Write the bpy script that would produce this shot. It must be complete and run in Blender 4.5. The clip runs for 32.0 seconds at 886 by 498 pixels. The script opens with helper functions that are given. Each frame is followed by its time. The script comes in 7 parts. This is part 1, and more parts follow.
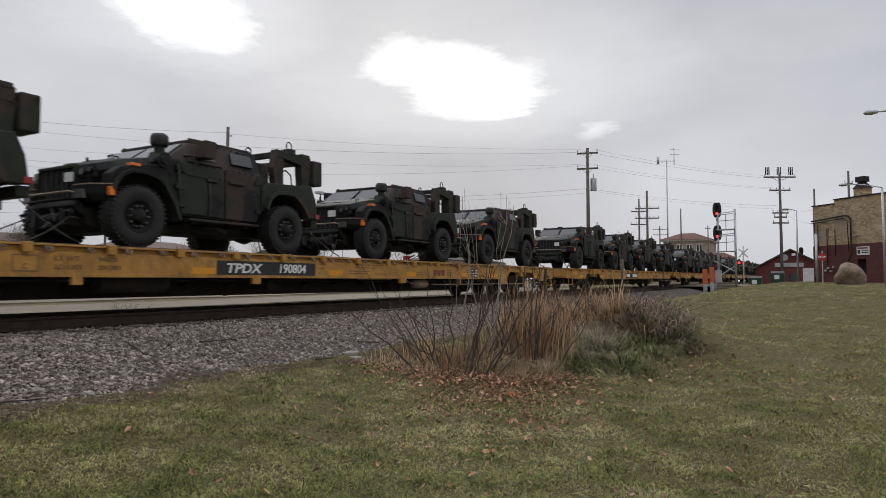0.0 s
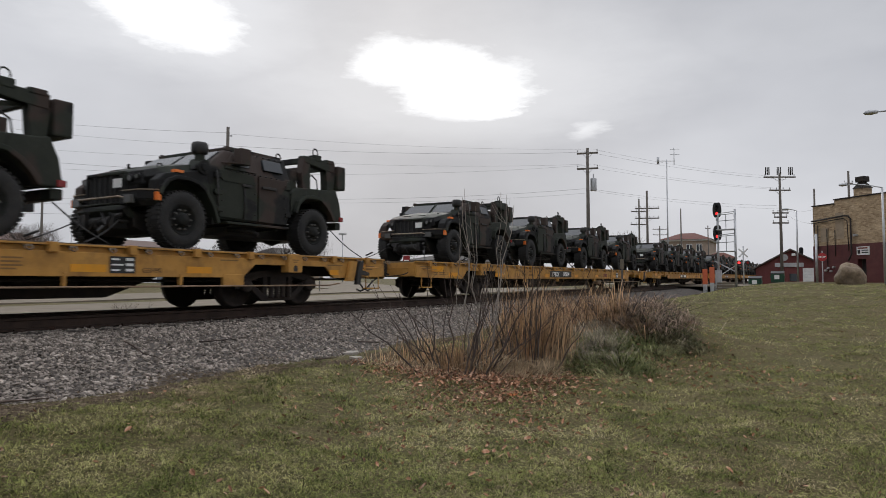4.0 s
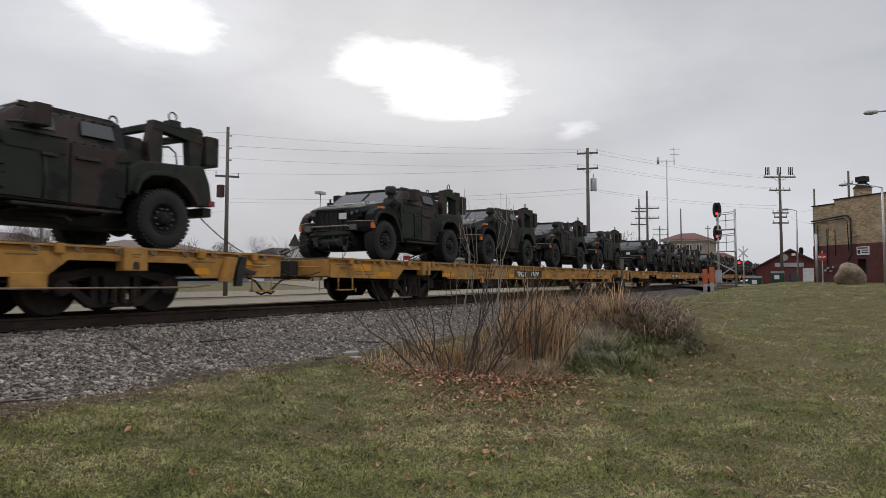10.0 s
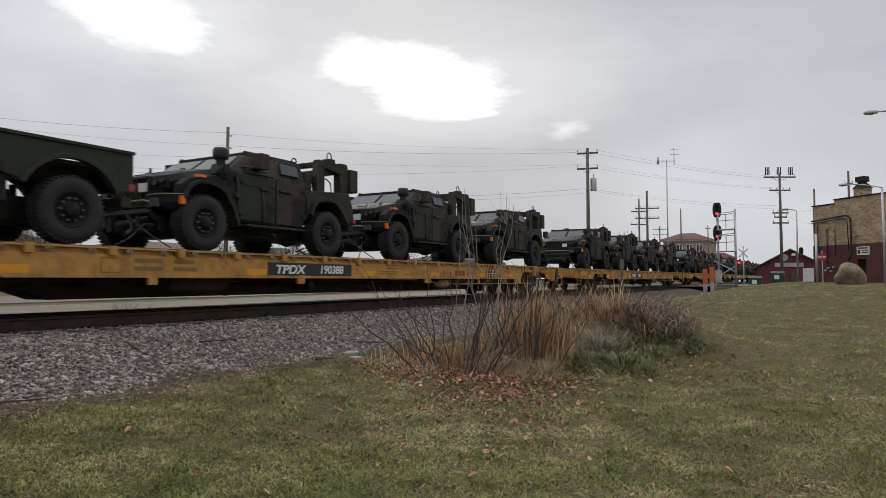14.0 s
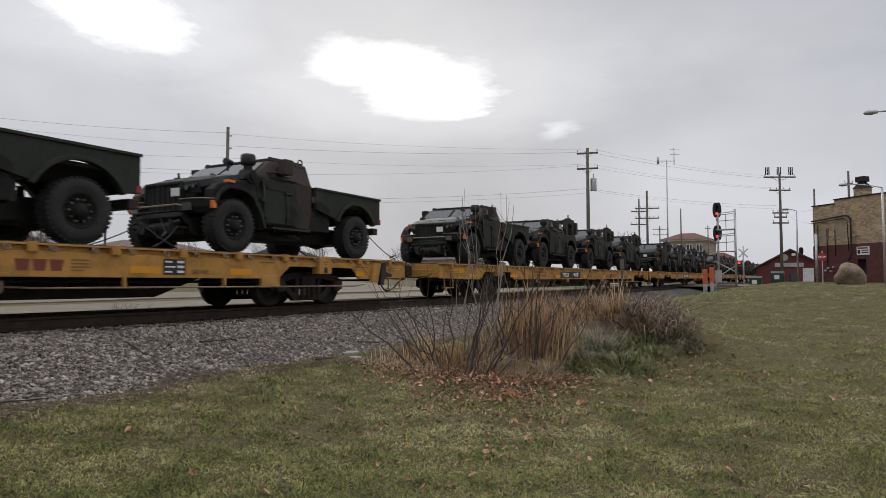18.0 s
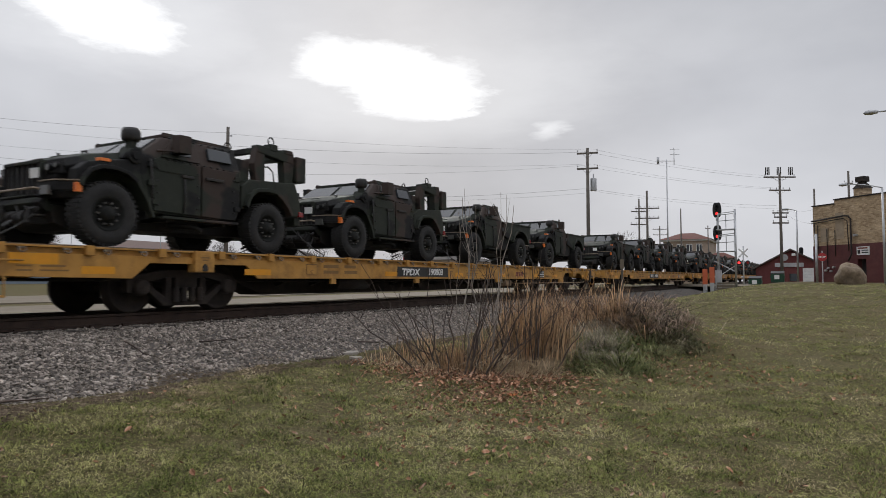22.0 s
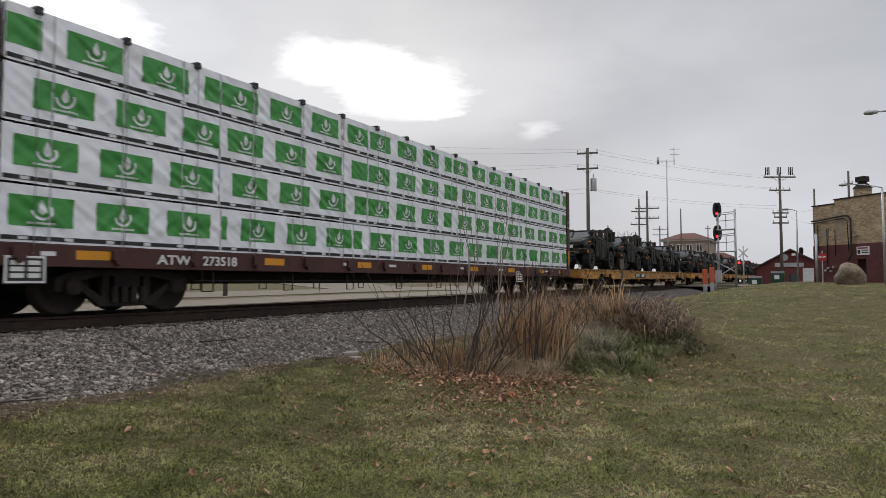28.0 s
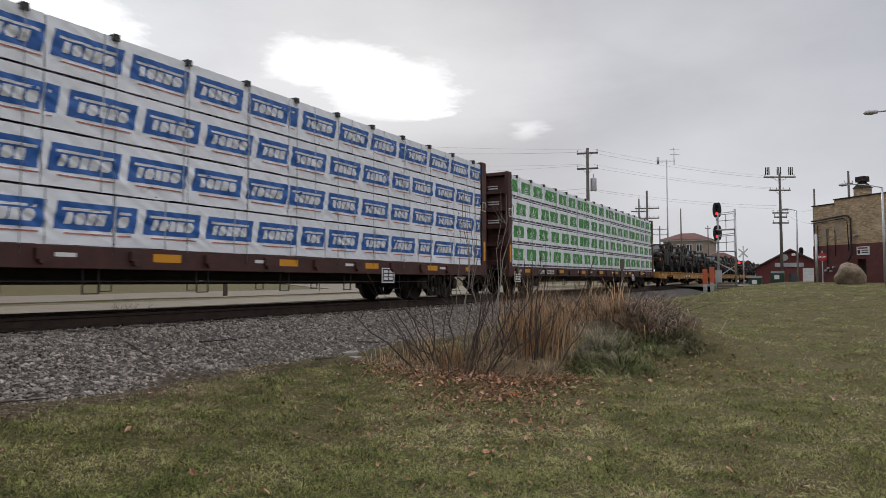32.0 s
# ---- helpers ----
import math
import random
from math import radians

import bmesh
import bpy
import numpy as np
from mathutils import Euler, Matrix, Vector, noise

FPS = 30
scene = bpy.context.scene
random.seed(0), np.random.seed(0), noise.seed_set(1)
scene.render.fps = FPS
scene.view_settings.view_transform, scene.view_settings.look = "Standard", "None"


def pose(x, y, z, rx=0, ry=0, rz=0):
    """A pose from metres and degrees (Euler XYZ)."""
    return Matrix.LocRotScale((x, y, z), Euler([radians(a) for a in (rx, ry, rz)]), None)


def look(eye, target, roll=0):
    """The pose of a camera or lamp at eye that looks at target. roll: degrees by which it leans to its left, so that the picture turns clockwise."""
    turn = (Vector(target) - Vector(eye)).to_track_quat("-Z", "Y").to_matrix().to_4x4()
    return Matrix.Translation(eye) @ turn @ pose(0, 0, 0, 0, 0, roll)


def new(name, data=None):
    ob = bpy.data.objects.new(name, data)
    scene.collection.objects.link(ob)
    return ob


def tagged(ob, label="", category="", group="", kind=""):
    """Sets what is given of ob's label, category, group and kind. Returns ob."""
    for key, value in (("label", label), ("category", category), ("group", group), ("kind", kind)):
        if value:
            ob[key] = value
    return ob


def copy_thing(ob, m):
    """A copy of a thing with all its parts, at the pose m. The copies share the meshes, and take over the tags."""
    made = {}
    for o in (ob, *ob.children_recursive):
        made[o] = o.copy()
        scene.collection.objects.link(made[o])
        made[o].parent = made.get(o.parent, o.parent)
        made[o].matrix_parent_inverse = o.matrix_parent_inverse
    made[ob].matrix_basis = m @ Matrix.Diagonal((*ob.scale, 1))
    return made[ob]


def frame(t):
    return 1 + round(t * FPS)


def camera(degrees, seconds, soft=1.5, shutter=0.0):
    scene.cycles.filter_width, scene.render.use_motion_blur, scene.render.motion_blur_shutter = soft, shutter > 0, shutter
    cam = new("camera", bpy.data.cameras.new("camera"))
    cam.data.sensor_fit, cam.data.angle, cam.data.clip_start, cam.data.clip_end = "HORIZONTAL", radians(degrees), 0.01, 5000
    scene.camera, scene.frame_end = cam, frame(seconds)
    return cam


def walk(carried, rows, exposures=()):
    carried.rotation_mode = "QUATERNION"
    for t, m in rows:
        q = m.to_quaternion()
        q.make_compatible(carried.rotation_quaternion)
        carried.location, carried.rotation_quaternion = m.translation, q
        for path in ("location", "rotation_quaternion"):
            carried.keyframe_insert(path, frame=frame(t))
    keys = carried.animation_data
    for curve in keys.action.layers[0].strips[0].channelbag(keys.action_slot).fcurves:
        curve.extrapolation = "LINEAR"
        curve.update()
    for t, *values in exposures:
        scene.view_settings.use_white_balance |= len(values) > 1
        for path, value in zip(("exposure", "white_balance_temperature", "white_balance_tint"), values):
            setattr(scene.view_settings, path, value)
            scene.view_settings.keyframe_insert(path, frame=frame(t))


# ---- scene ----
# ---- camera: on a tripod beside the track; x runs along the track, z = 0 is the rail head ----
cam = camera(67.5, 32.0, soft=0.8, shutter=0.35)
EYE = Vector((0.0, -10.461, 0.494))
YAW, TILT = radians(29.43), radians(2.99)
AIM = EYE + Vector((math.cos(YAW) * math.cos(TILT), math.sin(YAW) * math.cos(TILT), math.sin(TILT)))
walk(cam, [(0.0, look(EYE, AIM)), (32.0, look(EYE, AIM))])
scene.view_settings.exposure = 0.0

# ---- light: overcast winter sky, the sun behind thin cloud ahead of the camera ----
SUN_AZ, SUN_EL = radians(33), radians(24)
world = bpy.data.worlds.new("overcast_sky")
scene.world = world
world.use_nodes = True
wn, wl = world.node_tree.nodes, world.node_tree.links
wn.clear()
w_out, w_bg = wn.new("ShaderNodeOutputWorld"), wn.new("ShaderNodeBackground")
w_sky = wn.new("ShaderNodeTexSky")
w_sky.sky_type, w_sky.sun_disc = "NISHITA", False
w_sky.sun_elevation, w_sky.sun_rotation = SUN_EL, math.pi / 2 - SUN_AZ
w_sky.dust_density = 3.0
w_dim = wn.new("ShaderNodeMix")
w_dim.data_type, w_dim.blend_type = "RGBA", "MULTIPLY"
w_dim.inputs["Factor"].default_value = 1.0
w_dim.inputs["B"].default_value = (0.09, 0.09, 0.09, 1)
w_co, w_map = wn.new("ShaderNodeTexCoord"), wn.new("ShaderNodeMapping")
w_map.inputs["Scale"].default_value = (1.0, 1.0, 2.0)
w_noise = wn.new("ShaderNodeTexNoise")
w_noise.inputs["Scale"].default_value, w_noise.inputs["Detail"].default_value = 1.7, 5
w_noise.inputs["Roughness"].default_value = 0.5
w_ramp = wn.new("ShaderNodeValToRGB")
w_ramp.color_ramp.elements[0].position, w_ramp.color_ramp.elements[0].color = 0.3, (0.40, 0.413, 0.455, 1)
w_ramp.color_ramp.elements[1].position, w_ramp.color_ramp.elements[1].color = 0.72, (0.655, 0.667, 0.71, 1)
w_mix = wn.new("ShaderNodeMix")
w_mix.data_type = "RGBA"
w_mix.inputs["Factor"].default_value = 0.975
wl.new(w_co.outputs["Generated"], w_map.inputs["Vector"])
wl.new(w_map.outputs[0], w_noise.inputs["Vector"])
wl.new(w_noise.outputs["Fac"], w_ramp.inputs["Fac"])
wl.new(w_sky.outputs[0], w_dim.inputs["A"])
wl.new(w_dim.outputs["Result"], w_mix.inputs["A"])
wl.new(w_ramp.outputs["Color"], w_mix.inputs["B"])
wl.new(w_mix.outputs["Result"], w_bg.inputs["Color"])
# an overcast sky grows brighter towards the zenith
w_sep, w_up = wn.new("ShaderNodeSeparateXYZ"), wn.new("ShaderNodeMapRange")
w_up.interpolation_type = "SMOOTHSTEP"
w_up.inputs["From Min"].default_value, w_up.inputs["From Max"].default_value = 0.32, 0.95
w_up.inputs["To Min"].default_value, w_up.inputs["To Max"].default_value = 1.0, 2.3
wl.new(w_co.outputs["Generated"], w_sep.inputs[0])
wl.new(w_sep.outputs["Z"], w_up.inputs["Value"])
wl.new(w_up.outputs[0], w_bg.inputs["Strength"])
wl.new(w_bg.outputs[0], w_out.inputs["Surface"])

sun_data = bpy.data.lights.new("sun", "SUN")
sun_data.energy, sun_data.angle, sun_data.color = 1.3, radians(14), (1.0, 0.97, 0.93)
sun = new("sun", sun_data)
sun.matrix_world = look((40, 40, 60), Vector((40, 40, 60)) - Vector((math.cos(SUN_AZ) * math.cos(SUN_EL), math.sin(SUN_AZ) * math.cos(SUN_EL), math.sin(SUN_EL))))


# ---- materials ----
def material(name, colors, scale=4.0, rough=0.7, metal=0.0, bump=0.0, fine=60.0, dirt=None, dirt_amount=0.0, dirt_scale=1.2,
             islands=0.0, objects=0.0, spec=0.5, emit=0.0, stretch=(1, 1, 1), coords="Object"):
    """Noise between the colours at one scale, dirt at a larger one, fine grain in bump and gloss."""
    m = bpy.data.materials.new(name)
    m.use_nodes = True
    n, l = m.node_tree.nodes, m.node_tree.links
    b = n["Principled BSDF"]
    co, mp = n.new("ShaderNodeTexCoord"), n.new("ShaderNodeMapping")
    mp.inputs["Scale"].default_value = stretch
    l.new(co.outputs[coords], mp.inputs["Vector"])
    nz = n.new("ShaderNodeTexNoise")
    nz.inputs["Scale"].default_value, nz.inputs["Detail"].default_value, nz.inputs["Roughness"].default_value = scale, 6, 0.6
    l.new(mp.outputs[0], nz.inputs["Vector"])
    rp = n.new("ShaderNodeValToRGB")
    el = rp.color_ramp.elements
    el[0].position, el[1].position = 0.3, 0.7
    el[0].color, el[1].color = (*colors[0], 1), (*colors[-1], 1)
    for i, c in enumerate(colors[1:-1]):
        e = el.new(0.3 + 0.4 * (i + 1) / (len(colors) - 1))
        e.color = (*c, 1)
    l.new(nz.outputs["Fac"], rp.inputs["Fac"])
    out = rp.outputs["Color"]
    if dirt:
        dn = n.new("ShaderNodeTexNoise")
        dn.inputs["Scale"].default_value, dn.inputs["Detail"].default_value, dn.inputs["Roughness"].default_value = dirt_scale, 8, 0.7
        l.new(mp.outputs[0], dn.inputs["Vector"])
        dr = n.new("ShaderNodeMapRange")
        dr.inputs["From Min"].default_value, dr.inputs["From Max"].default_value = 0.45, 0.7
        dr.inputs["To Max"].default_value = dirt_amount
        l.new(dn.outputs["Fac"], dr.inputs["Value"])
        mx = n.new("ShaderNodeMix")
        mx.data_type = "RGBA"
        mx.inputs["B"].default_value = (*dirt, 1)
        l.new(dr.outputs[0], mx.inputs["Factor"])
        l.new(out, mx.inputs["A"])
        out = mx.outputs["Result"]
    for amount, node, socket in ((islands, "ShaderNodeNewGeometry", "Random Per Island"), (objects, "ShaderNodeObjectInfo", "Random")):
        if amount:
            g, hsv, mr = n.new(node), n.new("ShaderNodeHueSaturation"), n.new("ShaderNodeMapRange")
            mr.inputs["To Min"].default_value, mr.inputs["To Max"].default_value = 1 - amount, 1 + amount
            l.new(g.outputs[socket], mr.inputs["Value"])
            l.new(mr.outputs[0], hsv.inputs["Value"])
            l.new(out, hsv.inputs["Color"])
            out = hsv.outputs["Color"]
    l.new(out, b.inputs["Base Color"])
    b.inputs["Metallic"].default_value = metal
    b.inputs["Specular IOR Level"].default_value = spec
    fn = n.new("ShaderNodeTexNoise")
    fn.inputs["Scale"].default_value, fn.inputs["Detail"].default_value = fine, 3
    l.new(mp.outputs[0], fn.inputs["Vector"])
    rr = n.new("ShaderNodeMapRange")
    rr.inputs["To Min"].default_value, rr.inputs["To Max"].default_value = max(0.02, rough - 0.12), min(1, rough + 0.12)
    l.new(fn.outputs["Fac"], rr.inputs["Value"])
    l.new(rr.outputs[0], b.inputs["Roughness"])
    if bump:
        bp = n.new("ShaderNodeBump")
        bp.inputs["Strength"].default_value, bp.inputs["Distance"].default_value = bump, 0.01
        l.new(fn.outputs["Fac"], bp.inputs["Height"])
        l.new(bp.outputs[0], b.inputs["Normal"])
    if emit:
        l.new(out, b.inputs["Emission Color"])
        b.inputs["Emission Strength"].default_value = emit
    return m


def camo_material():
    """Woodland camouflage: matt green, brown and black in large patches, dusty."""
    m = material("camouflage_paint", [(0.0165, 0.0208, 0.0143), (0.0250, 0.0295, 0.0205)], 3.0, 0.72, bump=0.1, spec=0.35)
    n, l = m.node_tree.nodes, m.node_tree.links
    b = n["Principled BSDF"]
    base = b.inputs["Base Color"].links[0].from_socket
    co = n.new("ShaderNodeTexCoord")
    for scale, lo, hi, c in ((0.95, 0.50, 0.53, (0.044, 0.0295, 0.0235)), (1.15, 0.555, 0.58, (0.0065, 0.0065, 0.0065)), (14.0, 0.5, 0.9, (0.045, 0.042, 0.036))):
        nz, mr, mx = n.new("ShaderNodeTexNoise"), n.new("ShaderNodeMapRange"), n.new("ShaderNodeMix")
        nz.noise_dimensions = "4D"
        nz.inputs["W"].default_value = scale * 7
        nz.inputs["Scale"].default_value, nz.inputs["Detail"].default_value = scale, 2 if scale < 5 else 6
        mr.inputs["From Min"].default_value, mr.inputs["From Max"].default_value = lo, hi
        if scale > 5:
            mr.inputs["To Max"].default_value = 0.5
        mx.data_type = "RGBA"
        mx.inputs["B"].default_value = (*c, 1)
        l.new(co.outputs["Object"], nz.inputs["Vector"])
        l.new(nz.outputs["Fac"], mr.inputs["Value"])
        l.new(mr.outputs[0], mx.inputs["Factor"])
        l.new(base, mx.inputs["A"])
        base = mx.outputs["Result"]
    l.new(base, b.inputs["Base Color"])
    return m


def glass_material(name, tint, rough=0.05):
    m = bpy.data.materials.new(name)
    m.use_nodes = True
    b = m.node_tree.nodes["Principled BSDF"]
    b.inputs["Base Color"].default_value = (*tint, 1)
    b.inputs["Roughness"].default_value = rough
    b.inputs["Specular IOR Level"].default_value = 0.5
    b.inputs["Coat Weight"].default_value = 0.15
    return m


def glow_material(name, color, strength):
    m = bpy.data.materials.new(name)
    m.use_nodes = True
    b = m.node_tree.nodes["Principled BSDF"]
    b.inputs["Base Color"].default_value = (*color, 1)
    b.inputs["Emission Color"].default_value = (*color, 1)
    b.inputs["Emission Strength"].default_value = strength
    return m


CAMO = camo_material()
RUBBER = material("tyre_rubber", [(0.012, 0.012, 0.012), (0.022, 0.021, 0.020)], 8, 0.85, bump=0.3, dirt=(0.05, 0.047, 0.042), dirt_amount=0.35, dirt_scale=3)
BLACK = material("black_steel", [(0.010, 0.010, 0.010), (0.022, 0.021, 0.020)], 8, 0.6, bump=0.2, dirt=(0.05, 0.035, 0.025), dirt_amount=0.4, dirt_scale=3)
SCREEN = glass_material("screen_glass", (0.035, 0.038, 0.04), 0.25)
DARKGLASS = glass_material("windscreen_glass", (0.02, 0.025, 0.025))
LAMPGLASS = glass_material("lamp_glass", (0.09, 0.09, 0.085), 0.2)
SKYGLASS = glass_material("house_glass", (0.03, 0.035, 0.04))
YELLOW = material("railcar_yellow_paint", [(0.41, 0.205, 0.045), (0.53, 0.28, 0.07)], 3, 0.6, bump=0.15, dirt=(0.15, 0.08, 0.035), dirt_amount=0.7, dirt_scale=2.6, spec=0.3)
BRIGHTYELLOW = material("reflective_yellow", [(0.66, 0.265, 0.004), (0.76, 0.33, 0.006)], 5, 0.4, dirt=(0.25, 0.13, 0.03), dirt_amount=0.4, dirt_scale=5)
GRIME = material("railcar_underframe", [(0.012, 0.009, 0.008), (0.030, 0.021, 0.016)], 5, 0.85, bump=0.4, dirt=(0.075, 0.052, 0.036), dirt_amount=0.3, dirt_scale=3)
RUSTY = material("oxide_red_paint", [(0.052, 0.016, 0.013), (0.082, 0.026, 0.020)], 4, 0.65, bump=0.2, dirt=(0.04, 0.022, 0.016), dirt_amount=0.7, dirt_scale=2.5)
DECKWOOD = material("deck_planks", [(0.10, 0.075, 0.05), (0.19, 0.15, 0.10)], 5, 0.9, bump=0.5, dirt=(0.05, 0.04, 0.03), dirt_amount=0.6, objects=0.2)
STEEL = material("worn_rail_steel", [(0.16, 0.145, 0.13), (0.30, 0.28, 0.26)], 6, 0.35, metal=0.9)
RAILRUST = material("rusty_rail", [(0.030, 0.018, 0.013), (0.060, 0.036, 0.026)], 6, 0.85, bump=0.4)
GALV = material("galvanised_steel", [(0.42, 0.43, 0.44), (0.55, 0.56, 0.57)], 5, 0.45, metal=0.6, dirt=(0.25, 0.24, 0.22), dirt_amount=0.4)
WHITEPAINT = material("white_paint", [(0.72, 0.72, 0.70), (0.82, 0.82, 0.80)], 6, 0.6, dirt=(0.4, 0.38, 0.34), dirt_amount=0.35)
PLATEWHITE = material("white_lettering", [(0.70, 0.70, 0.68), (0.80, 0.80, 0.78)], 20, 0.6)
PLATEBLACK = material("black_panel", [(0.012, 0.012, 0.012), (0.02, 0.02, 0.02)], 10, 0.55)
MAROON = material("maroon_lettering", [(0.16, 0.035, 0.02), (0.20, 0.045, 0.025)], 10, 0.6)
FADED = material("faded_lettering", [(0.17, 0.09, 0.03), (0.23, 0.125, 0.04)], 10, 0.7)
ORANGE = material("orange_lens", [(0.75, 0.16, 0.02), (0.85, 0.22, 0.03)], 12, 0.3)
REDLENS = material("red_lens", [(0.20, 0.012, 0.012), (0.27, 0.02, 0.02)], 12, 0.25)
POLEWOOD = material("weathered_pole", [(0.095, 0.082, 0.069), (0.17, 0.15, 0.13)], 6, 0.9, bump=0.4, stretch=(6, 6, 0.4))
WIRE = material("wire", [(0.09, 0.09, 0.095), (0.13, 0.13, 0.135)], 1, 0.6)


# ---- mesh helpers ----
class Shape:
    """Collects primitives into one mesh."""

    def __init__(self):
        self.v, self.f, self.smooth = [], [], []

    def add(self, verts, faces, smooth=False):
        k = len(self.v)
        self.v += [tuple(p) for p in verts]
        self.f += [tuple(k + i for i in f) for f in faces]
        self.smooth += [smooth] * len(faces)
        return self

    def box(self, x0, x1, y0, y1, z0, z1, m=None):
        p = [Vector((x, y, z)) for x in (x0, x1) for y in (y0, y1) for z in (z0, z1)]
        if m is not None:
            p = [m @ q for q in p]
        return self.add(p, [(0, 1, 3, 2), (4, 6, 7, 5), (0, 4, 5, 1), (2, 3, 7, 6), (0, 2, 6, 4), (1, 5, 7, 3)])

    def beam(self, a, b, w, h=None):
        """A square bar from a to b."""
        a, b, h = Vector(a), Vector(b), h or w
        d = (b - a).normalized()
        s = d.cross(Vector((0, 0, 1)) if abs(d.z) < 0.95 else Vector((1, 0, 0))).normalized()
        u = s.cross(d)
        p = [e + s * i * w / 2 + u * j * h / 2 for e in (a, b) for i, j in ((-1, -1), (1, -1), (1, 1), (-1, 1))]
        return self.add(p, [(3, 2, 1, 0), (4, 5, 6, 7), (0, 1, 5, 4), (1, 2, 6, 5), (2, 3, 7, 6), (3, 0, 4, 7)])

    def cyl(self, a, b, r0, r1=None, seg=16, caps=True):
        a, b = Vector(a), Vector(b)
        r1 = r0 if r1 is None else r1
        d = (b - a).normalized()
        s = d.cross(Vector((0, 0, 1)) if abs(d.z) < 0.95 else Vector((1, 0, 0))).normalized()
        u = s.cross(d)
        ring = [(math.cos(2 * math.pi * i / seg), math.sin(2 * math.pi * i / seg)) for i in range(seg)]
        p = [a + (s * c + u * q) * r0 for c, q in ring] + [b + (s * c + u * q) * r1 for c, q in ring]
        self.add(p, [(i, (i + 1) % seg, seg + (i + 1) % seg, seg + i) for i in range(seg)], True)
        if caps:
            k = len(self.v) - 2 * seg
            self.f += [tuple(k + i for i in reversed(range(seg))), tuple(k + seg + i for i in range(seg))]
            self.smooth += [False, False]
        return self

    def tube(self, pts, r, seg=6):
        """One continuous round skin along the points."""
        pts = [Vector(p) for p in pts]
        k, n = len(self.v), len(pts)
        for i, p in enumerate(pts):
            d = (pts[min(i + 1, n - 1)] - pts[max(i - 1, 0)]).normalized()
            s = d.cross(Vector((0.13, 0.07, 0.99)) if abs(d.z) < 0.9 else Vector((0.2, 1, 0))).normalized()
            u = s.cross(d)
            self.v += [tuple(p + (s * math.cos(2 * math.pi * j / seg) + u * math.sin(2 * math.pi * j / seg)) * r) for j in range(seg)]
        f = [(k + i * seg + j, k + i * seg + (j + 1) % seg, k + (i + 1) * seg + (j + 1) % seg, k + (i + 1) * seg + j) for i in range(n - 1) for j in range(seg)]
        f += [tuple(k + j for j in reversed(range(seg))), tuple(k + (n - 1) * seg + j for j in range(seg))]
        self.f += f
        self.smooth += [True] * len(f)
        return self

    def lathe(self, profile, seg=24, axis="y", center=(0, 0, 0)):
        """profile: rows of (along the axis, radius)."""
        c = Vector(center)
        p = []
        for a, r in profile:
            for i in range(seg):
                q, w = r * math.cos(2 * math.pi * i / seg), r * math.sin(2 * math.pi * i / seg)
                p.append(c + Vector((q, a, w) if axis == "y" else (a, q, w) if axis == "x" else (q, w, a)))
        f = [(k * seg + i, k * seg + (i + 1) % seg, (k + 1) * seg + (i + 1) % seg, (k + 1) * seg + i) for k in range(len(profile) - 1) for i in range(seg)]
        return self.add(p, f, True)

    def prism(self, poly, y0, y1, m=None):
        """A polygon in x and z, pushed from y0 to y1."""
        k = len(poly)
        p = [Vector((x, y, z)) for y in (y0, y1) for x, z in poly]
        if m is not None:
            p = [m @ q for q in p]
        return self.add(p, [tuple(range(k)), tuple(reversed(range(k, 2 * k)))] + [(i, k + i, k + (i + 1) % k, (i + 1) % k) for i in range(k)])

    def loft(self, a, b):
        """Two rings of equally many points, closed at both ends."""
        k = len(a)
        return self.add(list(a) + list(b), [tuple(range(k)), tuple(reversed(range(k, 2 * k)))] + [(i, k + i, k + (i + 1) % k, (i + 1) % k) for i in range(k)])

    def loft_all(self, rings):
        """Several rings of equally many points in a row, closed at both ends."""
        k, n = len(rings[0]), len(rings)
        f = [(i * k + j, (i + 1) * k + j, (i + 1) * k + (j + 1) % k, i * k + (j + 1) % k) for i in range(n - 1) for j in range(k)]
        return self.add([p for q in rings for p in q], f + [tuple(range(k)), tuple(reversed(range((n - 1) * k, n * k)))])

    def mesh(self, name, mat, bevel=0.0):
        me = bpy.data.meshes.new(name)
        me.from_pydata(self.v, [], self.f)
        me.polygons.foreach_set("use_smooth", self.smooth)
        bm = bmesh.new()
        bm.from_mesh(me)
        bmesh.ops.recalc_face_normals(bm, faces=bm.faces)
        if bevel:
            sharp = [e for e in bm.edges if len(e.link_faces) == 2 and e.calc_face_angle(0) > 0.6]
            bmesh.ops.bevel(bm, geom=sharp, offset=bevel, segments=2, profile=0.6, affect="EDGES", clamp_overlap=True)
        bm.to_mesh(me)
        bm.free()
        me.materials.append(mat)
        return me


def part(name, shape, mat, parent, label="", bevel=0.0, at=(0, 0, 0)):
    """One mesh object under a thing or under a part."""
    ob = new(name, shape.mesh(name, mat, bevel) if isinstance(shape, Shape) else shape)
    if not isinstance(shape, Shape) and mat and not ob.data.materials:
        ob.data.materials.append(mat)
    ob.parent = parent
    ob.location = at
    return tagged(ob, label)


def thing(name, label, category, group="", kind="", at=None):
    ob = new(name)
    ob.empty_display_size = 0.3
    if at is not None:
        ob.matrix_basis = at if isinstance(at, Matrix) else Matrix.Translation(at)
    return tagged(ob, label, category, group, kind)


def solo(name, shape, mat, label, category="", group="", kind="", bevel=0.0, at=None):
    ob = new(name, shape.mesh(name, mat, bevel) if isinstance(shape, Shape) else shape)
    if at is not None:
        ob.matrix_basis = at if isinstance(at, Matrix) else Matrix.Translation(at)
    return tagged(ob, label, category, group, kind)


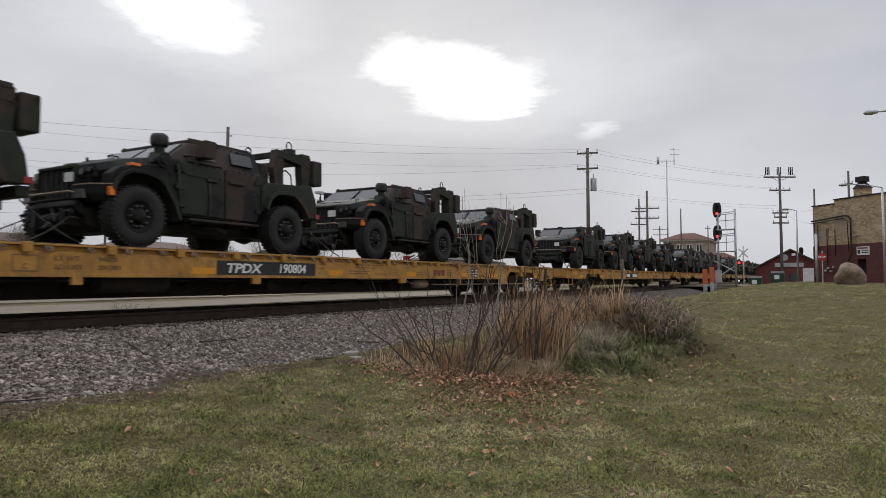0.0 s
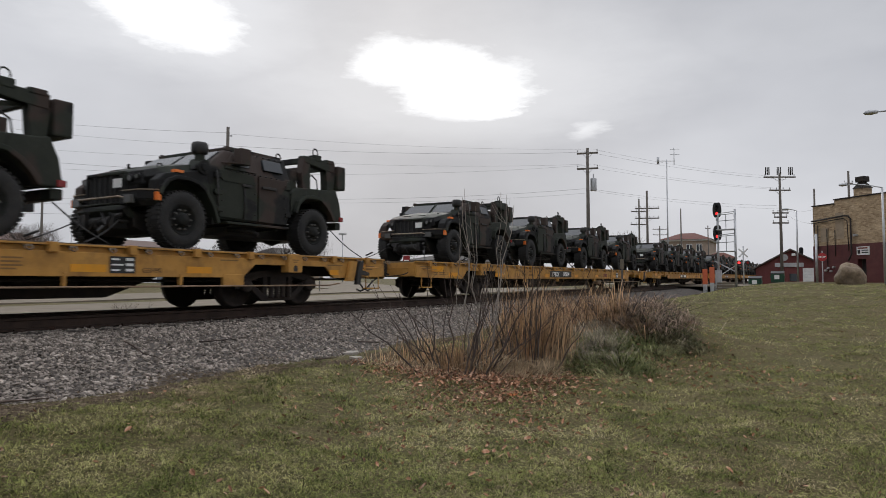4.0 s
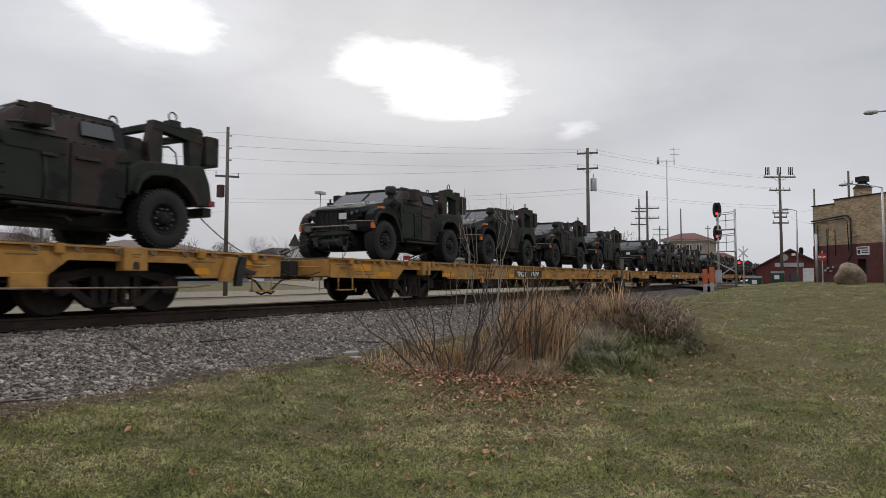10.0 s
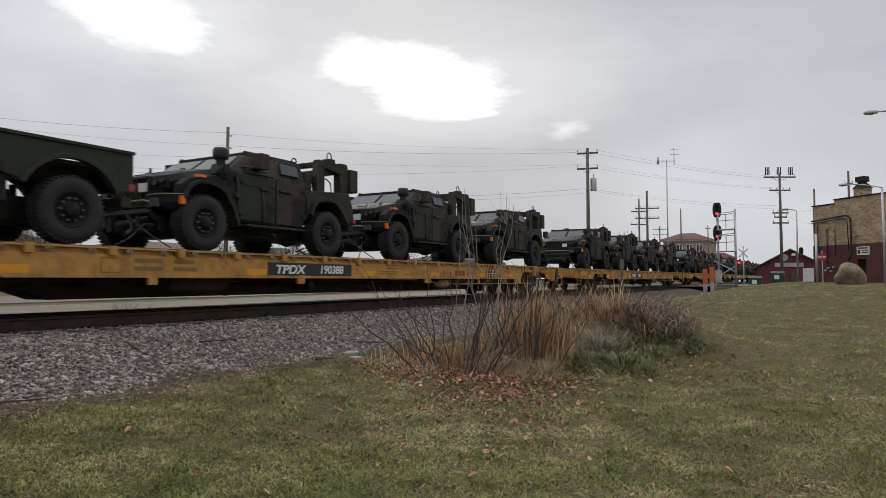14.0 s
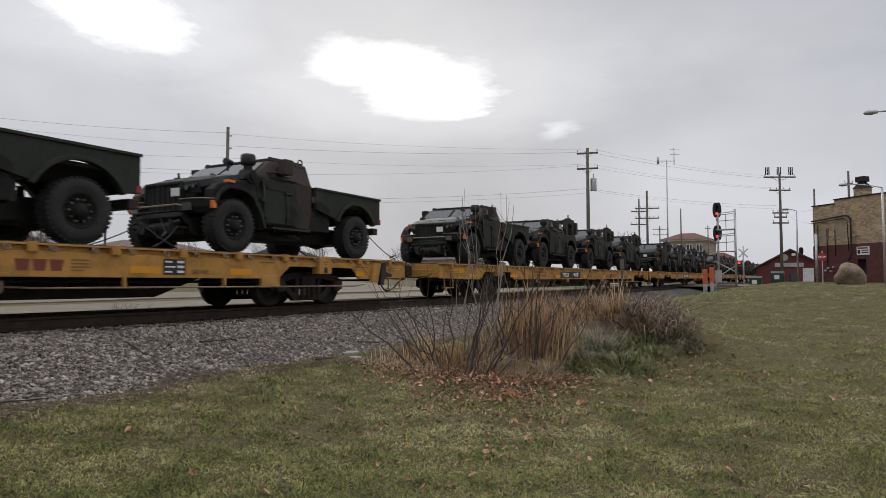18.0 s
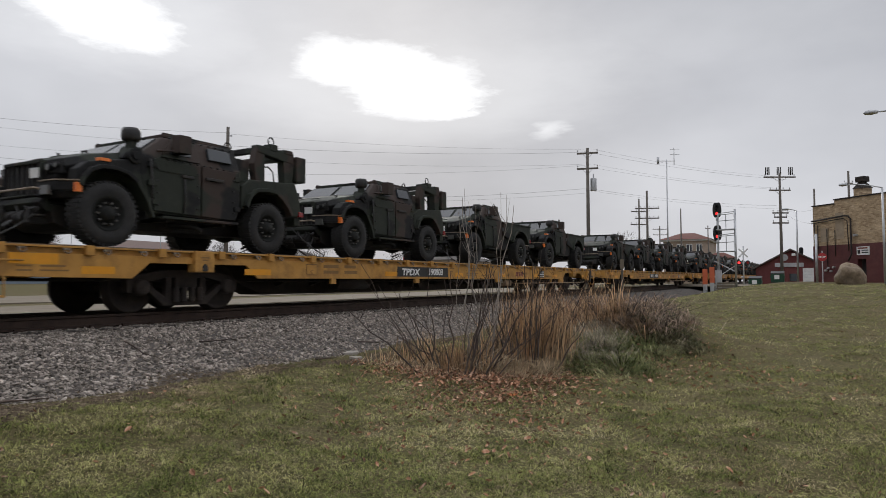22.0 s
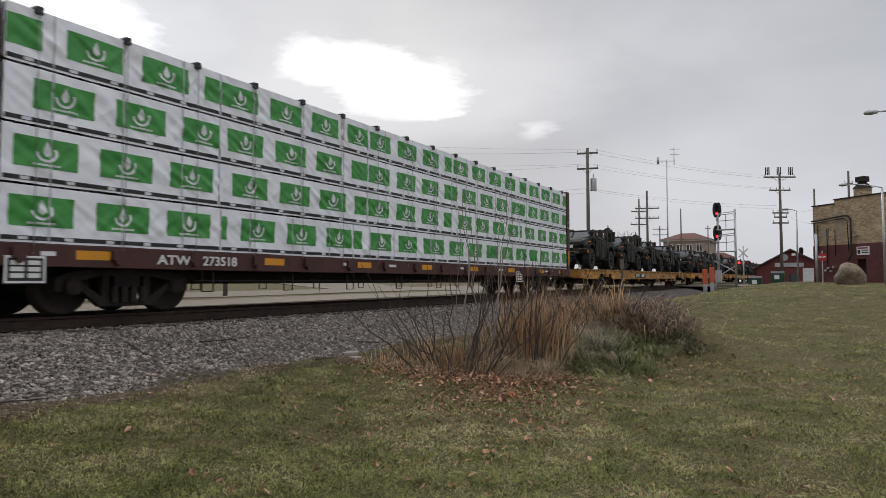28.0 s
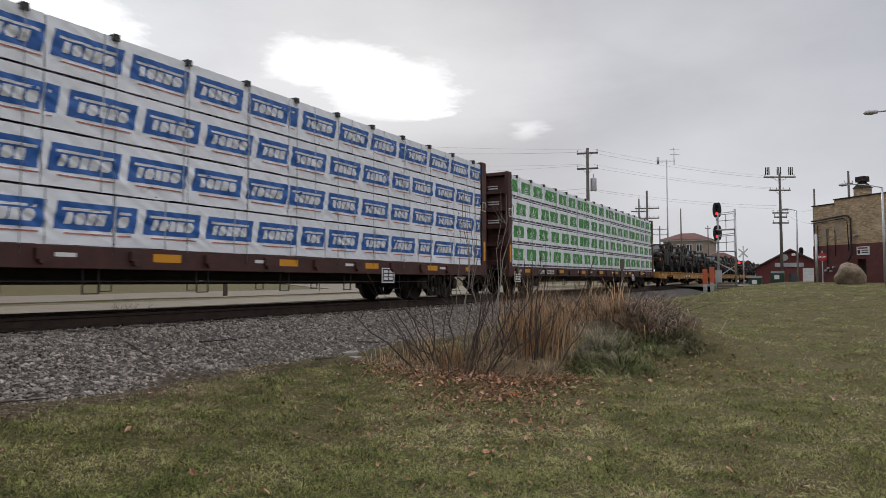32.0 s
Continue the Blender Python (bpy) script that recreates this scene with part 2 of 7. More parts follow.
def mesh_of(name, verts, faces, mat, smooth=False):
    """A mesh from numpy arrays; faces all have as many corners."""
    me = bpy.data.meshes.new(name)
    me.from_pydata(np.asarray(verts).tolist(), [], np.asarray(faces).tolist())
    if smooth:
        me.polygons.foreach_set("use_smooth", [True] * len(me.polygons))
    me.materials.append(mat)
    return me


def letters(name, words, size, mat, parent, m, label="", depth=0.003, stretch=1.0, bold=0.022, slant=0.0):
    """Lettering in the built-in font, as a mesh; m is its pose in its parent."""
    cu = bpy.data.curves.new(name, "FONT")
    cu.body, cu.size, cu.extrude, cu.offset, cu.shear = words, size, depth, size * bold, slant
    tmp = bpy.data.objects.new(name, cu)
    me = bpy.data.meshes.new_from_object(tmp)
    bpy.data.objects.remove(tmp)
    me.materials.clear()
    me.materials.append(mat)
    ob = new(name, me)
    ob.parent = parent
    ob.matrix_basis = m @ Matrix.Diagonal((stretch, 1, 1, 1))
    return tagged(ob, label)


def grade(x):
    """Height of the rail head: level at first, then a slow climb."""
    e = x - 12.0
    return 0.0078 * (e + math.sqrt(e * e + 60.0)) / 2


def smooth01(a, b, v):
    k = min(1.0, max(0.0, (v - a) / (b - a)))
    return k * k * (3 - 2 * k)
# ---- ground ----
def ground_z(x, y):
    rise = 1.35 * smooth01(4, 36, x) + 0.2 * smooth01(30, 60, x)
    near = -0.92 + 0.24 * smooth01(-8, -4.2, y) + rise * smooth01(-3.2, -8.5, y) + 0.35 * smooth01(4, 40, x) * smooth01(-8.5, -3.2, y)
    far = -0.5 + grade(x) * 1.0 + 0.85 * smooth01(32, 46, y)
    under = -0.55 + grade(x)
    base = near + (under - near) * smooth01(-3.9, -2.6, y)
    base += (far - base) * smooth01(0, 4, y)
    roll = 0.035 * noise.noise(Vector((x * 0.35, y * 0.35, 0))) + 0.02 * noise.noise(Vector((x * 1.1, y * 1.1, 3)))
    base += 0.20 * math.exp(-((x - 10.9) ** 2 + (y + 7.1) ** 2) / 1.6) + 0.62 * math.exp(-((x - 13.0) ** 2 + (y + 7.4) ** 2) / 2.0)
    if y > 60:
        base += 0.012 * (y - 60)
    return base + roll * (1 - smooth01(60, 120, abs(x) + abs(y)))


def build_ground():
    xs = np.concatenate([[-3000, -1200, -500, -200, -90, -45, -25], np.arange(-14, 44, 0.4), np.arange(44, 130, 2.0), [140, 170, 220, 300, 450, 800, 1500, 3000]])
    ys = np.concatenate([[-3000, -1200, -500, -200, -100, -60, -40, -28, -22], np.arange(-18, 6, 0.3), np.arange(6, 40, 2.0), [44, 60, 90, 140, 220, 400, 800, 1500, 3000]])
    v = [(x, y, ground_z(max(-30, min(x, 150)), max(-40, min(y, 140)))) for x in xs for y in ys]
    n = len(ys)
    f = [(i * n + j, (i + 1) * n + j, (i + 1) * n + j + 1, i * n + j + 1) for i in range(len(xs) - 1) for j in range(n - 1)]
    mat = material("winter_grass", [(0.042, 0.038, 0.017), (0.098, 0.086, 0.036), (0.185, 0.152, 0.078)], 38, 0.95, bump=1.0, fine=90,
                   dirt=(0.125, 0.088, 0.048), dirt_amount=0.7, dirt_scale=0.7, spec=0.1)
    return solo("ground", mesh_of("ground", v, f, mat, True), None, "worn green-brown winter grass, gently rising ground", kind="structure")


build_ground()


def build_ballast():
    mat = material("ballast_stone", [(0.128, 0.107, 0.091), (0.24, 0.206, 0.176), (0.40, 0.352, 0.306)], 9, 0.9, bump=0.6, islands=0.65, spec=0.25)
    bed = material("ballast_bed", [(0.045, 0.038, 0.032), (0.12, 0.103, 0.09)], 30, 0.95, bump=1.0, fine=24, dirt=(0.05, 0.04, 0.032), dirt_amount=0.6, dirt_scale=0.7)
    prof = [(-4.4, -0.95), (-3.8, -0.70), (-2.9, -0.50), (-1.9, -0.27), (-1.2, -0.21), (0, -0.19), (1.3, -0.21), (1.9, -0.26), (3.4, -0.56), (4.0, -0.75)]
    xs = np.concatenate([[-170, -60, -25], np.arange(-15, 60, 1.0), np.arange(60, 460, 10.0)])
    v = [(x, y, z + grade(x)) for x in xs for y, z in prof]
    n = len(prof)
    f = [(i * n + j, (i + 1) * n + j, (i + 1) * n + j + 1, i * n + j + 1) for i in range(len(xs) - 1) for j in range(n - 1)]
    solo("ballast_bed", mesh_of("ballast_bed", v, f, bed, True), None, "grey crushed-stone bed of the railway track", kind="structure")
    # loose stones, thick where the camera looks
    rng = np.random.default_rng(4)
    ico_v = np.array([(0, 0, 1), (0.89, 0, 0.45), (0.28, 0.85, 0.45), (-0.72, 0.53, 0.45), (-0.72, -0.53, 0.45), (0.28, -0.85, 0.45),
                      (0.72, 0.53, -0.45), (-0.28, 0.85, -0.45), (-0.89, 0, -0.45), (-0.28, -0.85, -0.45), (0.72, -0.53, -0.45)])
    ico_f = np.array([(0, 1, 2), (0, 2, 3), (0, 3, 4), (0, 4, 5), (0, 5, 1), (1, 6, 2), (2, 7, 3), (3, 8, 4), (4, 9, 5), (5, 10, 1),
                      (2, 6, 7), (3, 7, 8), (4, 8, 9), (5, 9, 10), (1, 10, 6)])
    count = 66000
    x = 2.5 + 28 * rng.random(count) ** 1.7
    y = -4.15 + 3.3 * rng.random(count) ** 0.8
    edge = -3.85 + 0.25 * np.sin(x * 1.3) + 0.12 * np.sin(x * 3.7)
    keep = (y > edge) | (rng.random(count) < 0.06)
    x, y = x[keep], y[keep]
    z = np.interp(y, [p[0] for p in prof], [p[1] for p in prof]) + np.array([grade(a) for a in x])
    k = len(x)
    r = 0.0095 + 0.016 * rng.random(k) ** 2 + 0.012 * (rng.random(k) < 0.04)
    jag = 1 + 0.8 * (rng.random((k, 11, 3)) - 0.5)
    pts = ico_v[None] * jag * np.stack([r * (0.9 + 1.0 * rng.random(k)), r * (0.7 + 0.6 * rng.random(k)), r * (0.5 + 0.4 * rng.random(k))], -1)[:, None]
    a = rng.random(k) * 6.283
    t = rng.normal(0, 0.45, k)
    px, py, pz = pts[..., 0], pts[..., 1], pts[..., 2]
    px, pz = px * np.cos(t)[:, None] - pz * np.sin(t)[:, None], px * np.sin(t)[:, None] + pz * np.cos(t)[:, None]
    px, py = px * np.cos(a)[:, None] - py * np.sin(a)[:, None], px * np.sin(a)[:, None] + py * np.cos(a)[:, None]
    v = np.stack([px + x[:, None], py + y[:, None], pz + (z + r * 0.25)[:, None]], -1).reshape(-1, 3)
    f = (ico_f[None] + 11 * np.arange(k)[:, None, None]).reshape(-1, 3)
    solo("ballast_stones", mesh_of("ballast_stones", v, f, mat), None, "loose grey and pinkish crushed ballast stones", "ballast", kind="stuff")


def build_grit():
    """Brown soil crumbs, chips and bits of bark where the ballast runs out into the lawn."""
    rng = np.random.default_rng(44)
    k = 16000
    x = 2.2 + 11 * rng.random(k) ** 1.3
    edge = -3.9 + 0.25 * np.sin(x * 1.3) + 0.12 * np.sin(x * 3.7) - 0.3 * np.clip((x - 3.5) / 5, 0, 1)
    y = edge + rng.normal(0.02, 0.2, k)
    r = 0.004 + 0.012 * rng.random(k) ** 2
    a = rng.random(k) * 6.283
    z = np.array([max(ground_z(p, q), np.interp(q, [-4.4, -3.8, -2.9], [-0.95, -0.70, -0.50]) + grade(p)) for p, q in zip(x, y)])
    c, s = np.cos(a), np.sin(a)
    ln, wd = r * (1 + 2 * rng.random(k) ** 3), r * (0.5 + 0.5 * rng.random(k))
    v = np.stack([np.stack([x + u * c * ln - w * s * wd, y + u * s * ln + w * c * wd, z + h * r], -1) for u, w, h in ((-1, -0.8, 0), (0.9, -1, 0), (1.1, 0.9, 0), (-0.8, 1, 0), (0.1, -0.1, 0.9))], 1).reshape(-1, 3)
    f = (np.array([(0, 1, 4), (1, 2, 4), (2, 3, 4), (3, 0, 4)])[None] + 5 * np.arange(k)[:, None, None]).reshape(-1, 3)
    mat = material("soil_crumbs", [(0.055, 0.04, 0.028), (0.12, 0.09, 0.062), (0.2, 0.16, 0.115)], 9, 0.95, islands=0.5, spec=0.1)
    solo("soil_grit", mesh_of("soil_grit", v, f, mat), None, "brown soil crumbs and chips along the ballast edge", "soil", kind="stuff")


build_grit()
build_ballast()


def build_track():
    prof = [(-0.070, -0.178), (0.070, -0.178), (0.070, -0.165), (0.012, -0.140), (0.009, -0.045), (0.036, -0.035), (0.037, -0.008),
            (0.026, 0.0), (-0.026, 0.0), (-0.037, -0.008), (-0.036, -0.035), (-0.009, -0.045), (-0.012, -0.140), (-0.070, -0.165)]
    xs = list(np.concatenate([[-170, -20], np.arange(-10, 80, 3.0), np.arange(80, 460, 20.0)]))
    track = thing("railway_track", "single railway track, rusty rails on dark timber sleepers", "track", kind="structure")
    n = len(prof)
    for side in (-0.755, 0.755):
        v = [(x, side + p, q + grade(x)) for x in xs for p, q in prof]
        f = [(i * n + j, (i + 1) * n + j, (i + 1) * n + (j + 1) % n, i * n + (j + 1) % n) for i in range(len(xs) - 1) for j in range(n)]
        s = Shape().add(v, f)
        rail = part("rail", s, RAILRUST, track, "rusty steel rail with a worn bright head")
        rail.data.materials.append(STEEL)
        for p in rail.data.polygons:
            if p.normal.z > 0.9 and p.center.z > grade(p.center.x) - 0.02:
                p.material_index = 1
    tie = material("creosoted_sleeper", [(0.030, 0.024, 0.020), (0.07, 0.058, 0.048)], 5, 0.95, bump=0.6, stretch=(1, 0.2, 1), objects=0.3)
    tie_mesh = Shape().box(-0.115, 0.115, -1.3, 1.3, -0.15, 0).mesh("sleeper", tie, 0.012)
    plate_mesh = Shape().box(-0.09, 0.09, -0.17, 0.17, 0, 0.016).box(-0.06, -0.03, -0.13, -0.09, 0.016, 0.04).box(0.03, 0.06, 0.09, 0.13, 0.016, 0.04).mesh("tie_plate", RAILRUST)
    for i in range(150):
        x = -6 + i * 0.53
        t = part("sleeper", tie_mesh, None, track)
        t.matrix_basis = pose(x, random.uniform(-0.03, 0.03), grade(x) - 0.19, 0, 0, random.uniform(-0.7, 0.7))
        if i < 60:
            p = part("tie_plate", plate_mesh, None, t, at=(0, -0.755, 0.001))


build_track()


def strip(name, y0, y1, x0, x1, lift, mat, label, step=6.0):
    xs = np.arange(x0, x1, step)
    v = [(x, y, ground_z(max(-30, min(x, 150)), min(y, 140)) + lift - d) for x in xs for y, d in ((y0, 0.12), (y0, 0), ((y0 + y1) / 2, -0.03), (y1, 0), (y1, 0.12))]
    f = [(i * 5 + j, (i + 1) * 5 + j, (i + 1) * 5 + j + 1, i * 5 + j + 1) for i in range(len(xs) - 1) for j in range(4)]
    return solo(name, mesh_of(name, v, f, mat), None, label, kind="structure")


CONCRETE = material("pale_concrete", [(0.165, 0.140, 0.106), (0.225, 0.192, 0.148)], 1.5, 0.9, bump=0.3, dirt=(0.15, 0.13, 0.10), dirt_amount=0.6, dirt_scale=0.4, spec=0.08)
strip("road_beyond_track", 11.0, 17.5, -90, 60, 0.06, CONCRETE, "pale concrete road beyond the railway track")
strip("parking_apron", 21.5, 34.0, -90, 150, 0.07, CONCRETE, "wide pale concrete apron before low buildings")


def build_crossing():
    """The street that crosses the track, seen almost edge on over the grass."""
    xs = np.arange(-60, 61, 3.0)
    v, f = [], []
    for i, y in enumerate(xs):
        for x, d in ((55.0, 0.1), (55.0, 0.0), (63.0, -0.03), (71.0, 0.0), (71.0, 0.1)):
            z = max(ground_z(x, y), grade(x) - 0.02 if abs(y) < 2.2 else -9) + 0.05
            if abs(y) < 12:
                z = grade(x) + 0.02 + (z - grade(x) - 0.02) * smooth01(1.8, 12, abs(y))
            v.append((x, y, z - d))
    n = 5
    f = [(i * n + j, (i + 1) * n + j, (i + 1) * n + j + 1, i * n + j + 1) for i in range(len(xs) - 1) for j in range(n - 1)]
    solo("road_crossing", mesh_of("road_crossing", v, f, CONCRETE), None, "street over the railway crossing, pale worn surface", kind="structure")


build_crossing()
# ---- train: wheels, trucks, flatcars ----
SPEED = 4.1
MOVING = []          # things with their place along the track at 0 s, height over the rail head and sideways place


def wheelset_mesh():
    s = Shape()
    for y in (-0.755, 0.755):
        o = -1 if y < 0 else 1
        s.lathe([(y - o * 0.105, 0.10), (y - o * 0.10, 0.445), (y - o * 0.07, 0.447), (y - o * 0.06, 0.424), (y + o * 0.05, 0.415), (y + o * 0.055, 0.37), (y + o * 0.02, 0.34),
                 (y + o * 0.0, 0.20), (y + o * 0.06, 0.13), (y + o * 0.07, 0.08), (y + o * 0.30, 0.075), (y + o * 0.30, 0.0)], 32)
    s.cyl((0, -0.7, 0), (0, 0.7, 0), 0.08, seg=12)
    return s.mesh("wheelset", GRIME)


def truck_parts(car, x):
    """A three-piece freight truck at x: side frames, springs, bolster, brake beam."""
    top = [(-1.13, 0.34), (-1.13, 0.54), (-0.95, 0.62), (-0.40, 0.71), (0.40, 0.71), (0.95, 0.62), (1.13, 0.54), (1.13, 0.34), (1.03, 0.34), (1.00, 0.48), (0.78, 0.50), (0.40, 0.58), (-0.40, 0.58), (-0.78, 0.50), (-1.00, 0.48), (-1.03, 0.34)]
    low = [(-0.80, 0.40), (-0.72, 0.47), (-0.36, 0.22), (0.36, 0.22), (0.72, 0.47), (0.80, 0.40), (0.44, 0.11), (-0.44, 0.11)]
    for side in (-1, 1):
        y = 0.98 * side
        s = Shape().prism(top, y - 0.07, y + 0.07).prism(low, y - 0.065, y + 0.065)
        for c in (-0.35, 0.35):
            s.box(c - 0.06, c + 0.06, y - 0.06, y + 0.06, 0.2, 0.6)
        f = part("side_frame", s, GRIME, car, "heavy cast truck side frame with open windows", 0.015, (x, 0, 0))
        s = Shape()
        for i in (-0.24, -0.08, 0.08, 0.24):
            s.lathe([(z, 0.062 if k % 2 else 0.05) for k, z in enumerate(np.linspace(0.17, 0.42, 13))], 10, "z", (i, y - 0.10 * side * -1, 0))
        part("spring_nest", s, GRIME, f)
        for i in (-0.889, 0.889):
            s = Shape().lathe([(y + side * 0.02, 0.135), (y + side * 0.13, 0.13), (y + side * 0.14, 0.09), (y + side * 0.16, 0.0)], 16, "y", (i, 0, 0.42))
            part("bearing_cap", s, GRIME, f)
    part("truck_bolster", Shape().box(-0.22, 0.22, -1.05, 1.05, 0.40, 0.66), GRIME, car, "", 0.02, (x, 0, 0))


def couplers(car, half, mat):
    for e in (-1, 1):
        s = Shape().box(min(e * half, e * (half + 0.52)), max(e * half, e * (half + 0.52)), -0.13, 0.13, 0.72, 0.95)
        s.box(min(e * (half + 0.45), e * (half + 0.80)), max(e * (half + 0.45), e * (half + 0.80)), -0.2 * (e < 0) - 0.04, 0.2 * (e > 0) + 0.04, 0.70, 0.98)
        c = part("coupler", s, GRIME, car, "rusty knuckle coupler", 0.025)
        pts = [(e * (half - 0.1), -0.35, 0.62), (e * (half + 0.2), -0.36, 0.52), (e * (half + 0.45), -0.32, 0.32), (e * (half + 0.7), -0.30, 0.25), (e * (half + 0.82), -0.28, 0.30)]
        part("brake_hose", Shape().tube(pts, 0.022, 8), BLACK, c, "black rubber air hose")
        pts = [(e * half, -1.3, 0.72), (e * (half + 0.22), -1.28, 0.66), (e * (half + 0.3), -0.9, 0.62), (e * (half + 0.35), -0.2, 0.70)]
        part("uncoupling_lever", Shape().tube(pts, 0.014, 6), GRIME, c)


WHEELSET = wheelset_mesh()
FLAT_HALF = 13.3
FLAT_TRUCKS = {-1: -9.42, 1: 10.12}


def side_sill_poly():
    p = [(-FLAT_HALF, 0.905), (FLAT_HALF, 0.905), (FLAT_HALF, 0.60)]
    for e in (1, -1):
        c = FLAT_TRUCKS[e]
        p += [(c + 1.30, 0.56), (c + 1.0, 0.80), (c - 1.0, 0.80), (c - 1.30, 0.56)]
    return p + [(-FLAT_HALF, 0.60)]


GALVDIRT = material("bare_dirty_steel", [(0.22, 0.17, 0.12), (0.42, 0.35, 0.27)], 14, 0.55, metal=0.5, dirt=(0.1, 0.06, 0.03), dirt_amount=0.6, dirt_scale=8)


DUSTYTAN = material("dusty_tan_paint", [(0.20, 0.13, 0.08), (0.32, 0.22, 0.14)], 9, 0.8, dirt=(0.1, 0.07, 0.05), dirt_amount=0.7, dirt_scale=5)


def make_flatcar():
    car = thing("flatcar", "long yellow steel flatcar carrying army vehicles, dirty paint", "rail wagon", "train wagons")
    for side in (-1, 1):
        y = 1.40 * side
        part("side_sill", Shape().prism(side_sill_poly(), y - 0.02, y + 0.02), YELLOW, car, "yellow side sill notched over the trucks", 0.008)
        # same yellow as the sill, set back so the flange shades it
        part("sill_web", Shape().box(-FLAT_HALF, FLAT_HALF, *sorted((1.35 * side, 1.375 * side)), 0.88, 0.98), YELLOW, car, "recessed yellow band in the shade of the deck edge")
        s = Shape().box(-FLAT_HALF, FLAT_HALF, *sorted((1.34 * side, 1.445 * side)), 0.985, 1.012)
        part("sill_flange", s, YELLOW, car, "", 0.005)
    part("deck", Shape().box(-FLAT_HALF, FLAT_HALF, -1.37, 1.37, 0.96, 1.03), DECKWOOD, car, "grimy timber and steel deck")
    s = Shape().prism([(-12.9, 0.62), (-12.9, 0.93), (12.9, 0.93), (12.9, 0.62), (7.9, 0.58), (6.9, 0.23), (-6.9, 0.23), (-7.9, 0.58)], -0.33, 0.33)
    part("centre_sill", s, GRIME, car, "deep grimy centre sill", 0.01)
    cross = Shape().prism([(-1.36, 0.75), (-1.36, 0.94), (1.36, 0.94), (1.36, 0.75), (0.33, 0.40), (-0.33, 0.40)], -0.05, 0.05, Matrix.Rotation(math.pi / 2, 4, "Z")).mesh("cross_bearer", GRIME)
    for i in range(-6, 7):
        part("cross_bearer", cross, None, car, at=(i * 1.08, 0, 0))
    pocket = Shape().box(-0.065, 0.065, -1.485, -1.37, 0.89, 1.03).mesh("stake_pocket", YELLOW, 0.008)
    ring = Shape().tube([(-0.04, -1.43, 0.99), (-0.05, -1.46, 0.935), (0, -1.47, 0.905), (0.05, -1.46, 0.935), (0.04, -1.43, 0.99)], 0.010, 6).box(-0.035, 0.035, -1.435, -1.37, 0.955, 0.985).mesh("tie_down_ring", GALVDIRT)
    for i in range(22):
        x = -12.63 + i * 1.2
        part("stake_pocket", pocket, None, car, at=(x, 0, 0))
        part("tie_down_ring", ring, None, car, at=(x + 0.28, 0, 0))
        part("tie_down_ring", ring, None, car, at=(x + 0.88, 0, 0))
    for e in (-1, 1):
        part("end_sill", Shape().box(e * FLAT_HALF - 0.04, e * FLAT_HALF + 0.04, -1.38, 1.38, 0.62, 0.985), YELLOW, car, "", 0.01)
        s = Shape().box(e * (FLAT_HALF + 0.04), e * (FLAT_HALF + 0.34), -0.55, 0.55, 0.66, 0.97) if e < 0 else Shape().box(FLAT_HALF + 0.04, FLAT_HALF + 0.34, -0.55, 0.55, 0.66, 0.97)
        part("striker_housing", s, GRIME, car, "", 0.02)
        pad = Shape().box(FLAT_TRUCKS[e] - 0.2, FLAT_TRUCKS[e] + 0.2, -1.50, -1.30, 0.665, 1.02)
        pad = part("jacking_pad", pad, YELLOW, car, "yellow jacking pad bracket", 0.015)
        c = FLAT_TRUCKS[e]
        # thin black plate on the face, painting the shade of an arched opening
        part("pad_opening_shade", Shape().prism([(c - 0.055, 0.685)] + [(c + 0.055 * math.cos(radians(180 - 30 * k)), 0.75 + 0.055 * math.sin(radians(180 - 30 * k))) for k in range(7)] + [(c + 0.055, 0.685)], -1.505, -1.50), BLACK, pad, "arched opening, its shade drawn as a black plate")
        part("stencil_bar", Shape().box(c - 0.09, c + 0.09, -1.503, -1.50, 0.90, 0.92), FADED, pad, "small unreadable faded stencil line")
        part("stencil_bar", Shape().box(c - 0.05, c + 0.05, -1.503, -1.50, 0.86, 0.88), FADED, pad, "small unreadable faded stencil line")
        truck_parts(car, FLAT_TRUCKS[e])
        step = Shape().tube([(e * 13.05, -1.43, 0.60), (e * 13.05, -1.43, 0.33), (e * 12.55, -1.43, 0.33), (e * 12.55, -1.43, 0.60)], 0.018, 6).box(min(e * 12.55, e * 13.05), max(e * 12.55, e * 13.05), -1.47, -1.36, 0.32, 0.345)
        part("sill_step", step, YELLOW, car, "bent steel sill step")
        grab = Shape().tube([(e * 12.95, -1.42, 0.80), (e * 12.95, -1.49, 0.80), (e * 12.35, -1.49, 0.80), (e * 12.35, -1.42, 0.80)], 0.013, 6)
        part("grab_iron", grab, YELLOW, car)
        grab = Shape().tube([(e * 13.36, -1.2, 0.83), (e * 13.42, -1.2, 0.83), (e * 13.42, -0.65, 0.83), (e * 13.36, -0.65, 0.83)], 0.013, 6)
        part("grab_iron", grab, YELLOW, car)
    couplers(car, FLAT_HALF + 0.2, YELLOW)
    # air pipe and brake gear below the sill
    part("train_pipe", Shape().tube([(-12.8, -0.85, 0.55), (-8.0, -0.9, 0.52), (8.0, -0.9, 0.5), (12.8, -0.85, 0.55)], 0.025, 6), GRIME, car)
    cyl = part("brake_cylinder", Shape().lathe([(3.28, 0.0), (3.30, 0.09), (3.36, 0.12), (3.86, 0.12), (3.92, 0.09), (3.96, 0.0)], 18, "x", (0, -1.2, 0.43)), DUSTYTAN, car, "tan dusty brake reservoir")
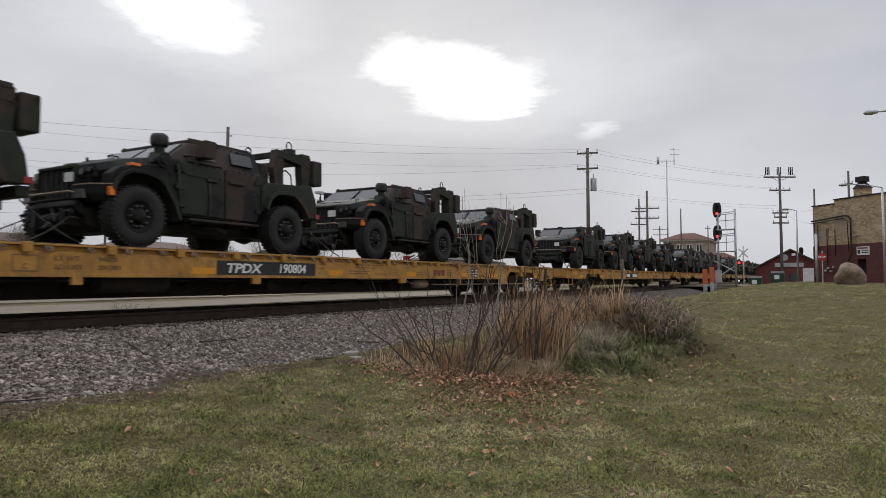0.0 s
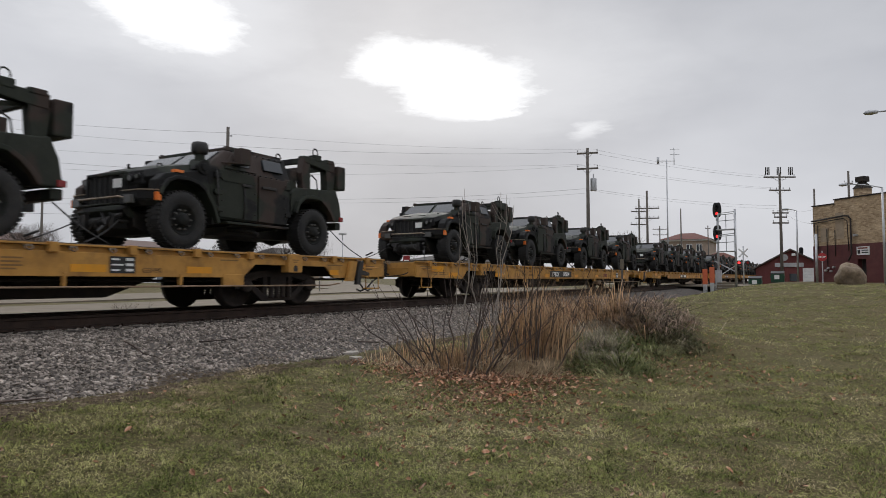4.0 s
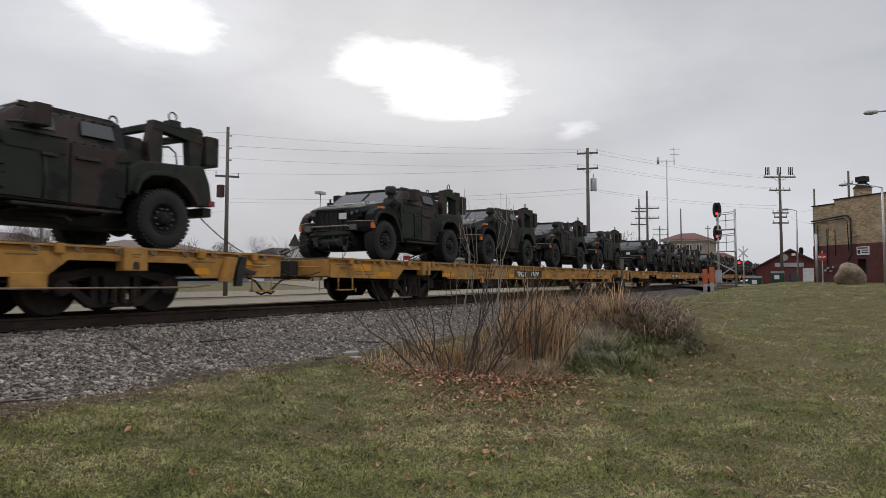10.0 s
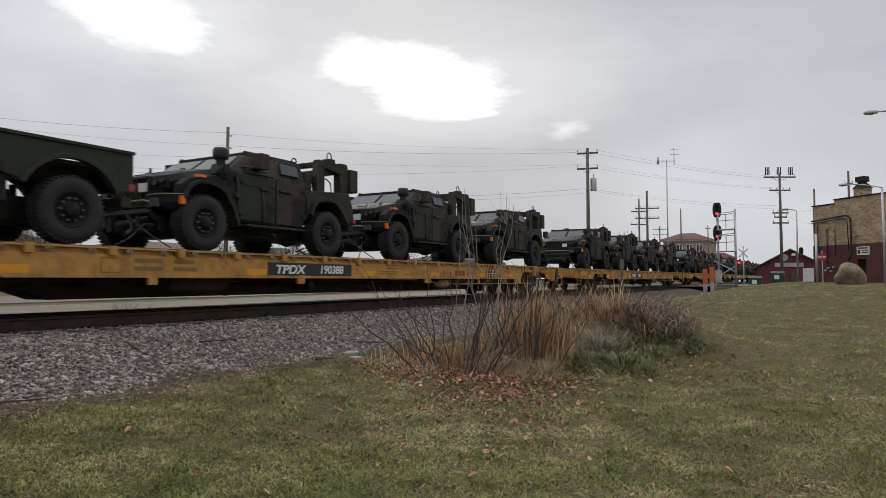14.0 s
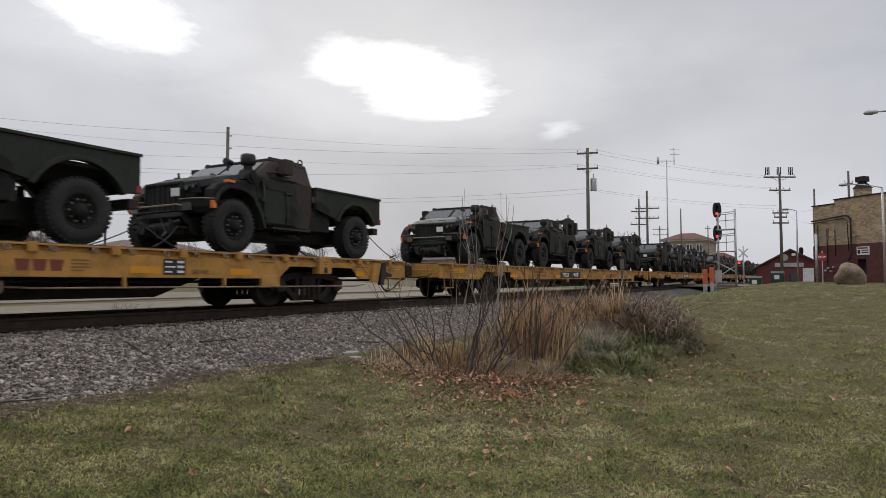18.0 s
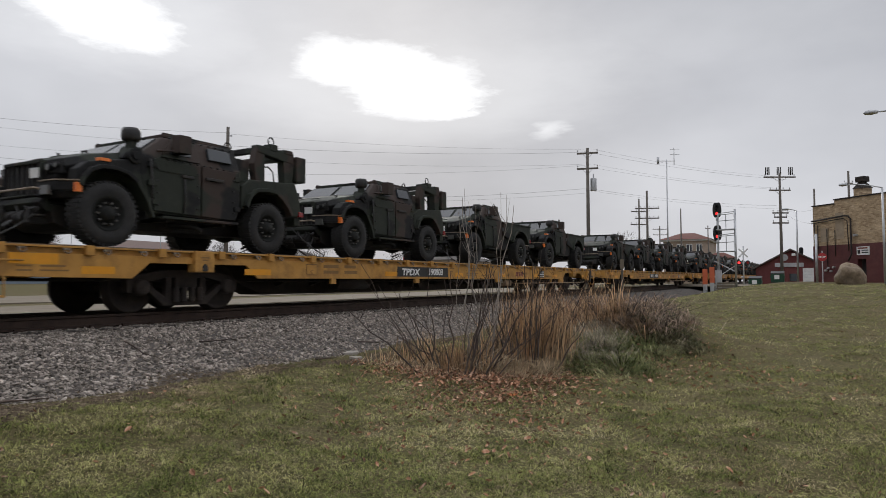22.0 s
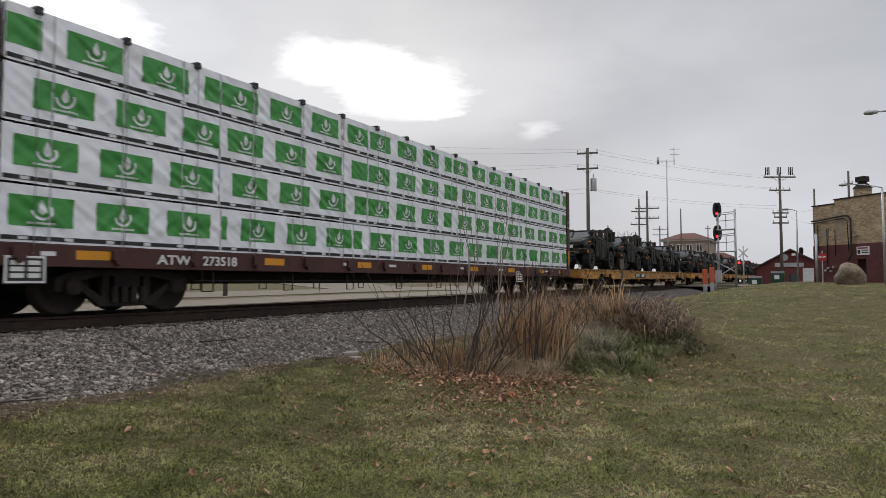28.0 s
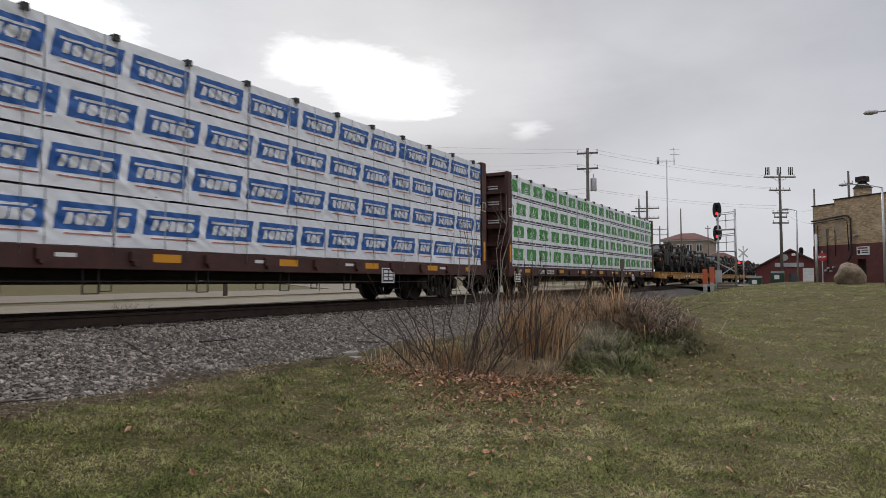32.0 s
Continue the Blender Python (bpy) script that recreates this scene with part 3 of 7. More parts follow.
    part("pipe", Shape().tube([(2.62, -1.25, 0.53), (2.85, -1.25, 0.53), (3.05, -1.25, 0.46), (3.3, -1.22, 0.44)], 0.018, 6), GALVDIRT, cyl)
    part("brake_rod", Shape().tube([(3.95, -1.2, 0.43), (4.3, -1.3, 0.41), (4.7, -1.46, 0.41), (7.5, -1.47, 0.41), (11.2, -1.47, 0.41), (11.6, -1.42, 0.45)], 0.016, 6), DUSTYTAN, car)
    part("brake_rod", Shape().tube([(0.9, -1.2, 0.55), (2.3, -1.2, 0.54)], 0.014, 6), GALVDIRT, car)
    part("air_reservoir", Shape().cyl((-5.4, -1.0, 0.50), (-4.2, -1.0, 0.50), 0.18, seg=16), GRIME, car)
    part("brake_valve", Shape().box(-1.9, -1.6, -0.9, -0.6, 0.35, 0.58).cyl((-1.75, -0.9, 0.42), (-1.75, -1.05, 0.42), 0.09, seg=12).cyl((-1.5, -0.8, 0.5), (-1.2, -0.8, 0.5), 0.06, seg=10), GRIME, car)
    for x, w, z in ((2.35, 0.27, 0.45), (3.54, 0.36, 0.56), (5.53, 0.05, 0.41), (7.45, 0.06, 0.43), (8.36, 0.48, 0.39), (-2.6, 0.2, 0.45), (-6.0, 0.16, 0.45)):
        part("sill_bracket", Shape().box(x, x + w, -1.43, -1.36, z, 0.62), YELLOW, car, "", 0.01)
    # painted marks
    for x, w in ((-11.27, 0.26), (-8.13, 0.33), (-3.72, 0.25), (-0.19, 0.23), (2.86, 0.23), (5.9, 0.27), (7.85, 0.26), (11.42, 0.15)):
        part("reflective_strip", Shape().box(x - w, x + w, -1.424, -1.42, 0.625, 0.735), BRIGHTYELLOW, car, "bright yellow reflective strip")
    part("reflective_strip", Shape().box(-12.5, -11.85, -1.424, -1.42, 0.755, 0.90), BRIGHTYELLOW, car, "bright yellow reflective strip")
    part("reflective_strip", Shape().box(11.95, 12.55, -1.424, -1.42, 0.76, 0.90), BRIGHTYELLOW, car, "bright yellow reflective strip")
    part("brake_step", Shape().prism([(11.75, 0.50), (11.9, 0.93), (12.12, 0.93), (12.0, 0.50)], -1.52, -1.43), YELLOW, car, "slanted tan step plate", 0.01)
    part("lever_guard", Shape().prism([(12.06, 0.42), (12.10, 0.72), (12.2, 0.95), (12.32, 0.95), (12.28, 0.74), (12.55, 0.68), (12.52, 0.62), (12.24, 0.64), (12.2, 0.42)], -1.55, -1.46), BLACK, car, "bent black lever guard", 0.012)
    part("number_panel", Shape().box(-3.44, -0.86, -1.425, -1.42, 0.615, 0.865), PLATEBLACK, car, "black panel for white lettering")
    part("inspection_panel", Shape().box(6.22, 6.64, -1.425, -1.42, 0.61, 0.86), PLATEBLACK, car, "black and white consolidated stencil panel")
    for k in range(3):
        part("stencil_bar", Shape().box(6.25, 6.38 + 0.06 * (k % 2), -1.428, -1.425, 0.645 + 0.08 * k, 0.67 + 0.08 * k), PLATEWHITE, car)
        part("stencil_bar", Shape().box(6.48, 6.61, -1.428, -1.425, 0.64 + 0.08 * k, 0.68 + 0.08 * k), PLATEWHITE, car)
    for x, z, w in ((0.5, 0.86, 1.15), (0.5, 0.795, 0.75), (0.27, 0.715, 0.78), (0.27, 0.66, 0.7),
                    (1.28, 0.66, 0.45), (-0.75, 0.85, 0.25), (-0.75, 0.76, 0.16), (-0.75, 0.66, 0.07), (3.12, 0.71, 0.3), (3.12, 0.655, 0.26), (4.72, 0.79, 0.28), (4.72, 0.74, 0.25), (4.72, 0.69, 0.28), (4.72, 0.645, 0.2),
                    (8.3, 0.85, 0.4), (-13.1, 0.87, 0.5), (-13.0, 0.82, 0.4), (-12.4, 0.72, 0.2), (-12.4, 0.66, 0.2), (-12.1, 0.66, 0.4), (-12.1, 0.72, 0.35), (11.2, 0.82, 0.5), (12.4, 0.68, 0.3), (12.4, 0.82, 0.5), (12.4, 0.76, 0.42)):
        part("stencil_bar", Shape().box(x, x + w, -1.423, -1.42, z, z + 0.022), FADED, car, "small unreadable faded stencil line")
    # maker's mark as three plain maroon shapes
    for k in range(3):
        x = 3.97 + 0.225 * k
        part("maker_mark", Shape().prism([(x + 0.03, 0.645), (x, 0.80), (x + 0.20, 0.80), (x + 0.17, 0.645)], -1.424, -1.42), MAROON, car, "maroon painted company mark")
    for e in (-1, 1):
        for d in (-0.889, 0.889):
            part("wheelset", WHEELSET, None, car, "grimy steel railway wheelset", at=(FLAT_TRUCKS[e] + d, 0, 0.42))
    return car


# ---- army trucks ----
SIGNALDARK = material("matt_black", [(0.006, 0.006, 0.006), (0.012, 0.012, 0.012)], 8, 0.8)

def arch(cx, cz, r, a0, a1, n=10):
    return [(cx + r * math.cos(radians(a0 + (a1 - a0) * i / n)), cz + r * math.sin(radians(a0 + (a1 - a0) * i / n))) for i in range(n + 1)]


def lip_shape(line, c, t, y0, y1):
    """A thick lip along the edge of a wheel opening, standing off from the middle c."""
    out = []
    for x, z in line:
        d = math.hypot(x - c[0], z - c[1])
        out.append((x + (x - c[0]) / d * t, z + (z - c[1]) / d * t))
    return Shape().prism(line + list(reversed(out)), y0, y1)


def wheel_meshes():
    s = Shape()
    w = 0.175
    s.lathe([(-w + 0.02, 0.27), (-w, 0.33), (-w, 0.42), (-w + 0.04, 0.475), (-w + 0.07, 0.488), (w - 0.07, 0.488), (w - 0.04, 0.475), (w, 0.42), (w, 0.33), (w - 0.02, 0.27)], 40)
    for k in range(40):
        for side in (-1, 1):
            a = 2 * math.pi * (k + 0.5 * (side > 0)) / 40
            m = Matrix.Rotation(a, 4, "Y")
            s.box(-0.025, 0.025, *sorted((side * 0.02, side * (w - 0.02))), 0.480, 0.496, m)
            s.box(-0.016, 0.016, *sorted((side * (w - 0.05), side * (w - 0.026))), 0.450, 0.484, m)
    tyre = s.mesh("tyre", RUBBER)
    s = Shape()
    s.lathe([(-w + 0.03, 0.275), (-w + 0.01, 0.265), (-w + 0.04, 0.235), (-w + 0.10, 0.205), (-w + 0.09, 0.12), (-w + 0.0, 0.105), (-w - 0.03, 0.085), (-w - 0.035, 0.0)], 28)
    s.lathe([(w - 0.03, 0.275), (w - 0.02, 0.2), (w - 0.05, 0.0)], 20)
    body = len(s.f)
    for k in range(10):
        a = 2 * math.pi * k / 10
        s.cyl((0.165 * math.cos(a), -w + 0.09, 0.165 * math.sin(a)), (0.165 * math.cos(a), -w + 0.02, 0.165 * math.sin(a)), 0.017, seg=6)
    rim = s.mesh("rim", HUB)
    rim.materials.append(NUTSTEEL)
    for p in rim.polygons:
        if p.index >= body:
            p.material_index = 1
    return tyre, rim


NUTSTEEL = material("worn_wheel_nuts", [(0.07, 0.066, 0.06), (0.14, 0.13, 0.12)], 30, 0.6)
HUB = material("dull_hub_paint", [(0.012, 0.013, 0.012), (0.024, 0.024, 0.022)], 9, 0.8, spec=0.2)
TYRE, RIM = wheel_meshes()


def chain(a, b, r=0.012, sag=0.05):
    pts = [Vector(a).lerp(Vector(b), k / 5) - Vector((0, 0, sag * math.sin(math.pi * k / 5))) for k in range(6)]
    return Shape().tube(pts, r, 5)


def make_truck(pickup=False):
    """Army light truck, its front towards -x; x = 0 is the front axle, z = 0 the deck. The pickup has a short cab and an open bed."""
    base = 3.68 if pickup else 3.32
    rear = 2.18 if pickup else 2.66
    lab = "camouflaged army pickup truck with open cargo bed, chained to flatcar" if pickup else "camouflaged armoured army truck with four doors, chained to flatcar"
    car = thing("army_truck", lab, "army truck", "army vehicles on the train")
    # wheels
    for x in (0, base):
        for side in (-1, 1):
            w = part("wheel", RIM, None, car, "ten-bolt steel wheel", at=(x, 1.04 * side, 0.5))
            if side > 0:
                w.rotation_euler = (0, 0, math.pi)
            part("tyre", TYRE, None, w, "dusty deep-tread black tyre")
    # hood and front end: narrow upright grille, sloping cheeks with the lamps, hood rising to the windshield
    rings = [[(x, side * y, z) for side, q in ((-1, prof), (1, prof[::-1])) for y, z in q] for x, prof in (
        (-0.58, ((0.48, 0.74), (0.49, 1.20), (0.45, 1.28), (0.25, 1.30))), (-0.47, ((0.58, 0.76), (0.83, 1.19), (0.77, 1.31), (0.40, 1.345))),
        (-0.10, ((0.60, 0.78), (0.97, 1.28), (0.88, 1.42), (0.50, 1.46))), (0.35, ((0.60, 0.78), (1.02, 1.38), (0.93, 1.51), (0.50, 1.55))), (0.68, ((0.60, 0.78), (1.05, 1.45), (0.95, 1.56), (0.50, 1.59))))]
    part("hood", Shape().loft_all(rings), CAMO, car, "", 0.018)
    for y0, y1 in ((-0.40, -0.10), (0.10, 0.40)):
        part("hood_rib", Shape().loft([(-0.30, y, z) for y, z in ((y0, 1.37), (y0 + 0.03, 1.415), (y1 - 0.03, 1.415), (y1, 1.37))], [(0.50, y, z) for y, z in ((y0, 1.54), (y0 + 0.03, 1.585), (y1 - 0.03, 1.585), (y1, 1.54))]), CAMO, car, "", 0.012)
    bow = [(0.74, 0.50), (0.64, 0.76), (0.46, 1.03), (0.31, 1.13), (0.10, 1.175), (-0.12, 1.17), (-0.27, 1.10), (-0.37, 0.98), (-0.41, 0.86)]
    for side in (-1, 1):
        poly = [(-0.47, 0.90), (-0.46, 1.13), (-0.30, 1.26), (0.38, 1.40), (0.68, 1.45), (0.84, 0.50)] + bow
        part("front_fender", Shape().prism(poly, *sorted((0.90 * side, 1.12 * side))), CAMO, car, "", 0.025)
        part("wheel_arch", lip_shape(bow, (0, 0.5), 0.065, *sorted((1.08 * side, 1.205 * side))), CAMO, car, "", 0.014)
        # black inner sheet stands for the deep shade in the wheel opening
        part("wheel_well_shade", Shape().prism(arch(0, 0.5, 0.70, 0, 180, 10) + [(-0.5, 0.9), (0.5, 0.9)], *sorted((0.50 * side, 0.56 * side))), BLACK, car)
        plan = [(-0.66, 0.50), (-0.64, 0.86), (-0.44, 1.15), (-0.37, 1.15), (-0.40, 0.92), (-0.50, 0.55)]
        low, high = [(x + 0.07, y * side, 0.70) for x, y in plan], [(x, y * side, 0.955) for x, y in plan]
        bump = part("bumper_corner", Shape().loft(low, [(x, y, 0.80) for x, y, z in high]).loft([(x, y, 0.80) for x, y, z in high], high), CAMO, car, "angular bumper wing", 0.018)
        part("worn_edge", Shape().tube([(x - 0.004, y, 0.958) for x, y, z in high[:3]], 0.011, 5), GALVDIRT, bump, "paint rubbed off to bare steel")
        part("fog_lamp", Shape().prism([(-0.70, 0.74), (-0.705, 0.88), (-0.66, 0.88), (-0.63, 0.74)], *sorted((0.60 * side, 0.80 * side))), LAMPGLASS, bump, "grey lamp lens", 0.01)
        part("turn_signal", Shape().box(-0.50, -0.41, *sorted((1.10 * side, 1.175 * side)), 0.78, 0.92), ORANGE, bump, "orange turn signal", 0.01)
        part("side_marker", Shape().box(-0.12, 0.05, *sorted((1.02 * side, 1.135 * side)), 1.295, 1.345), ORANGE, car, "orange side marker lamp", 0.006)
        part("lamp_recess", Shape().loft([(x, y * side, z) for x, y, z in ((-0.575, 0.53, 1.08), (-0.50, 0.80, 1.08), (-0.50, 0.80, 1.26), (-0.575, 0.52, 1.26))],
                                         [(x, y * side, z) for x, y, z in ((-0.48, 0.53, 1.08), (-0.42, 0.80, 1.08), (-0.42, 0.80, 1.26), (-0.48, 0.52, 1.26))]), SIGNALDARK, car, "dark lamp recess", 0.012)
        for dy, r, z in ((0.60, 0.062, 1.17), (0.725, 0.048, 1.20)):
            lamp = part("headlight", Shape().cyl((-0.60 + (dy - 0.6) * 0.35, dy * side, z), (-0.45, dy * side, z), r, r * 1.1, 16), CAMO, car, "round headlight", 0.006)
            part("headlight_lens", Shape().cyl((-0.606 + (dy - 0.6) * 0.35, dy * side, z), (-0.60 + (dy - 0.6) * 0.35, dy * side, z), r * 0.75, seg=14), LAMPGLASS, lamp)
    part("grille_recess", Shape().box(-0.60, -0.57, -0.46, 0.46, 0.76, 1.25), SIGNALDARK, car, "black slatted radiator grille")
    for k in range(7):
        y = -0.42 + 0.14 * k
        part("grille_bar", Shape().box(-0.62, -0.595, y - 0.010, y + 0.010, 0.78, 1.24), BLACK, car)
    part("grille_frame", Shape().box(-0.645, -0.55, -0.50, 0.50, 1.24, 1.295), CAMO, car, "", 0.015)
    for y in (-0.485, 0.485):
        part("grille_frame", Shape().box(-0.64, -0.56, y - 0.03, y + 0.03, 0.74, 1.24), CAMO, car, "", 0.012)
    part("front_placard", Shape().box(-0.655, -0.64, -0.47, -0.25, 1.02, 1.17), PLATEWHITE, car, "white shipping placard on the grille")
    part("front_bumper", Shape().prism([(-0.62, 0.52), (-0.74, 0.64), (-0.62, 0.74), (-0.44, 0.50)], -0.62, 0.62), CAMO, car, "", 0.02)
    for z in (0.72, 0.83):
        part("brush_guard", Shape().tube([(-0.62, -0.60, z), (-0.75, -0.53, z + 0.02), (-0.75, 0.53, z + 0.02), (-0.62, 0.60, z)], 0.018, 8), GALVDIRT if z > 0.8 else CAMO, car)
    part("winch", Shape().cyl((-0.62, -0.32, 0.46), (-0.62, 0.32, 0.46), 0.10, seg=14).box(-0.76, -0.48, -0.46, -0.33, 0.34, 0.58).box(-0.76, -0.48, 0.33, 0.46, 0.34, 0.58), BLACK, car, "", 0.01)
    for y in (-0.60, 0.60):
        part("tow_hook", Shape().tube([(-0.60, y, 0.44), (-0.80, y, 0.44), (-0.84, y, 0.52), (-0.74, y, 0.56)], 0.028, 6), BLACK, car)
    # chassis and running gear
    part("chassis", Shape().box(-0.5, base + 0.75, -0.48, 0.48, 0.34, 0.70).prism([(-0.56, 0.62), (-0.5, 0.36), (-0.25, 0.26), (0.3, 0.26), (0.45, 0.62)], -0.62, 0.62), BLACK, car, "", 0.02)
    for x in (0, base):
        part("axle", Shape().cyl((x, -0.95, 0.5), (x, 0.95, 0.5), 0.10, seg=12).lathe([(-0.25, 0.0), (-0.2, 0.18), (0.0, 0.24), (0.2, 0.18), (0.25, 0.0)], 16, "y", (x, 0.0, 0.48)), BLACK, car)
        for side in (-0.62, 0.62):
            part("shock_absorber", Shape().cyl((x + 0.16, side, 0.42), (x + 0.10, side * 0.95, 1.0), 0.055, seg=10), BLACK, car)
    for y in (-0.8, 0.8):
        part("mud_guard", Shape().box(0.70, 0.75, y - 0.3, y + 0.3, 0.48, 1.2), BLACK, car)
    # cab
    low = [(0.72, 0.58), (rear - 0.12, 0.56), (rear, 0.80), (rear, 1.52), (0.52, 1.50)]
    part("cab_hull", Shape().prism(low, -1.13, 1.13), CAMO, car, "", 0.025)
    top = 1.92
    a = [(0.50, -1.13, 1.48), (rear, -1.13, 1.48), (rear, 1.13, 1.48), (0.50, 1.13, 1.48)]
    b = [(1.08, -0.96, top - 0.03), (rear - 0.03, -0.98, top + 0.02), (rear - 0.03, 0.98, top + 0.02), (1.08, 0.96, top - 0.03)]
    upper = part("cab_upper", Shape().loft(a, b), CAMO, car, "", 0.03)
    part("roof_panel", Shape().box(1.12, rear - 0.08, -0.94, 0.94, top - 0.02, top + 0.04), CAMO, car, "", 0.015)
    for y in (-0.90, 0.90):
        part("roof_rail", Shape().box(1.14, rear - 0.1, y - 0.03, y + 0.03, top + 0.03, top + 0.065), CAMO, car, "", 0.008)
    slope = Vector((0.58, 0, 0.48)).normalized()
    for y0, y1 in ((-0.97, -0.05), (0.05, 0.97)):
        q = [Vector((0.60, y0, 1.56)), Vector((0.60, y1, 1.56)), Vector((1.01, y1 * 0.92, 1.85)), Vector((1.01, y0 * 0.92, 1.85))]
        off = Vector((-slope.z, 0, slope.x)) * 0.02
        part("windshield_pane", Shape().loft([p - off * 0.5 for p in q], [p + off for p in q]), SCREEN, car, "flat armoured windshield glass", 0.005)
    for side in (-1, 1):
        def on(x, z):
            k = max(0.0, (z - 1.48) / 0.51)
            return Vector((x, side * (1.13 - 0.18 * k), z))

        def panel(pts, t, t0=-0.01):
            n = Vector((0, side, 0.38 if pts[0][1] > 1.45 else 0)).normalized()
            return Shape().loft([on(*p) + n * t0 for p in pts], [on(*p) + n * t for p in pts])

        door0, door1 = 0.80, min(1.72, rear - 0.1)
        d = part("door", panel([(door0, 0.62), (door1, 0.60), (door1, 1.47), (door0 - 0.04, 1.47)], 0.035), CAMO, car, "armoured door", 0.012)
        part("door_top", panel([(0.94, 1.51), (door1, 1.51), (door1 - 0.02, 1.86), (1.18, 1.84)], 0.03), CAMO, d, "", 0.01)
        part("door_window", panel([(1.10, 1.58), (1.54, 1.58), (1.54, 1.79), (1.24, 1.79)], 0.045, 0.03), DARKGLASS, d, "thick dark door window", 0.006)
        part("door_handle", panel([(1.32, 1.22), (1.55, 1.22), (1.55, 1.27), (1.32, 1.27)], 0.075, 0.03), BLACK, d, "", 0.01)
        part("armour_bolt_strip", panel([(door0 + 0.05, 1.28), (door1 - 0.05, 1.28), (door1 - 0.05, 1.31), (door0 + 0.05, 1.31)], 0.05, 0.03), CAMO, d)
        for z in (0.72, 1.02, 1.32):
            part("hinge", panel([(door0 - 0.12, z), (door0 + 0.05, z), (door0 + 0.05, z + 0.09), (door0 - 0.12, z + 0.09)], 0.06, 0.0), CAMO, d, "", 0.008)
        if not pickup:
            d2 = part("door", panel([(1.76, 0.60), (rear - 0.14, 0.58), (rear - 0.05, 0.84), (rear - 0.05, 1.47), (1.76, 1.47)], 0.035), CAMO, car, "armoured rear door", 0.012)
            part("door_window", panel([(1.92, 1.60), (2.44, 1.60), (2.44, 1.82), (1.94, 1.82)], 0.055, 0.0), SKYGLASS, d2, "rear side window with a grey shutter", 0.006)
            part("door_handle", panel([(1.82, 1.24), (2.20, 1.24), (2.20, 1.29), (1.82, 1.29)], 0.08, 0.03), BLACK, d2, "", 0.01)
            for z in (0.75, 1.30):
                part("hinge", panel([(2.48, z), (2.62, z), (2.62, z + 0.09), (2.48, z + 0.09)], 0.06, 0.0), CAMO, d2, "", 0.008)
        m = part("mirror", Shape().tube([on(0.90, 1.62), on(0.90, 1.62) + Vector((0.30, side * 0.16, 0.02))], 0.022, 6).box(1.12, 1.36, *sorted((side * 1.16, side * 1.36)), 1.60, 1.90), CAMO, car, "large door mirror", 0.02)
        part("side_step", Shape().box(0.92, rear - 0.14, *sorted((side * 1.02, side * 1.24)), 0.50, 0.545), CAMO, car, "", 0.01)
        for x in (1.05, rear - 0.42):
            part("step_bracket", Shape().box(x, x + 0.07, *sorted((side * 0.5, side * 1.15)), 0.46, 0.51), BLACK, car)
    # bolt heads along the armour seams
    s = Shape()
    for z in (0.72, 0.92, 1.12, 1.32):
        for x in (0.86, 1.66, rear - 0.2) if not pickup else (0.86, 1.66):
            s.cyl((x, -1.16, z), (x, -1.185, z), 0.016, seg=6)
    for k in range(9):
        x = 1.2 + (rear - 1.35) * k / 8
        s.cyl((x, -0.99, 1.885), (x, -1.03, 1.89), 0.015, seg=6)
        s.cyl((x * 0.9, -1.13, 1.49), (x * 0.9, -1.165, 1.49), 0.015, seg=6)
    tagged(part("armour_bolts", s, BLACK, car), "rows of small black bolt heads", kind="stuff")
    for pts in (((0.74, 0.66), (0.76, 1.0), (0.72, 1.45)), ((1.36, 0.62), (1.40, 0.9), (1.38, 1.2))):
        part("grab_rod", Shape().tube([(x, -1.18, z) for x, z in pts], 0.018, 6), BLACK, car, "black steel rod")
    rng = random.Random(8)
    pts = []
    for k in range(16):
        y = -0.5 + k / 15.0 * 0.95
        pts.append((-0.78 - 0.10 * rng.random(), y + rng.uniform(-0.09, 0.09), 0.66 - 0.42 * rng.random() ** 0.8))
    part("loose_chain", Shape().tube(pts, 0.016, 5), BLACK, car, "tangle of loose tie-down chain at the bumper")
    # snorkel with pre-cleaner bowl
    sn = part("snorkel", Shape().cyl((0.46, -1.16, 1.46), (0.46, -0.92, 1.46), 0.125, seg=20).cyl((0.46, -1.19, 1.46), (0.46, -1.15, 1.46), 0.07, seg=14).cyl((0.46, -1.03, 1.5), (0.46, -1.03, 1.72), 0.085, seg=16), CAMO, car, "air intake drum", 0.01)
    part("intake_bowl", Shape().lathe([(1.69, 0.06), (1.70, 0.125), (1.74, 0.145), (1.86, 0.145), (1.905, 0.12), (1.92, 0.0)], 20, "z", (0.46, -1.03, 0)), BLACK, sn, "black round intake cap")
    part("intake_hood", Shape().prism([(0.28, 1.40), (0.40, 1.62), (0.62, 1.62), (0.66, 1.40)], -1.10, -0.86), CAMO, sn, "", 0.03)
    part("antenna_mount", Shape().box(0.38, 0.52, 0.86, 0.98, 1.46, 1.60).cyl((0.45, 0.92, 1.6), (0.45, 0.92, 1.70), 0.025, seg=8), BLACK, car)
    part("hood_eye", Shape().tube([(-0.15, -0.70, 1.40), (-0.14, -0.70, 1.47), (-0.06, -0.70, 1.48), (-0.03, -0.70, 1.42)], 0.016, 6), BLACK, car)
    for x, y in ((rear - 0.06, -0.85), (rear - 0.06, 0.85)):
        part("lifting_ring", Shape().tube([(x + 0.07 * math.cos(k * 0.7), y, top + 0.09 + 0.07 * math.sin(k * 0.7)) for k in range(10)], 0.016, 6), CAMO, car)
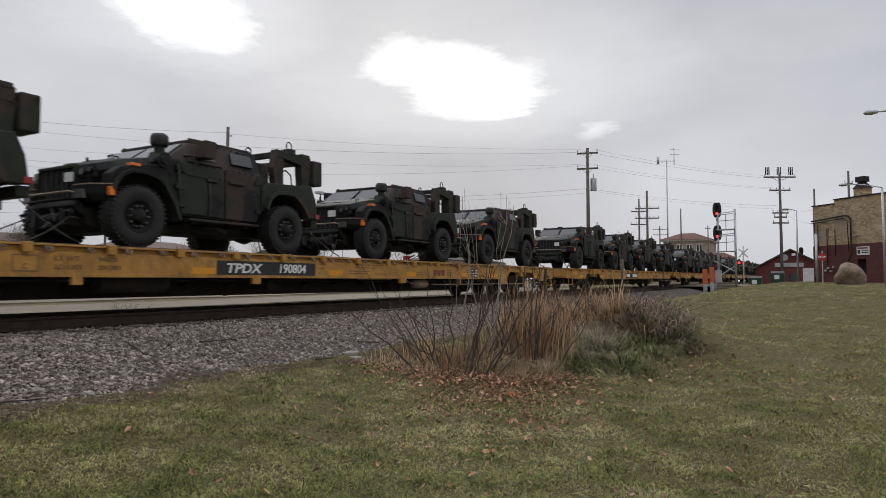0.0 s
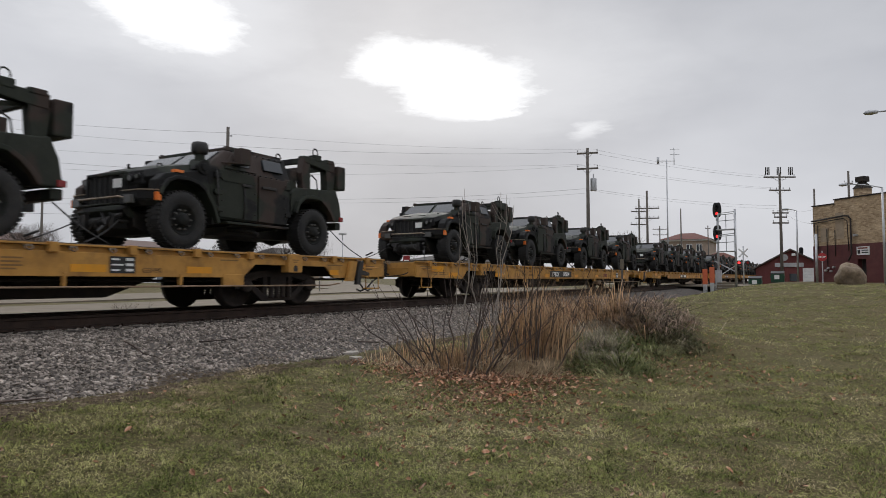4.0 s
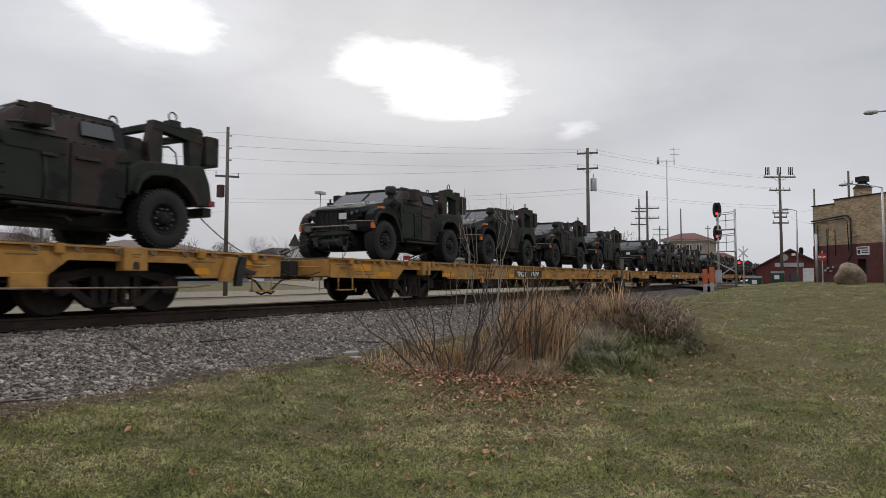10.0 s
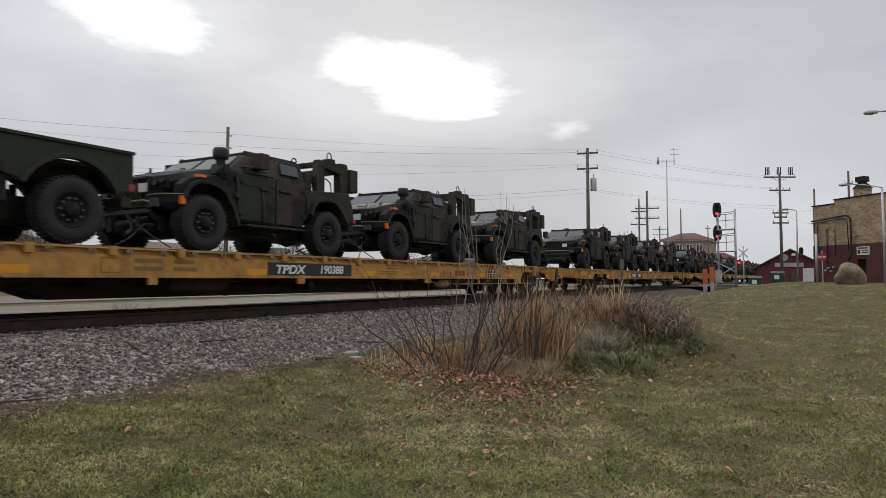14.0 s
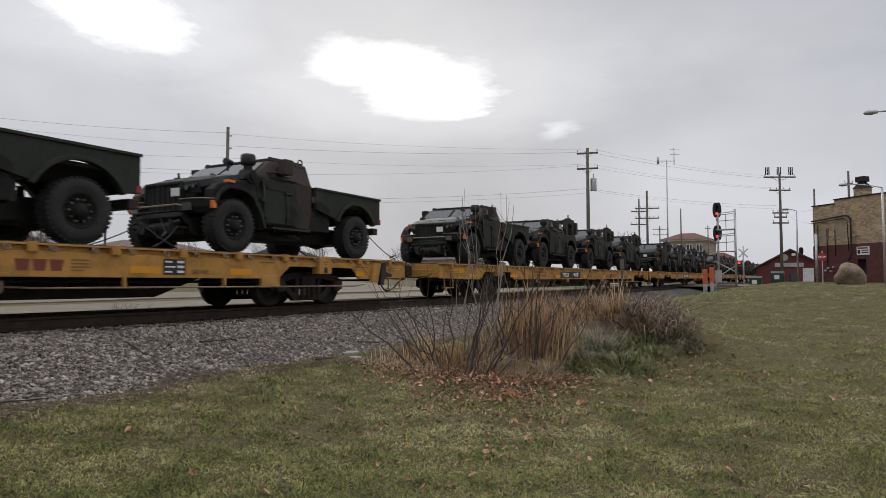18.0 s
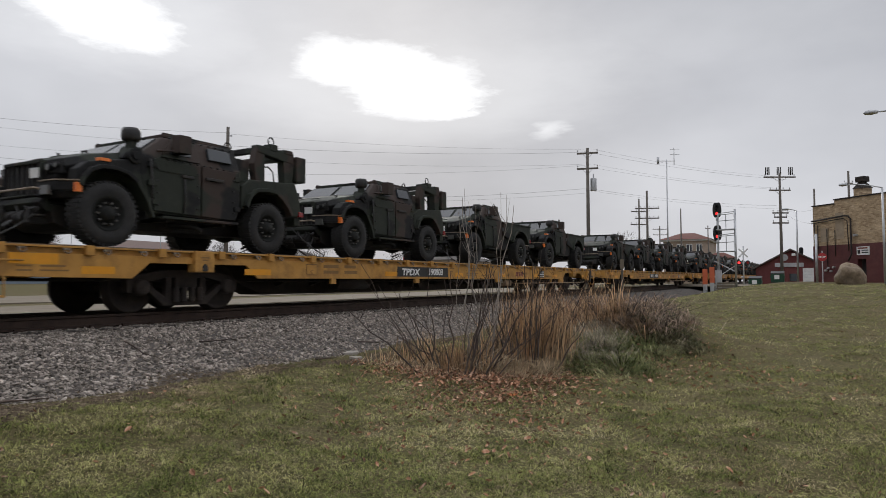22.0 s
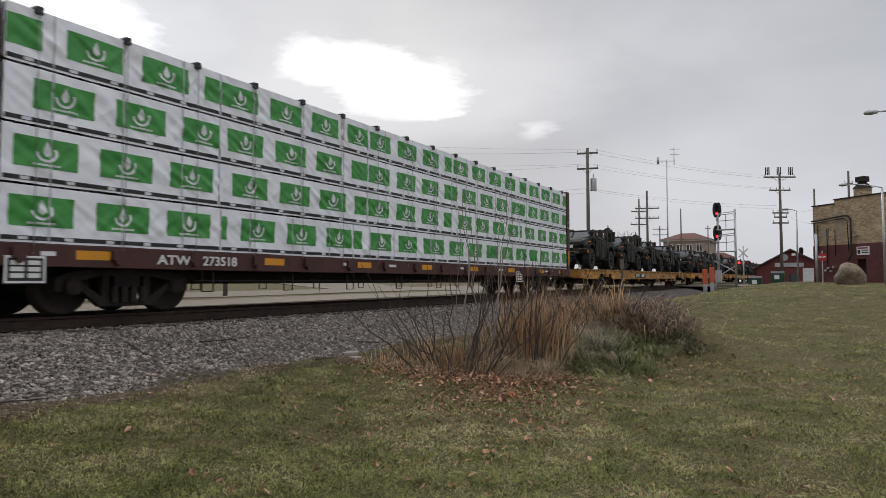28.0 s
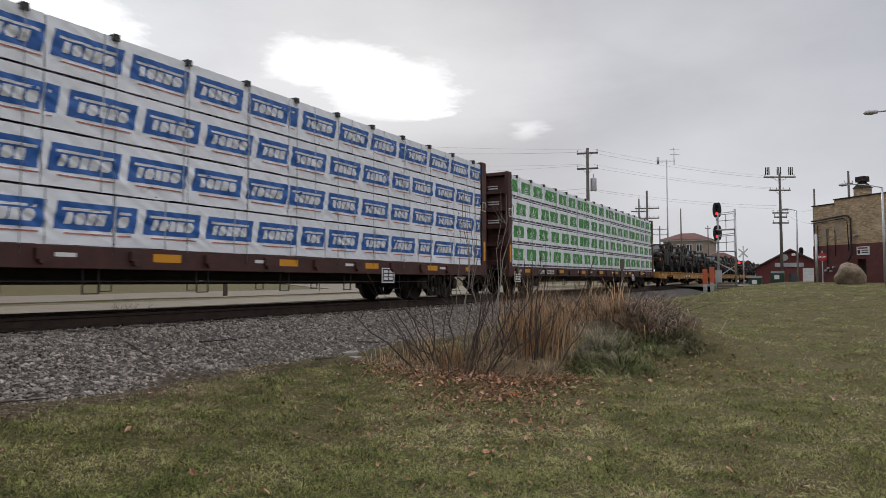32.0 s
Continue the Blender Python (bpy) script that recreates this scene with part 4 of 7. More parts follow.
    # rear body
    if pickup:
        poly = [(2.30, 1.02), (2.28, 1.47), (4.66, 1.47), (4.66, 0.86), (4.38, 0.84)] + arch(base, 0.5, 0.74, 26, 152, 12)
        for side in (-1, 1):
            part("bed_side", Shape().prism(poly, *sorted((1.06 * side, 1.16 * side))), CAMO, car, "", 0.012)
            part("bed_rail", Shape().box(2.26, 4.68, *sorted((1.03 * side, 1.19 * side)), 1.44, 1.49), CAMO, car, "", 0.01)
            part("wheel_arch", lip_shape(arch(base, 0.5, 0.73, 24, 156, 14), (base, 0.5), 0.075, *sorted((1.10 * side, 1.22 * side))), CAMO, car, "", 0.012)
            part("tail_light", Shape().box(4.58, 4.69, *sorted((0.98 * side, 1.17 * side)), 0.86, 0.98), REDLENS, car, "red tail light", 0.01)
        part("bed_floor", Shape().box(2.30, 4.62, -1.08, 1.08, 1.16, 1.22), CAMO, car)
        part("bed_front", Shape().box(2.28, 2.35, -1.13, 1.13, 1.0, 1.48), CAMO, car, "", 0.01)
        part("tailgate", Shape().box(4.60, 4.67, -1.10, 1.10, 0.88, 1.46), CAMO, car, "", 0.012)
        part("filler_flap", Shape().cyl((2.22, -1.04, 1.22), (2.22, -1.15, 1.22), 0.07, seg=12), BLACK, car)
        part("underbed_box", Shape().box(2.14, 2.86, -1.06, 1.06, 0.55, 1.05), CAMO, car, "", 0.02)
        end = 4.66
        # simplified shape for a camera-like device on the hood, no lamp
        part("hood_device", Shape().cyl((0.30, -0.66, 1.60), (0.30, -0.66, 1.72), 0.025, seg=8).cyl((0.20, -0.70, 1.77), (0.42, -0.64, 1.77), 0.065, 0.05, 12), BLACK, car, "small black camera-like device on the hood", 0.008)
    else:
        bow = [(base + x, z) for x, z in ((0.64, 0.78), (0.53, 0.94), (0.39, 1.08), (0.22, 1.185), (0.0, 1.205), (-0.28, 1.17), (-0.43, 1.05), (-0.52, 0.84))]
        poly = [(2.70, 0.82), (2.72, 1.26), (2.92, 1.41), (3.96, 1.47), (4.16, 1.50), (4.30, 1.20), (4.37, 0.80)] + bow
        for side in (-1, 1):
            part("rear_fender", Shape().prism(poly, *sorted((0.84 * side, 1.11 * side))), CAMO, car, "", 0.025)
            part("wheel_arch", lip_shape(bow, (base, 0.5), 0.075, *sorted((1.06 * side, 1.22 * side))), CAMO, car, "", 0.014)
            part("tail_light", Shape().box(4.27, 4.40, *sorted((0.98 * side, 1.135 * side)), 0.80, 0.90), REDLENS, car, "red tail light", 0.01)
            part("rack_post", Shape().prism([(3.12, 1.40), (3.08, 1.75), (3.16, 2.10), (3.36, 2.10), (3.36, 1.42)], *sorted((side * 0.90, side * 1.06))), CAMO, car, "", 0.014)
            s = Shape().prism([(3.16, 2.13), (3.14, 1.98), (3.40, 1.96), (3.86, 1.90), (4.16, 1.88), (4.18, 2.10)], *sorted((side * 0.89, side * 1.07)))
            part("rack_beam", s, CAMO, car, "", 0.018)
            for x0, x1, h in ((3.50, 3.70, 2.20), (3.88, 4.14, 2.15)):
                part("rack_block", Shape().box(x0, x1, *sorted((side * 0.86, side * 1.08)), 2.06, h), CAMO, car, "", 0.02)
            part("rack_brace", Shape().beam((3.30, side * 0.94, 1.80), (3.95, side * 0.94, 1.94), 0.05, 0.07), CAMO, car)
            part("rack_hose", Shape().tube([(3.38, side * 0.92, 1.72), (3.58, side * 0.92, 1.76), (3.72, side * 0.92, 1.68), (3.76, side * 0.92, 1.44)], 0.016, 6), BLACK, car)
            part("rear_locker", Shape().box(4.20, 4.48, *sorted((side * 0.62, side * 1.13)), 1.52, 2.05), CAMO, car, "upright camouflaged rear locker", 0.03)
            part("rack_strut", Shape().prism([(3.88, 1.92), (3.92, 1.45), (4.14, 1.47), (4.21, 1.92)], *sorted((side * 0.88, side * 1.06))), CAMO, car, "", 0.015)
        part("rear_deck", Shape().box(2.70, 4.28, -0.9, 0.9, 1.26, 1.38), CAMO, car, "", 0.01)
        for x in (3.18, 4.04):
            part("rack_crossbar", Shape().box(x, x + 0.12, -0.94, 0.94, 1.98, 2.09), CAMO, car, "", 0.01)
        part("lifting_loop", Shape().tube([(3.60 + 0.08 * math.cos(k * 0.7), -0.98, 2.26 + 0.09 * math.sin(k * 0.7)) for k in range(10)], 0.014, 6), CAMO, car)
        part("tailgate", Shape().box(4.28, 4.34, -0.9, 0.9, 0.82, 1.38), CAMO, car, "", 0.012)
        part("cab_rear_box", Shape().box(2.62, 3.06, -0.95, 0.95, 1.36, 1.80), CAMO, car, "", 0.03)
        end = 4.34
    part("rear_bumper", Shape().box(end - 0.12, end + 0.06, -1.05, 1.05, 0.62, 0.78), CAMO, car, "", 0.02)
    part("tow_pintle", Shape().box(end, end + 0.2, -0.08, 0.08, 0.52, 0.66), BLACK, car, "", 0.01)
    part("side_exhaust", Shape().tube([(1.35, -0.75, 0.44), (1.75, -1.02, 0.42), (1.80, -1.10, 0.34)], 0.045, 8), BLACK, car)
    for side in (-0.75, 0.75):
        part("tie_down_chain", chain((-0.80, side * 0.85, 0.45), (-1.75, side * 1.65, 0.02)), BLACK, car, "taut steel tie-down chain")
        part("tie_down_chain", chain((end + 0.08, side, 0.62), (end + 0.72, side * 1.55, 0.02)), BLACK, car, "taut steel tie-down chain")
        part("turnbuckle", Shape().cyl((-1.22, side * 1.15, 0.31), (-1.40, side * 1.32, 0.21), 0.022, seg=8), BLACK, car)
    return car


# ---- lumber wagons ----
LUMBER_HALF, LUMBER_TRUCK = 11.38, 8.95


def make_lumber_car(label):
    car = thing("centrebeam_flatcar", label, "rail wagon", "train wagons")
    for side in (-1, 1):
        y = 1.38 * side
        part("side_sill", Shape().prism([(-LUMBER_HALF, 0.70), (-LUMBER_HALF, 1.0), (LUMBER_HALF, 1.0), (LUMBER_HALF, 0.70), (7.6, 0.68), (-7.6, 0.68)], y - 0.03, y + 0.03), RUSTY, car, "dark red side sill", 0.008)
        for i in range(16):
            x = -10.79 + i * 1.4
            part("winch_bracket", Shape().box(x - 0.09, x + 0.09, *sorted((y, y + side * 0.09)), 0.80, 0.95).cyl((x, y, 0.78), (x, y + side * 0.1, 0.78), 0.05, seg=8), RUSTY, car, "", 0.008)
        for i in range(9):
            x = -8.0 + i * 2.0 + 0.25
            part("step_hanger", Shape().tube([(x, y - side * 0.05, 0.68), (x, y - side * 0.05, 0.32), (x + 0.24, y - side * 0.05, 0.32), (x + 0.24, y - side * 0.05, 0.68)], 0.015, 5), BLACK, car)
        part("walk_rod", Shape().tube([(-7.9, y - side * 0.05, 0.50), (7.9, y - side * 0.05, 0.50)], 0.01, 5), BLACK, car)
    part("floor", Shape().box(-LUMBER_HALF, LUMBER_HALF, -1.36, 1.36, 0.92, 1.0), RUSTY, car)
    part("centre_sill", Shape().box(-LUMBER_HALF, LUMBER_HALF, -0.25, 0.25, 0.45, 0.92), GRIME, car)
    part("centre_beam", Shape().box(-LUMBER_HALF + 0.3, LUMBER_HALF - 0.3, -0.04, 0.04, 1.0, 4.16).box(-LUMBER_HALF + 0.3, LUMBER_HALF - 0.3, -0.14, 0.14, 4.16, 4.26), RUSTY, car, "tall centre beam truss")
    for e in (-1, 1):
        x0, x1 = sorted((e * LUMBER_HALF, e * (LUMBER_HALF - 0.10)))
        b = part("bulkhead", Shape().box(*sorted((e * (LUMBER_HALF - 0.30), e * (LUMBER_HALF - 0.22))), -1.36, 1.36, 1.0, 4.2), RUSTY, car, "dark red ribbed end bulkhead")
        for y in (-1.33, -0.45, 0.45, 1.33):
            part("bulkhead_post", Shape().box(*sorted((e * (LUMBER_HALF - 0.30), e * LUMBER_HALF)), y - 0.07, y + 0.07, 0.66, 4.24), RUSTY, b, "", 0.012)
        for z in (1.05, 1.7, 2.3, 2.9, 3.5, 4.12):
            part("bulkhead_rib", Shape().box(*sorted((e * (LUMBER_HALF - 0.24), e * (LUMBER_HALF - 0.06))), -1.3, 1.3, z, z + 0.12), RUSTY, b, "", 0.012)
        for y in (-0.95, 0.95):
            for k in range(7):
                part("ladder_rung", Shape().tube([(e * LUMBER_HALF, y - 0.2, 1.2 + 0.42 * k), (e * (LUMBER_HALF + 0.07), y - 0.2, 1.2 + 0.42 * k), (e * (LUMBER_HALF + 0.07), y + 0.2, 1.2 + 0.42 * k), (e * LUMBER_HALF, y + 0.2, 1.2 + 0.42 * k)], 0.012, 5), RUSTY, b)
        for y, z, w in ((-0.9, 3.76, 0.5), (-0.9, 3.68, 0.36), (-0.95, 3.22, 0.55), (-0.95, 3.14, 0.62), (-0.95, 2.58, 0.6), (-0.95, 2.50, 0.45)):
            part("stencil_bar", Shape().box(*sorted((e * (LUMBER_HALF - 0.214), e * (LUMBER_HALF - 0.22))), y, y + w, z, z + 0.04), PLATEWHITE, b, "small unreadable white stencil line")
        part("end_platform", Shape().box(*sorted((e * LUMBER_HALF, e * (LUMBER_HALF + 0.3))), -1.1, 1.1, 0.93, 0.98), GRIME, car)
        part("end_sign", Shape().box(e * (LUMBER_HALF - 0.15) - 0.11, e * (LUMBER_HALF - 0.15) + 0.11, -1.406, -1.40, 2.7, 2.98), PLATEWHITE, car, "white outlined stencil square")
        part("stencil_centre", Shape().box(e * (LUMBER_HALF - 0.15) - 0.09, e * (LUMBER_HALF - 0.15) + 0.09, -1.409, -1.406, 2.72, 2.96), RUSTY, car)
        part("reflective_strip", Shape().box(e * (LUMBER_HALF - 0.15) - 0.06, e * (LUMBER_HALF - 0.15) + 0.06, -1.406, -1.40, 1.15, 1.75), BRIGHTYELLOW, car, "upright bright yellow reflective strip")
        truck_parts(car, e * LUMBER_TRUCK)
        xb = 5.85 if e > 0 else -10.7
        part("board_border", Shape().box(xb - 0.26, xb + 0.26, -1.43, -1.42, 0.47, 0.83), PLATEWHITE, car, "white border of a stencil board")
        part("slack_board", Shape().box(xb - 0.23, xb + 0.23, -1.433, -1.43, 0.50, 0.80), PLATEBLACK, car, "black stencil board")
        for k in range(3):
            part("stencil_bar", Shape().box(xb - 0.19, xb - 0.02, -1.436, -1.433, 0.54 + 0.085 * k, 0.60 + 0.085 * k), PLATEWHITE, car)
            part("stencil_bar", Shape().box(xb + 0.03, xb + 0.19, -1.436, -1.433, 0.54 + 0.085 * k, 0.60 + 0.085 * k), PLATEWHITE, car)
        for d in (-0.889, 0.889):
            part("wheelset", WHEELSET, None, car, "grimy steel railway wheelset", at=(e * LUMBER_TRUCK + d, 0, 0.42))
    couplers(car, LUMBER_HALF + 0.15, RUSTY)
    for x in (-9.75, -6.1, -3.2, -0.4, 2.4, 5.2, 8.0, 10.2):
        part("reflective_strip", Shape().box(x - 0.26, x + 0.26, -1.414, -1.41, 0.80, 0.93), BRIGHTYELLOW, car, "bright yellow reflective strip")
    for x, w in ((-10.5, 0.2), (-4.0, 0.35), (-2.2, 0.3), (1.5, 0.4), (4.2, 0.3), (8.4, 0.35)):
        part("stencil_bar", Shape().box(x, x + w, -1.414, -1.41, 0.84, 0.90), PLATEWHITE, car, "small unreadable white stencil line")
    return car


WRAP = material("lumber_wrap", [(0.84, 0.86, 0.895), (0.91, 0.92, 0.945)], 2.0, 0.4, bump=0.35, fine=14, dirt=(0.66, 0.67, 0.71), dirt_amount=0.35, dirt_scale=1.0, objects=0.05)
GREENPRINT = material("green_print", [(0.04, 0.25, 0.045), (0.065, 0.32, 0.065)], 4, 0.5, bump=0.2, fine=14)
BLUEPRINT = material("blue_print", [(0.015, 0.09, 0.33), (0.025, 0.13, 0.42)], 4, 0.5, bump=0.2, fine=14)
REDPRINT = material("red_print", [(0.45, 0.13, 0.10), (0.5, 0.2, 0.16)], 8, 0.6)
WHITEPRINT = material("white_print", [(0.66, 0.67, 0.68), (0.76, 0.77, 0.78)], 8, 0.5)
PACK_H, PACK_D = 0.775, 1.20


def wrap_front(x, z, seed):
    """How far the slack front of a bundle bulges, with creases running both ways from the straps."""
    edge = math.sin(math.pi * min(1, max(0, z / PACK_H)))
    d = 0.012 * noise.noise(Vector((x * 2.2 + seed, z * 5, seed))) + 0.018 * noise.noise(Vector((x * 6 + z * 9, z * 3, seed + 5))) + 0.012 * noise.noise(Vector((x * 8 - z * 7, z * 2 + x, seed + 9)))
    crease = 0.018 * (0.5 - abs(noise.noise(Vector((x * 3.4 + z * 4.6, z * 0.9 - x * 0.5, seed + 13))))) + 0.010 * (0.5 - abs(noise.noise(Vector((x * 5.2 - z * 6.4, z * 1.1, seed + 17)))))
    return -PACK_D / 2 - 0.006 + (d - crease + 0.008) * (0.3 + edge)


def pack_mesh(seed, PACK_L):
    """A wrapped bundle of boards: a box with slack, wrinkled faces."""
    nx, nz, ny = int(PACK_L * 28), 22, 5
    v, f = [], []

    def sheet(fn, nu, nv):
        k = len(v)
        for i in range(nu + 1):
            for j in range(nv + 1):
                v.append(fn(i / nu, j / nv))
        for i in range(nu):
            for j in range(nv):
                f.append((k + i * (nv + 1) + j, k + (i + 1) * (nv + 1) + j, k + (i + 1) * (nv + 1) + j + 1, k + i * (nv + 1) + j + 1))

    def front(u, w):
        x, z = (u - 0.5) * PACK_L, 0.008 + w * (PACK_H - 0.01)
        return (x, wrap_front(x, z, seed), z + (0.012 * noise.noise(Vector((x * 1.3, 2, seed))) if w == 0 else 0))

    sheet(front, nx, nz)
    sheet(lambda u, w: ((0.5 - u) * PACK_L, PACK_D / 2, 0.04 + w * (PACK_H - 0.06)), 2, 1)
    sheet(lambda u, w: ((u - 0.5) * PACK_L, (w - 0.5) * PACK_D, PACK_H - 0.01), 2, 1)
    sheet(lambda u, w: (-PACK_L / 2, (0.5 - u) * PACK_D, 0.04 + w * (PACK_H - 0.06)), ny, 2)
    sheet(lambda u, w: (PACK_L / 2, (u - 0.5) * PACK_D, 0.04 + w * (PACK_H - 0.06)), ny, 2)
    return mesh_of("wrap", v, f, WRAP, True)


def printed(name, outline, seed, cx, cz, mat, lift=0.0055, nu=30, nv=12):
    """Print lying on the wrap: outline gives x and z for u and w from 0 to 1."""
    v, f = [], []
    for i in range(nu + 1):
        for j in range(nv + 1):
            x, z = outline(i / nu, j / nv)
            v.append((x, wrap_front(cx + x, cz + z, seed) - lift, z))
    f = [(i * (nv + 1) + j, (i + 1) * (nv + 1) + j, (i + 1) * (nv + 1) + j + 1, i * (nv + 1) + j + 1) for i in range(nu) for j in range(nv)]
    return mesh_of(name, v, f, mat, True)


def on_wrap(name, pieces, seed, cx, cz, mat, lift=0.011):
    """Flat pieces of a mark, each a polygon in x and z, laid on the wrap in small facets."""
    s = Shape()
    for q in pieces:
        fine = [(q[i][0] + (q[(i + 1) % len(q)][0] - q[i][0]) * k / 4, q[i][1] + (q[(i + 1) % len(q)][1] - q[i][1]) * k / 4) for i in range(len(q)) for k in range(4)]
        n = len(fine)
        mx, mz = sum(p[0] for p in fine) / n, sum(p[1] for p in fine) / n
        pts = [(mx + (x - mx) * r, mz + (z - mz) * r) for r in (1.0, 0.66, 0.33) for x, z in fine] + [(mx, mz)]
        f = [(r * n + i, r * n + (i + 1) % n, (r + 1) * n + (i + 1) % n, (r + 1) * n + i) for r in (0, 1) for i in range(n)] + [(2 * n + i, 2 * n + (i + 1) % n, 3 * n) for i in range(n)]
        s.add([(x, wrap_front(cx + x, cz + z, seed) - lift, z) for x, z in pts], f)
    return s.mesh(name, mat)


PACK_MESHES = {}
DUNNAGE = Shape()
for _k in range(5):
    DUNNAGE.box(-1.3 + _k * 0.6, -1.18 + _k * 0.6, -PACK_D / 2, PACK_D / 2, -0.01, 0.045)
DUNNAGE = DUNNAGE.mesh("dunnage", PLATEBLACK)
def strap_mesh(seed, x):
    """A thin steel band drawn tight over the front of a bundle."""
    v, n = [], 14
    for k in range(n + 1):
        z = PACK_H * k / n
        y = wrap_front(x, z, seed) - 0.010
        v += [(-0.011, y, z), (0.011, y, z)]
    return mesh_of("strap", v, [(2 * k, 2 * k + 1, 2 * k + 3, 2 * k + 2) for k in range(n)], GALV)


# a white round badge with a pointed drop, and a line under it
BADGE = [[(r * math.cos(a) * 1.05, r * math.sin(a) + 0.02) for a, r in ((radians(185 + 200 * i / 13), 0.105), (radians(185 + 200 * i / 13), 0.142), (radians(185 + 200 * (i + 1) / 13), 0.142), (radians(185 + 200 * (i + 1) / 13), 0.105))] for i in range(13)]
BADGE += [[(0, 0.165), (-0.05, 0.06), (-0.055, 0.0), (0, -0.05), (0.055, 0.0), (0.05, 0.06)]]
BADGE += [[(x, -0.175), (x + 0.042, -0.175), (x + 0.042, -0.145), (x, -0.145)] for x in (-0.19, -0.135, -0.08, -0.025, 0.03, 0.085, 0.14)]
# a white word mark as plain slanted blocks under a long top bar
MARK = [[(-0.44, 0.075), (0.42, 0.075), (0.43, 0.115), (-0.43, 0.115)]]
for _x, _w in ((-0.385, 0.085), (-0.255, 0.15), (-0.075, 0.11), (0.065, 0.13), (0.225, 0.16)):
    _c = 0.03 if _w > 0.14 else 0.0
    MARK.append([(_x + _c - 0.02, -0.115), (_x + _w - _c - 0.02, -0.115), (_x + _w, -0.07), (_x + _w + 0.015, 0.0), (_x + _w - _c + 0.02, 0.05), (_x + _c + 0.02, 0.05), (_x + 0.005, 0.0), (_x - 0.01, -0.07)])


def make_pack(green, length, phase, seed, side):
    """A bundle of that length; phase: where the first printed panel would start, from its left end."""
    lab = "lumber bundle in white wrap printed with green panels" if green else "lumber bundle in white wrap printed with blue panels"
    p = thing("lumber_bundle", lab, "lumber bundle", "lumber bundles on the train")
    key = (seed % 3, round(length, 2))
    fold = seed % 3 * 3.7 + length
    if key not in PACK_MESHES:
        PACK_MESHES[key] = pack_mesh(fold, length - 0.02)
    part("wrap", PACK_MESHES[key], None, p, "wrinkled white plastic wrap")
    part("dunnage", DUNNAGE, None, p, "dark spacer blocks")
    if side < 0:
        half, cz = (0.435, PACK_H * 0.56) if green else (0.53, PACK_H * 0.54)
        x = -length / 2 + phase - 1.205 + half
        while x - half < length / 2:
            x0, x1 = max(x - half, -length / 2 + 0.02), min(x + half, length / 2 - 0.02)
            if x1 - x0 > 0.10:
                low, high, lean = (-0.205, 0.205, 0.0) if green else (-0.19, 0.20, 0.06)

                def outline(u, w, x0=x0 - x, x1=x1 - x, low=low, high=high, lean=lean):
                    return x0 + (x1 - x0) * u + lean * (w - 0.5) * (1 if abs(x0 + half) < 0.01 or u > 0.5 else u * 2), low + (high - low) * w
                q = part("printed_panel", printed("printed_panel", outline, fold, x, cz, GREENPRINT if green else BLUEPRINT), None, p, at=(x, 0, cz))
                if green and x0 - x < -0.2 and x1 - x > 0.19:
                    tagged(part("emblem", on_wrap("emblem", BADGE, fold, x, cz, WHITEPRINT), None, q), "white round badge with a drop", kind="stuff")
                elif not green:
                    mark = [m for m in MARK[1:] if min(a for a, b in m) > x0 - x + 0.02 and max(a for a, b in m) < x1 - x - 0.02]
                    bar = [(max(x0 - x + 0.05, min(x1 - x - 0.05, a)), b) for a, b in MARK[0]]
                    tagged(part("word_mark", on_wrap("word_mark", mark + [bar], fold, x, cz, WHITEPRINT), None, q), "white plain word mark", kind="stuff")
                    line = [[(max(x0 - x + 0.02, -0.42), -0.255), (min(x1 - x - 0.02, 0.44), -0.255), (min(x1 - x - 0.02, 0.44), -0.235), (max(x0 - x + 0.02, -0.42), -0.235)]]
                    part("red_line", on_wrap("red_line", line, fold, x, cz, REDPRINT), None, q)
            x += 1.205
        if green:
            strip_of = part("label_strip", printed("label_strip", lambda u, w: ((u - 0.5) * (length - 0.06), -0.03 + 0.06 * w), fold, 0, 0.07, PLATEBLACK, nu=int(length * 26), nv=2), None, p, "black strip with unreadable white marks", at=(0, 0, 0.07))
            for k in range(int(length / 0.62)):
                xk = -length / 2 + 0.25 + 0.62 * k
                part("strip_mark", on_wrap("strip_mark", [[(0, -0.022), (0.12, -0.022), (0.12, 0.022), (0, 0.022)]], fold, xk, 0.07, WHITEPRINT), None, strip_of, at=(xk, 0, 0))
        for k in range(3):
            xk = length * (0.3 * k - 0.32)
            part("strap", strap_mesh(fold, xk), None, p, "thin steel strap", at=(xk, 0, 0))
    return p


def ride(ob, s0, y=0.0, z=0.0, half=9.4, mid=0.0):
    """Note ob as carried along: its origin lies at s0 on the track at 0 s; mid is the middle of its wagon as seen from it."""
    MOVING.append((ob, s0, y, z, half, mid))
    return ob


def thin_out(ob, names):
    """The wagons far ahead do without the smallest parts."""
    for o in list(ob.children_recursive):
        if o.name.split(".")[0] in names:
            bpy.data.objects.remove(o)


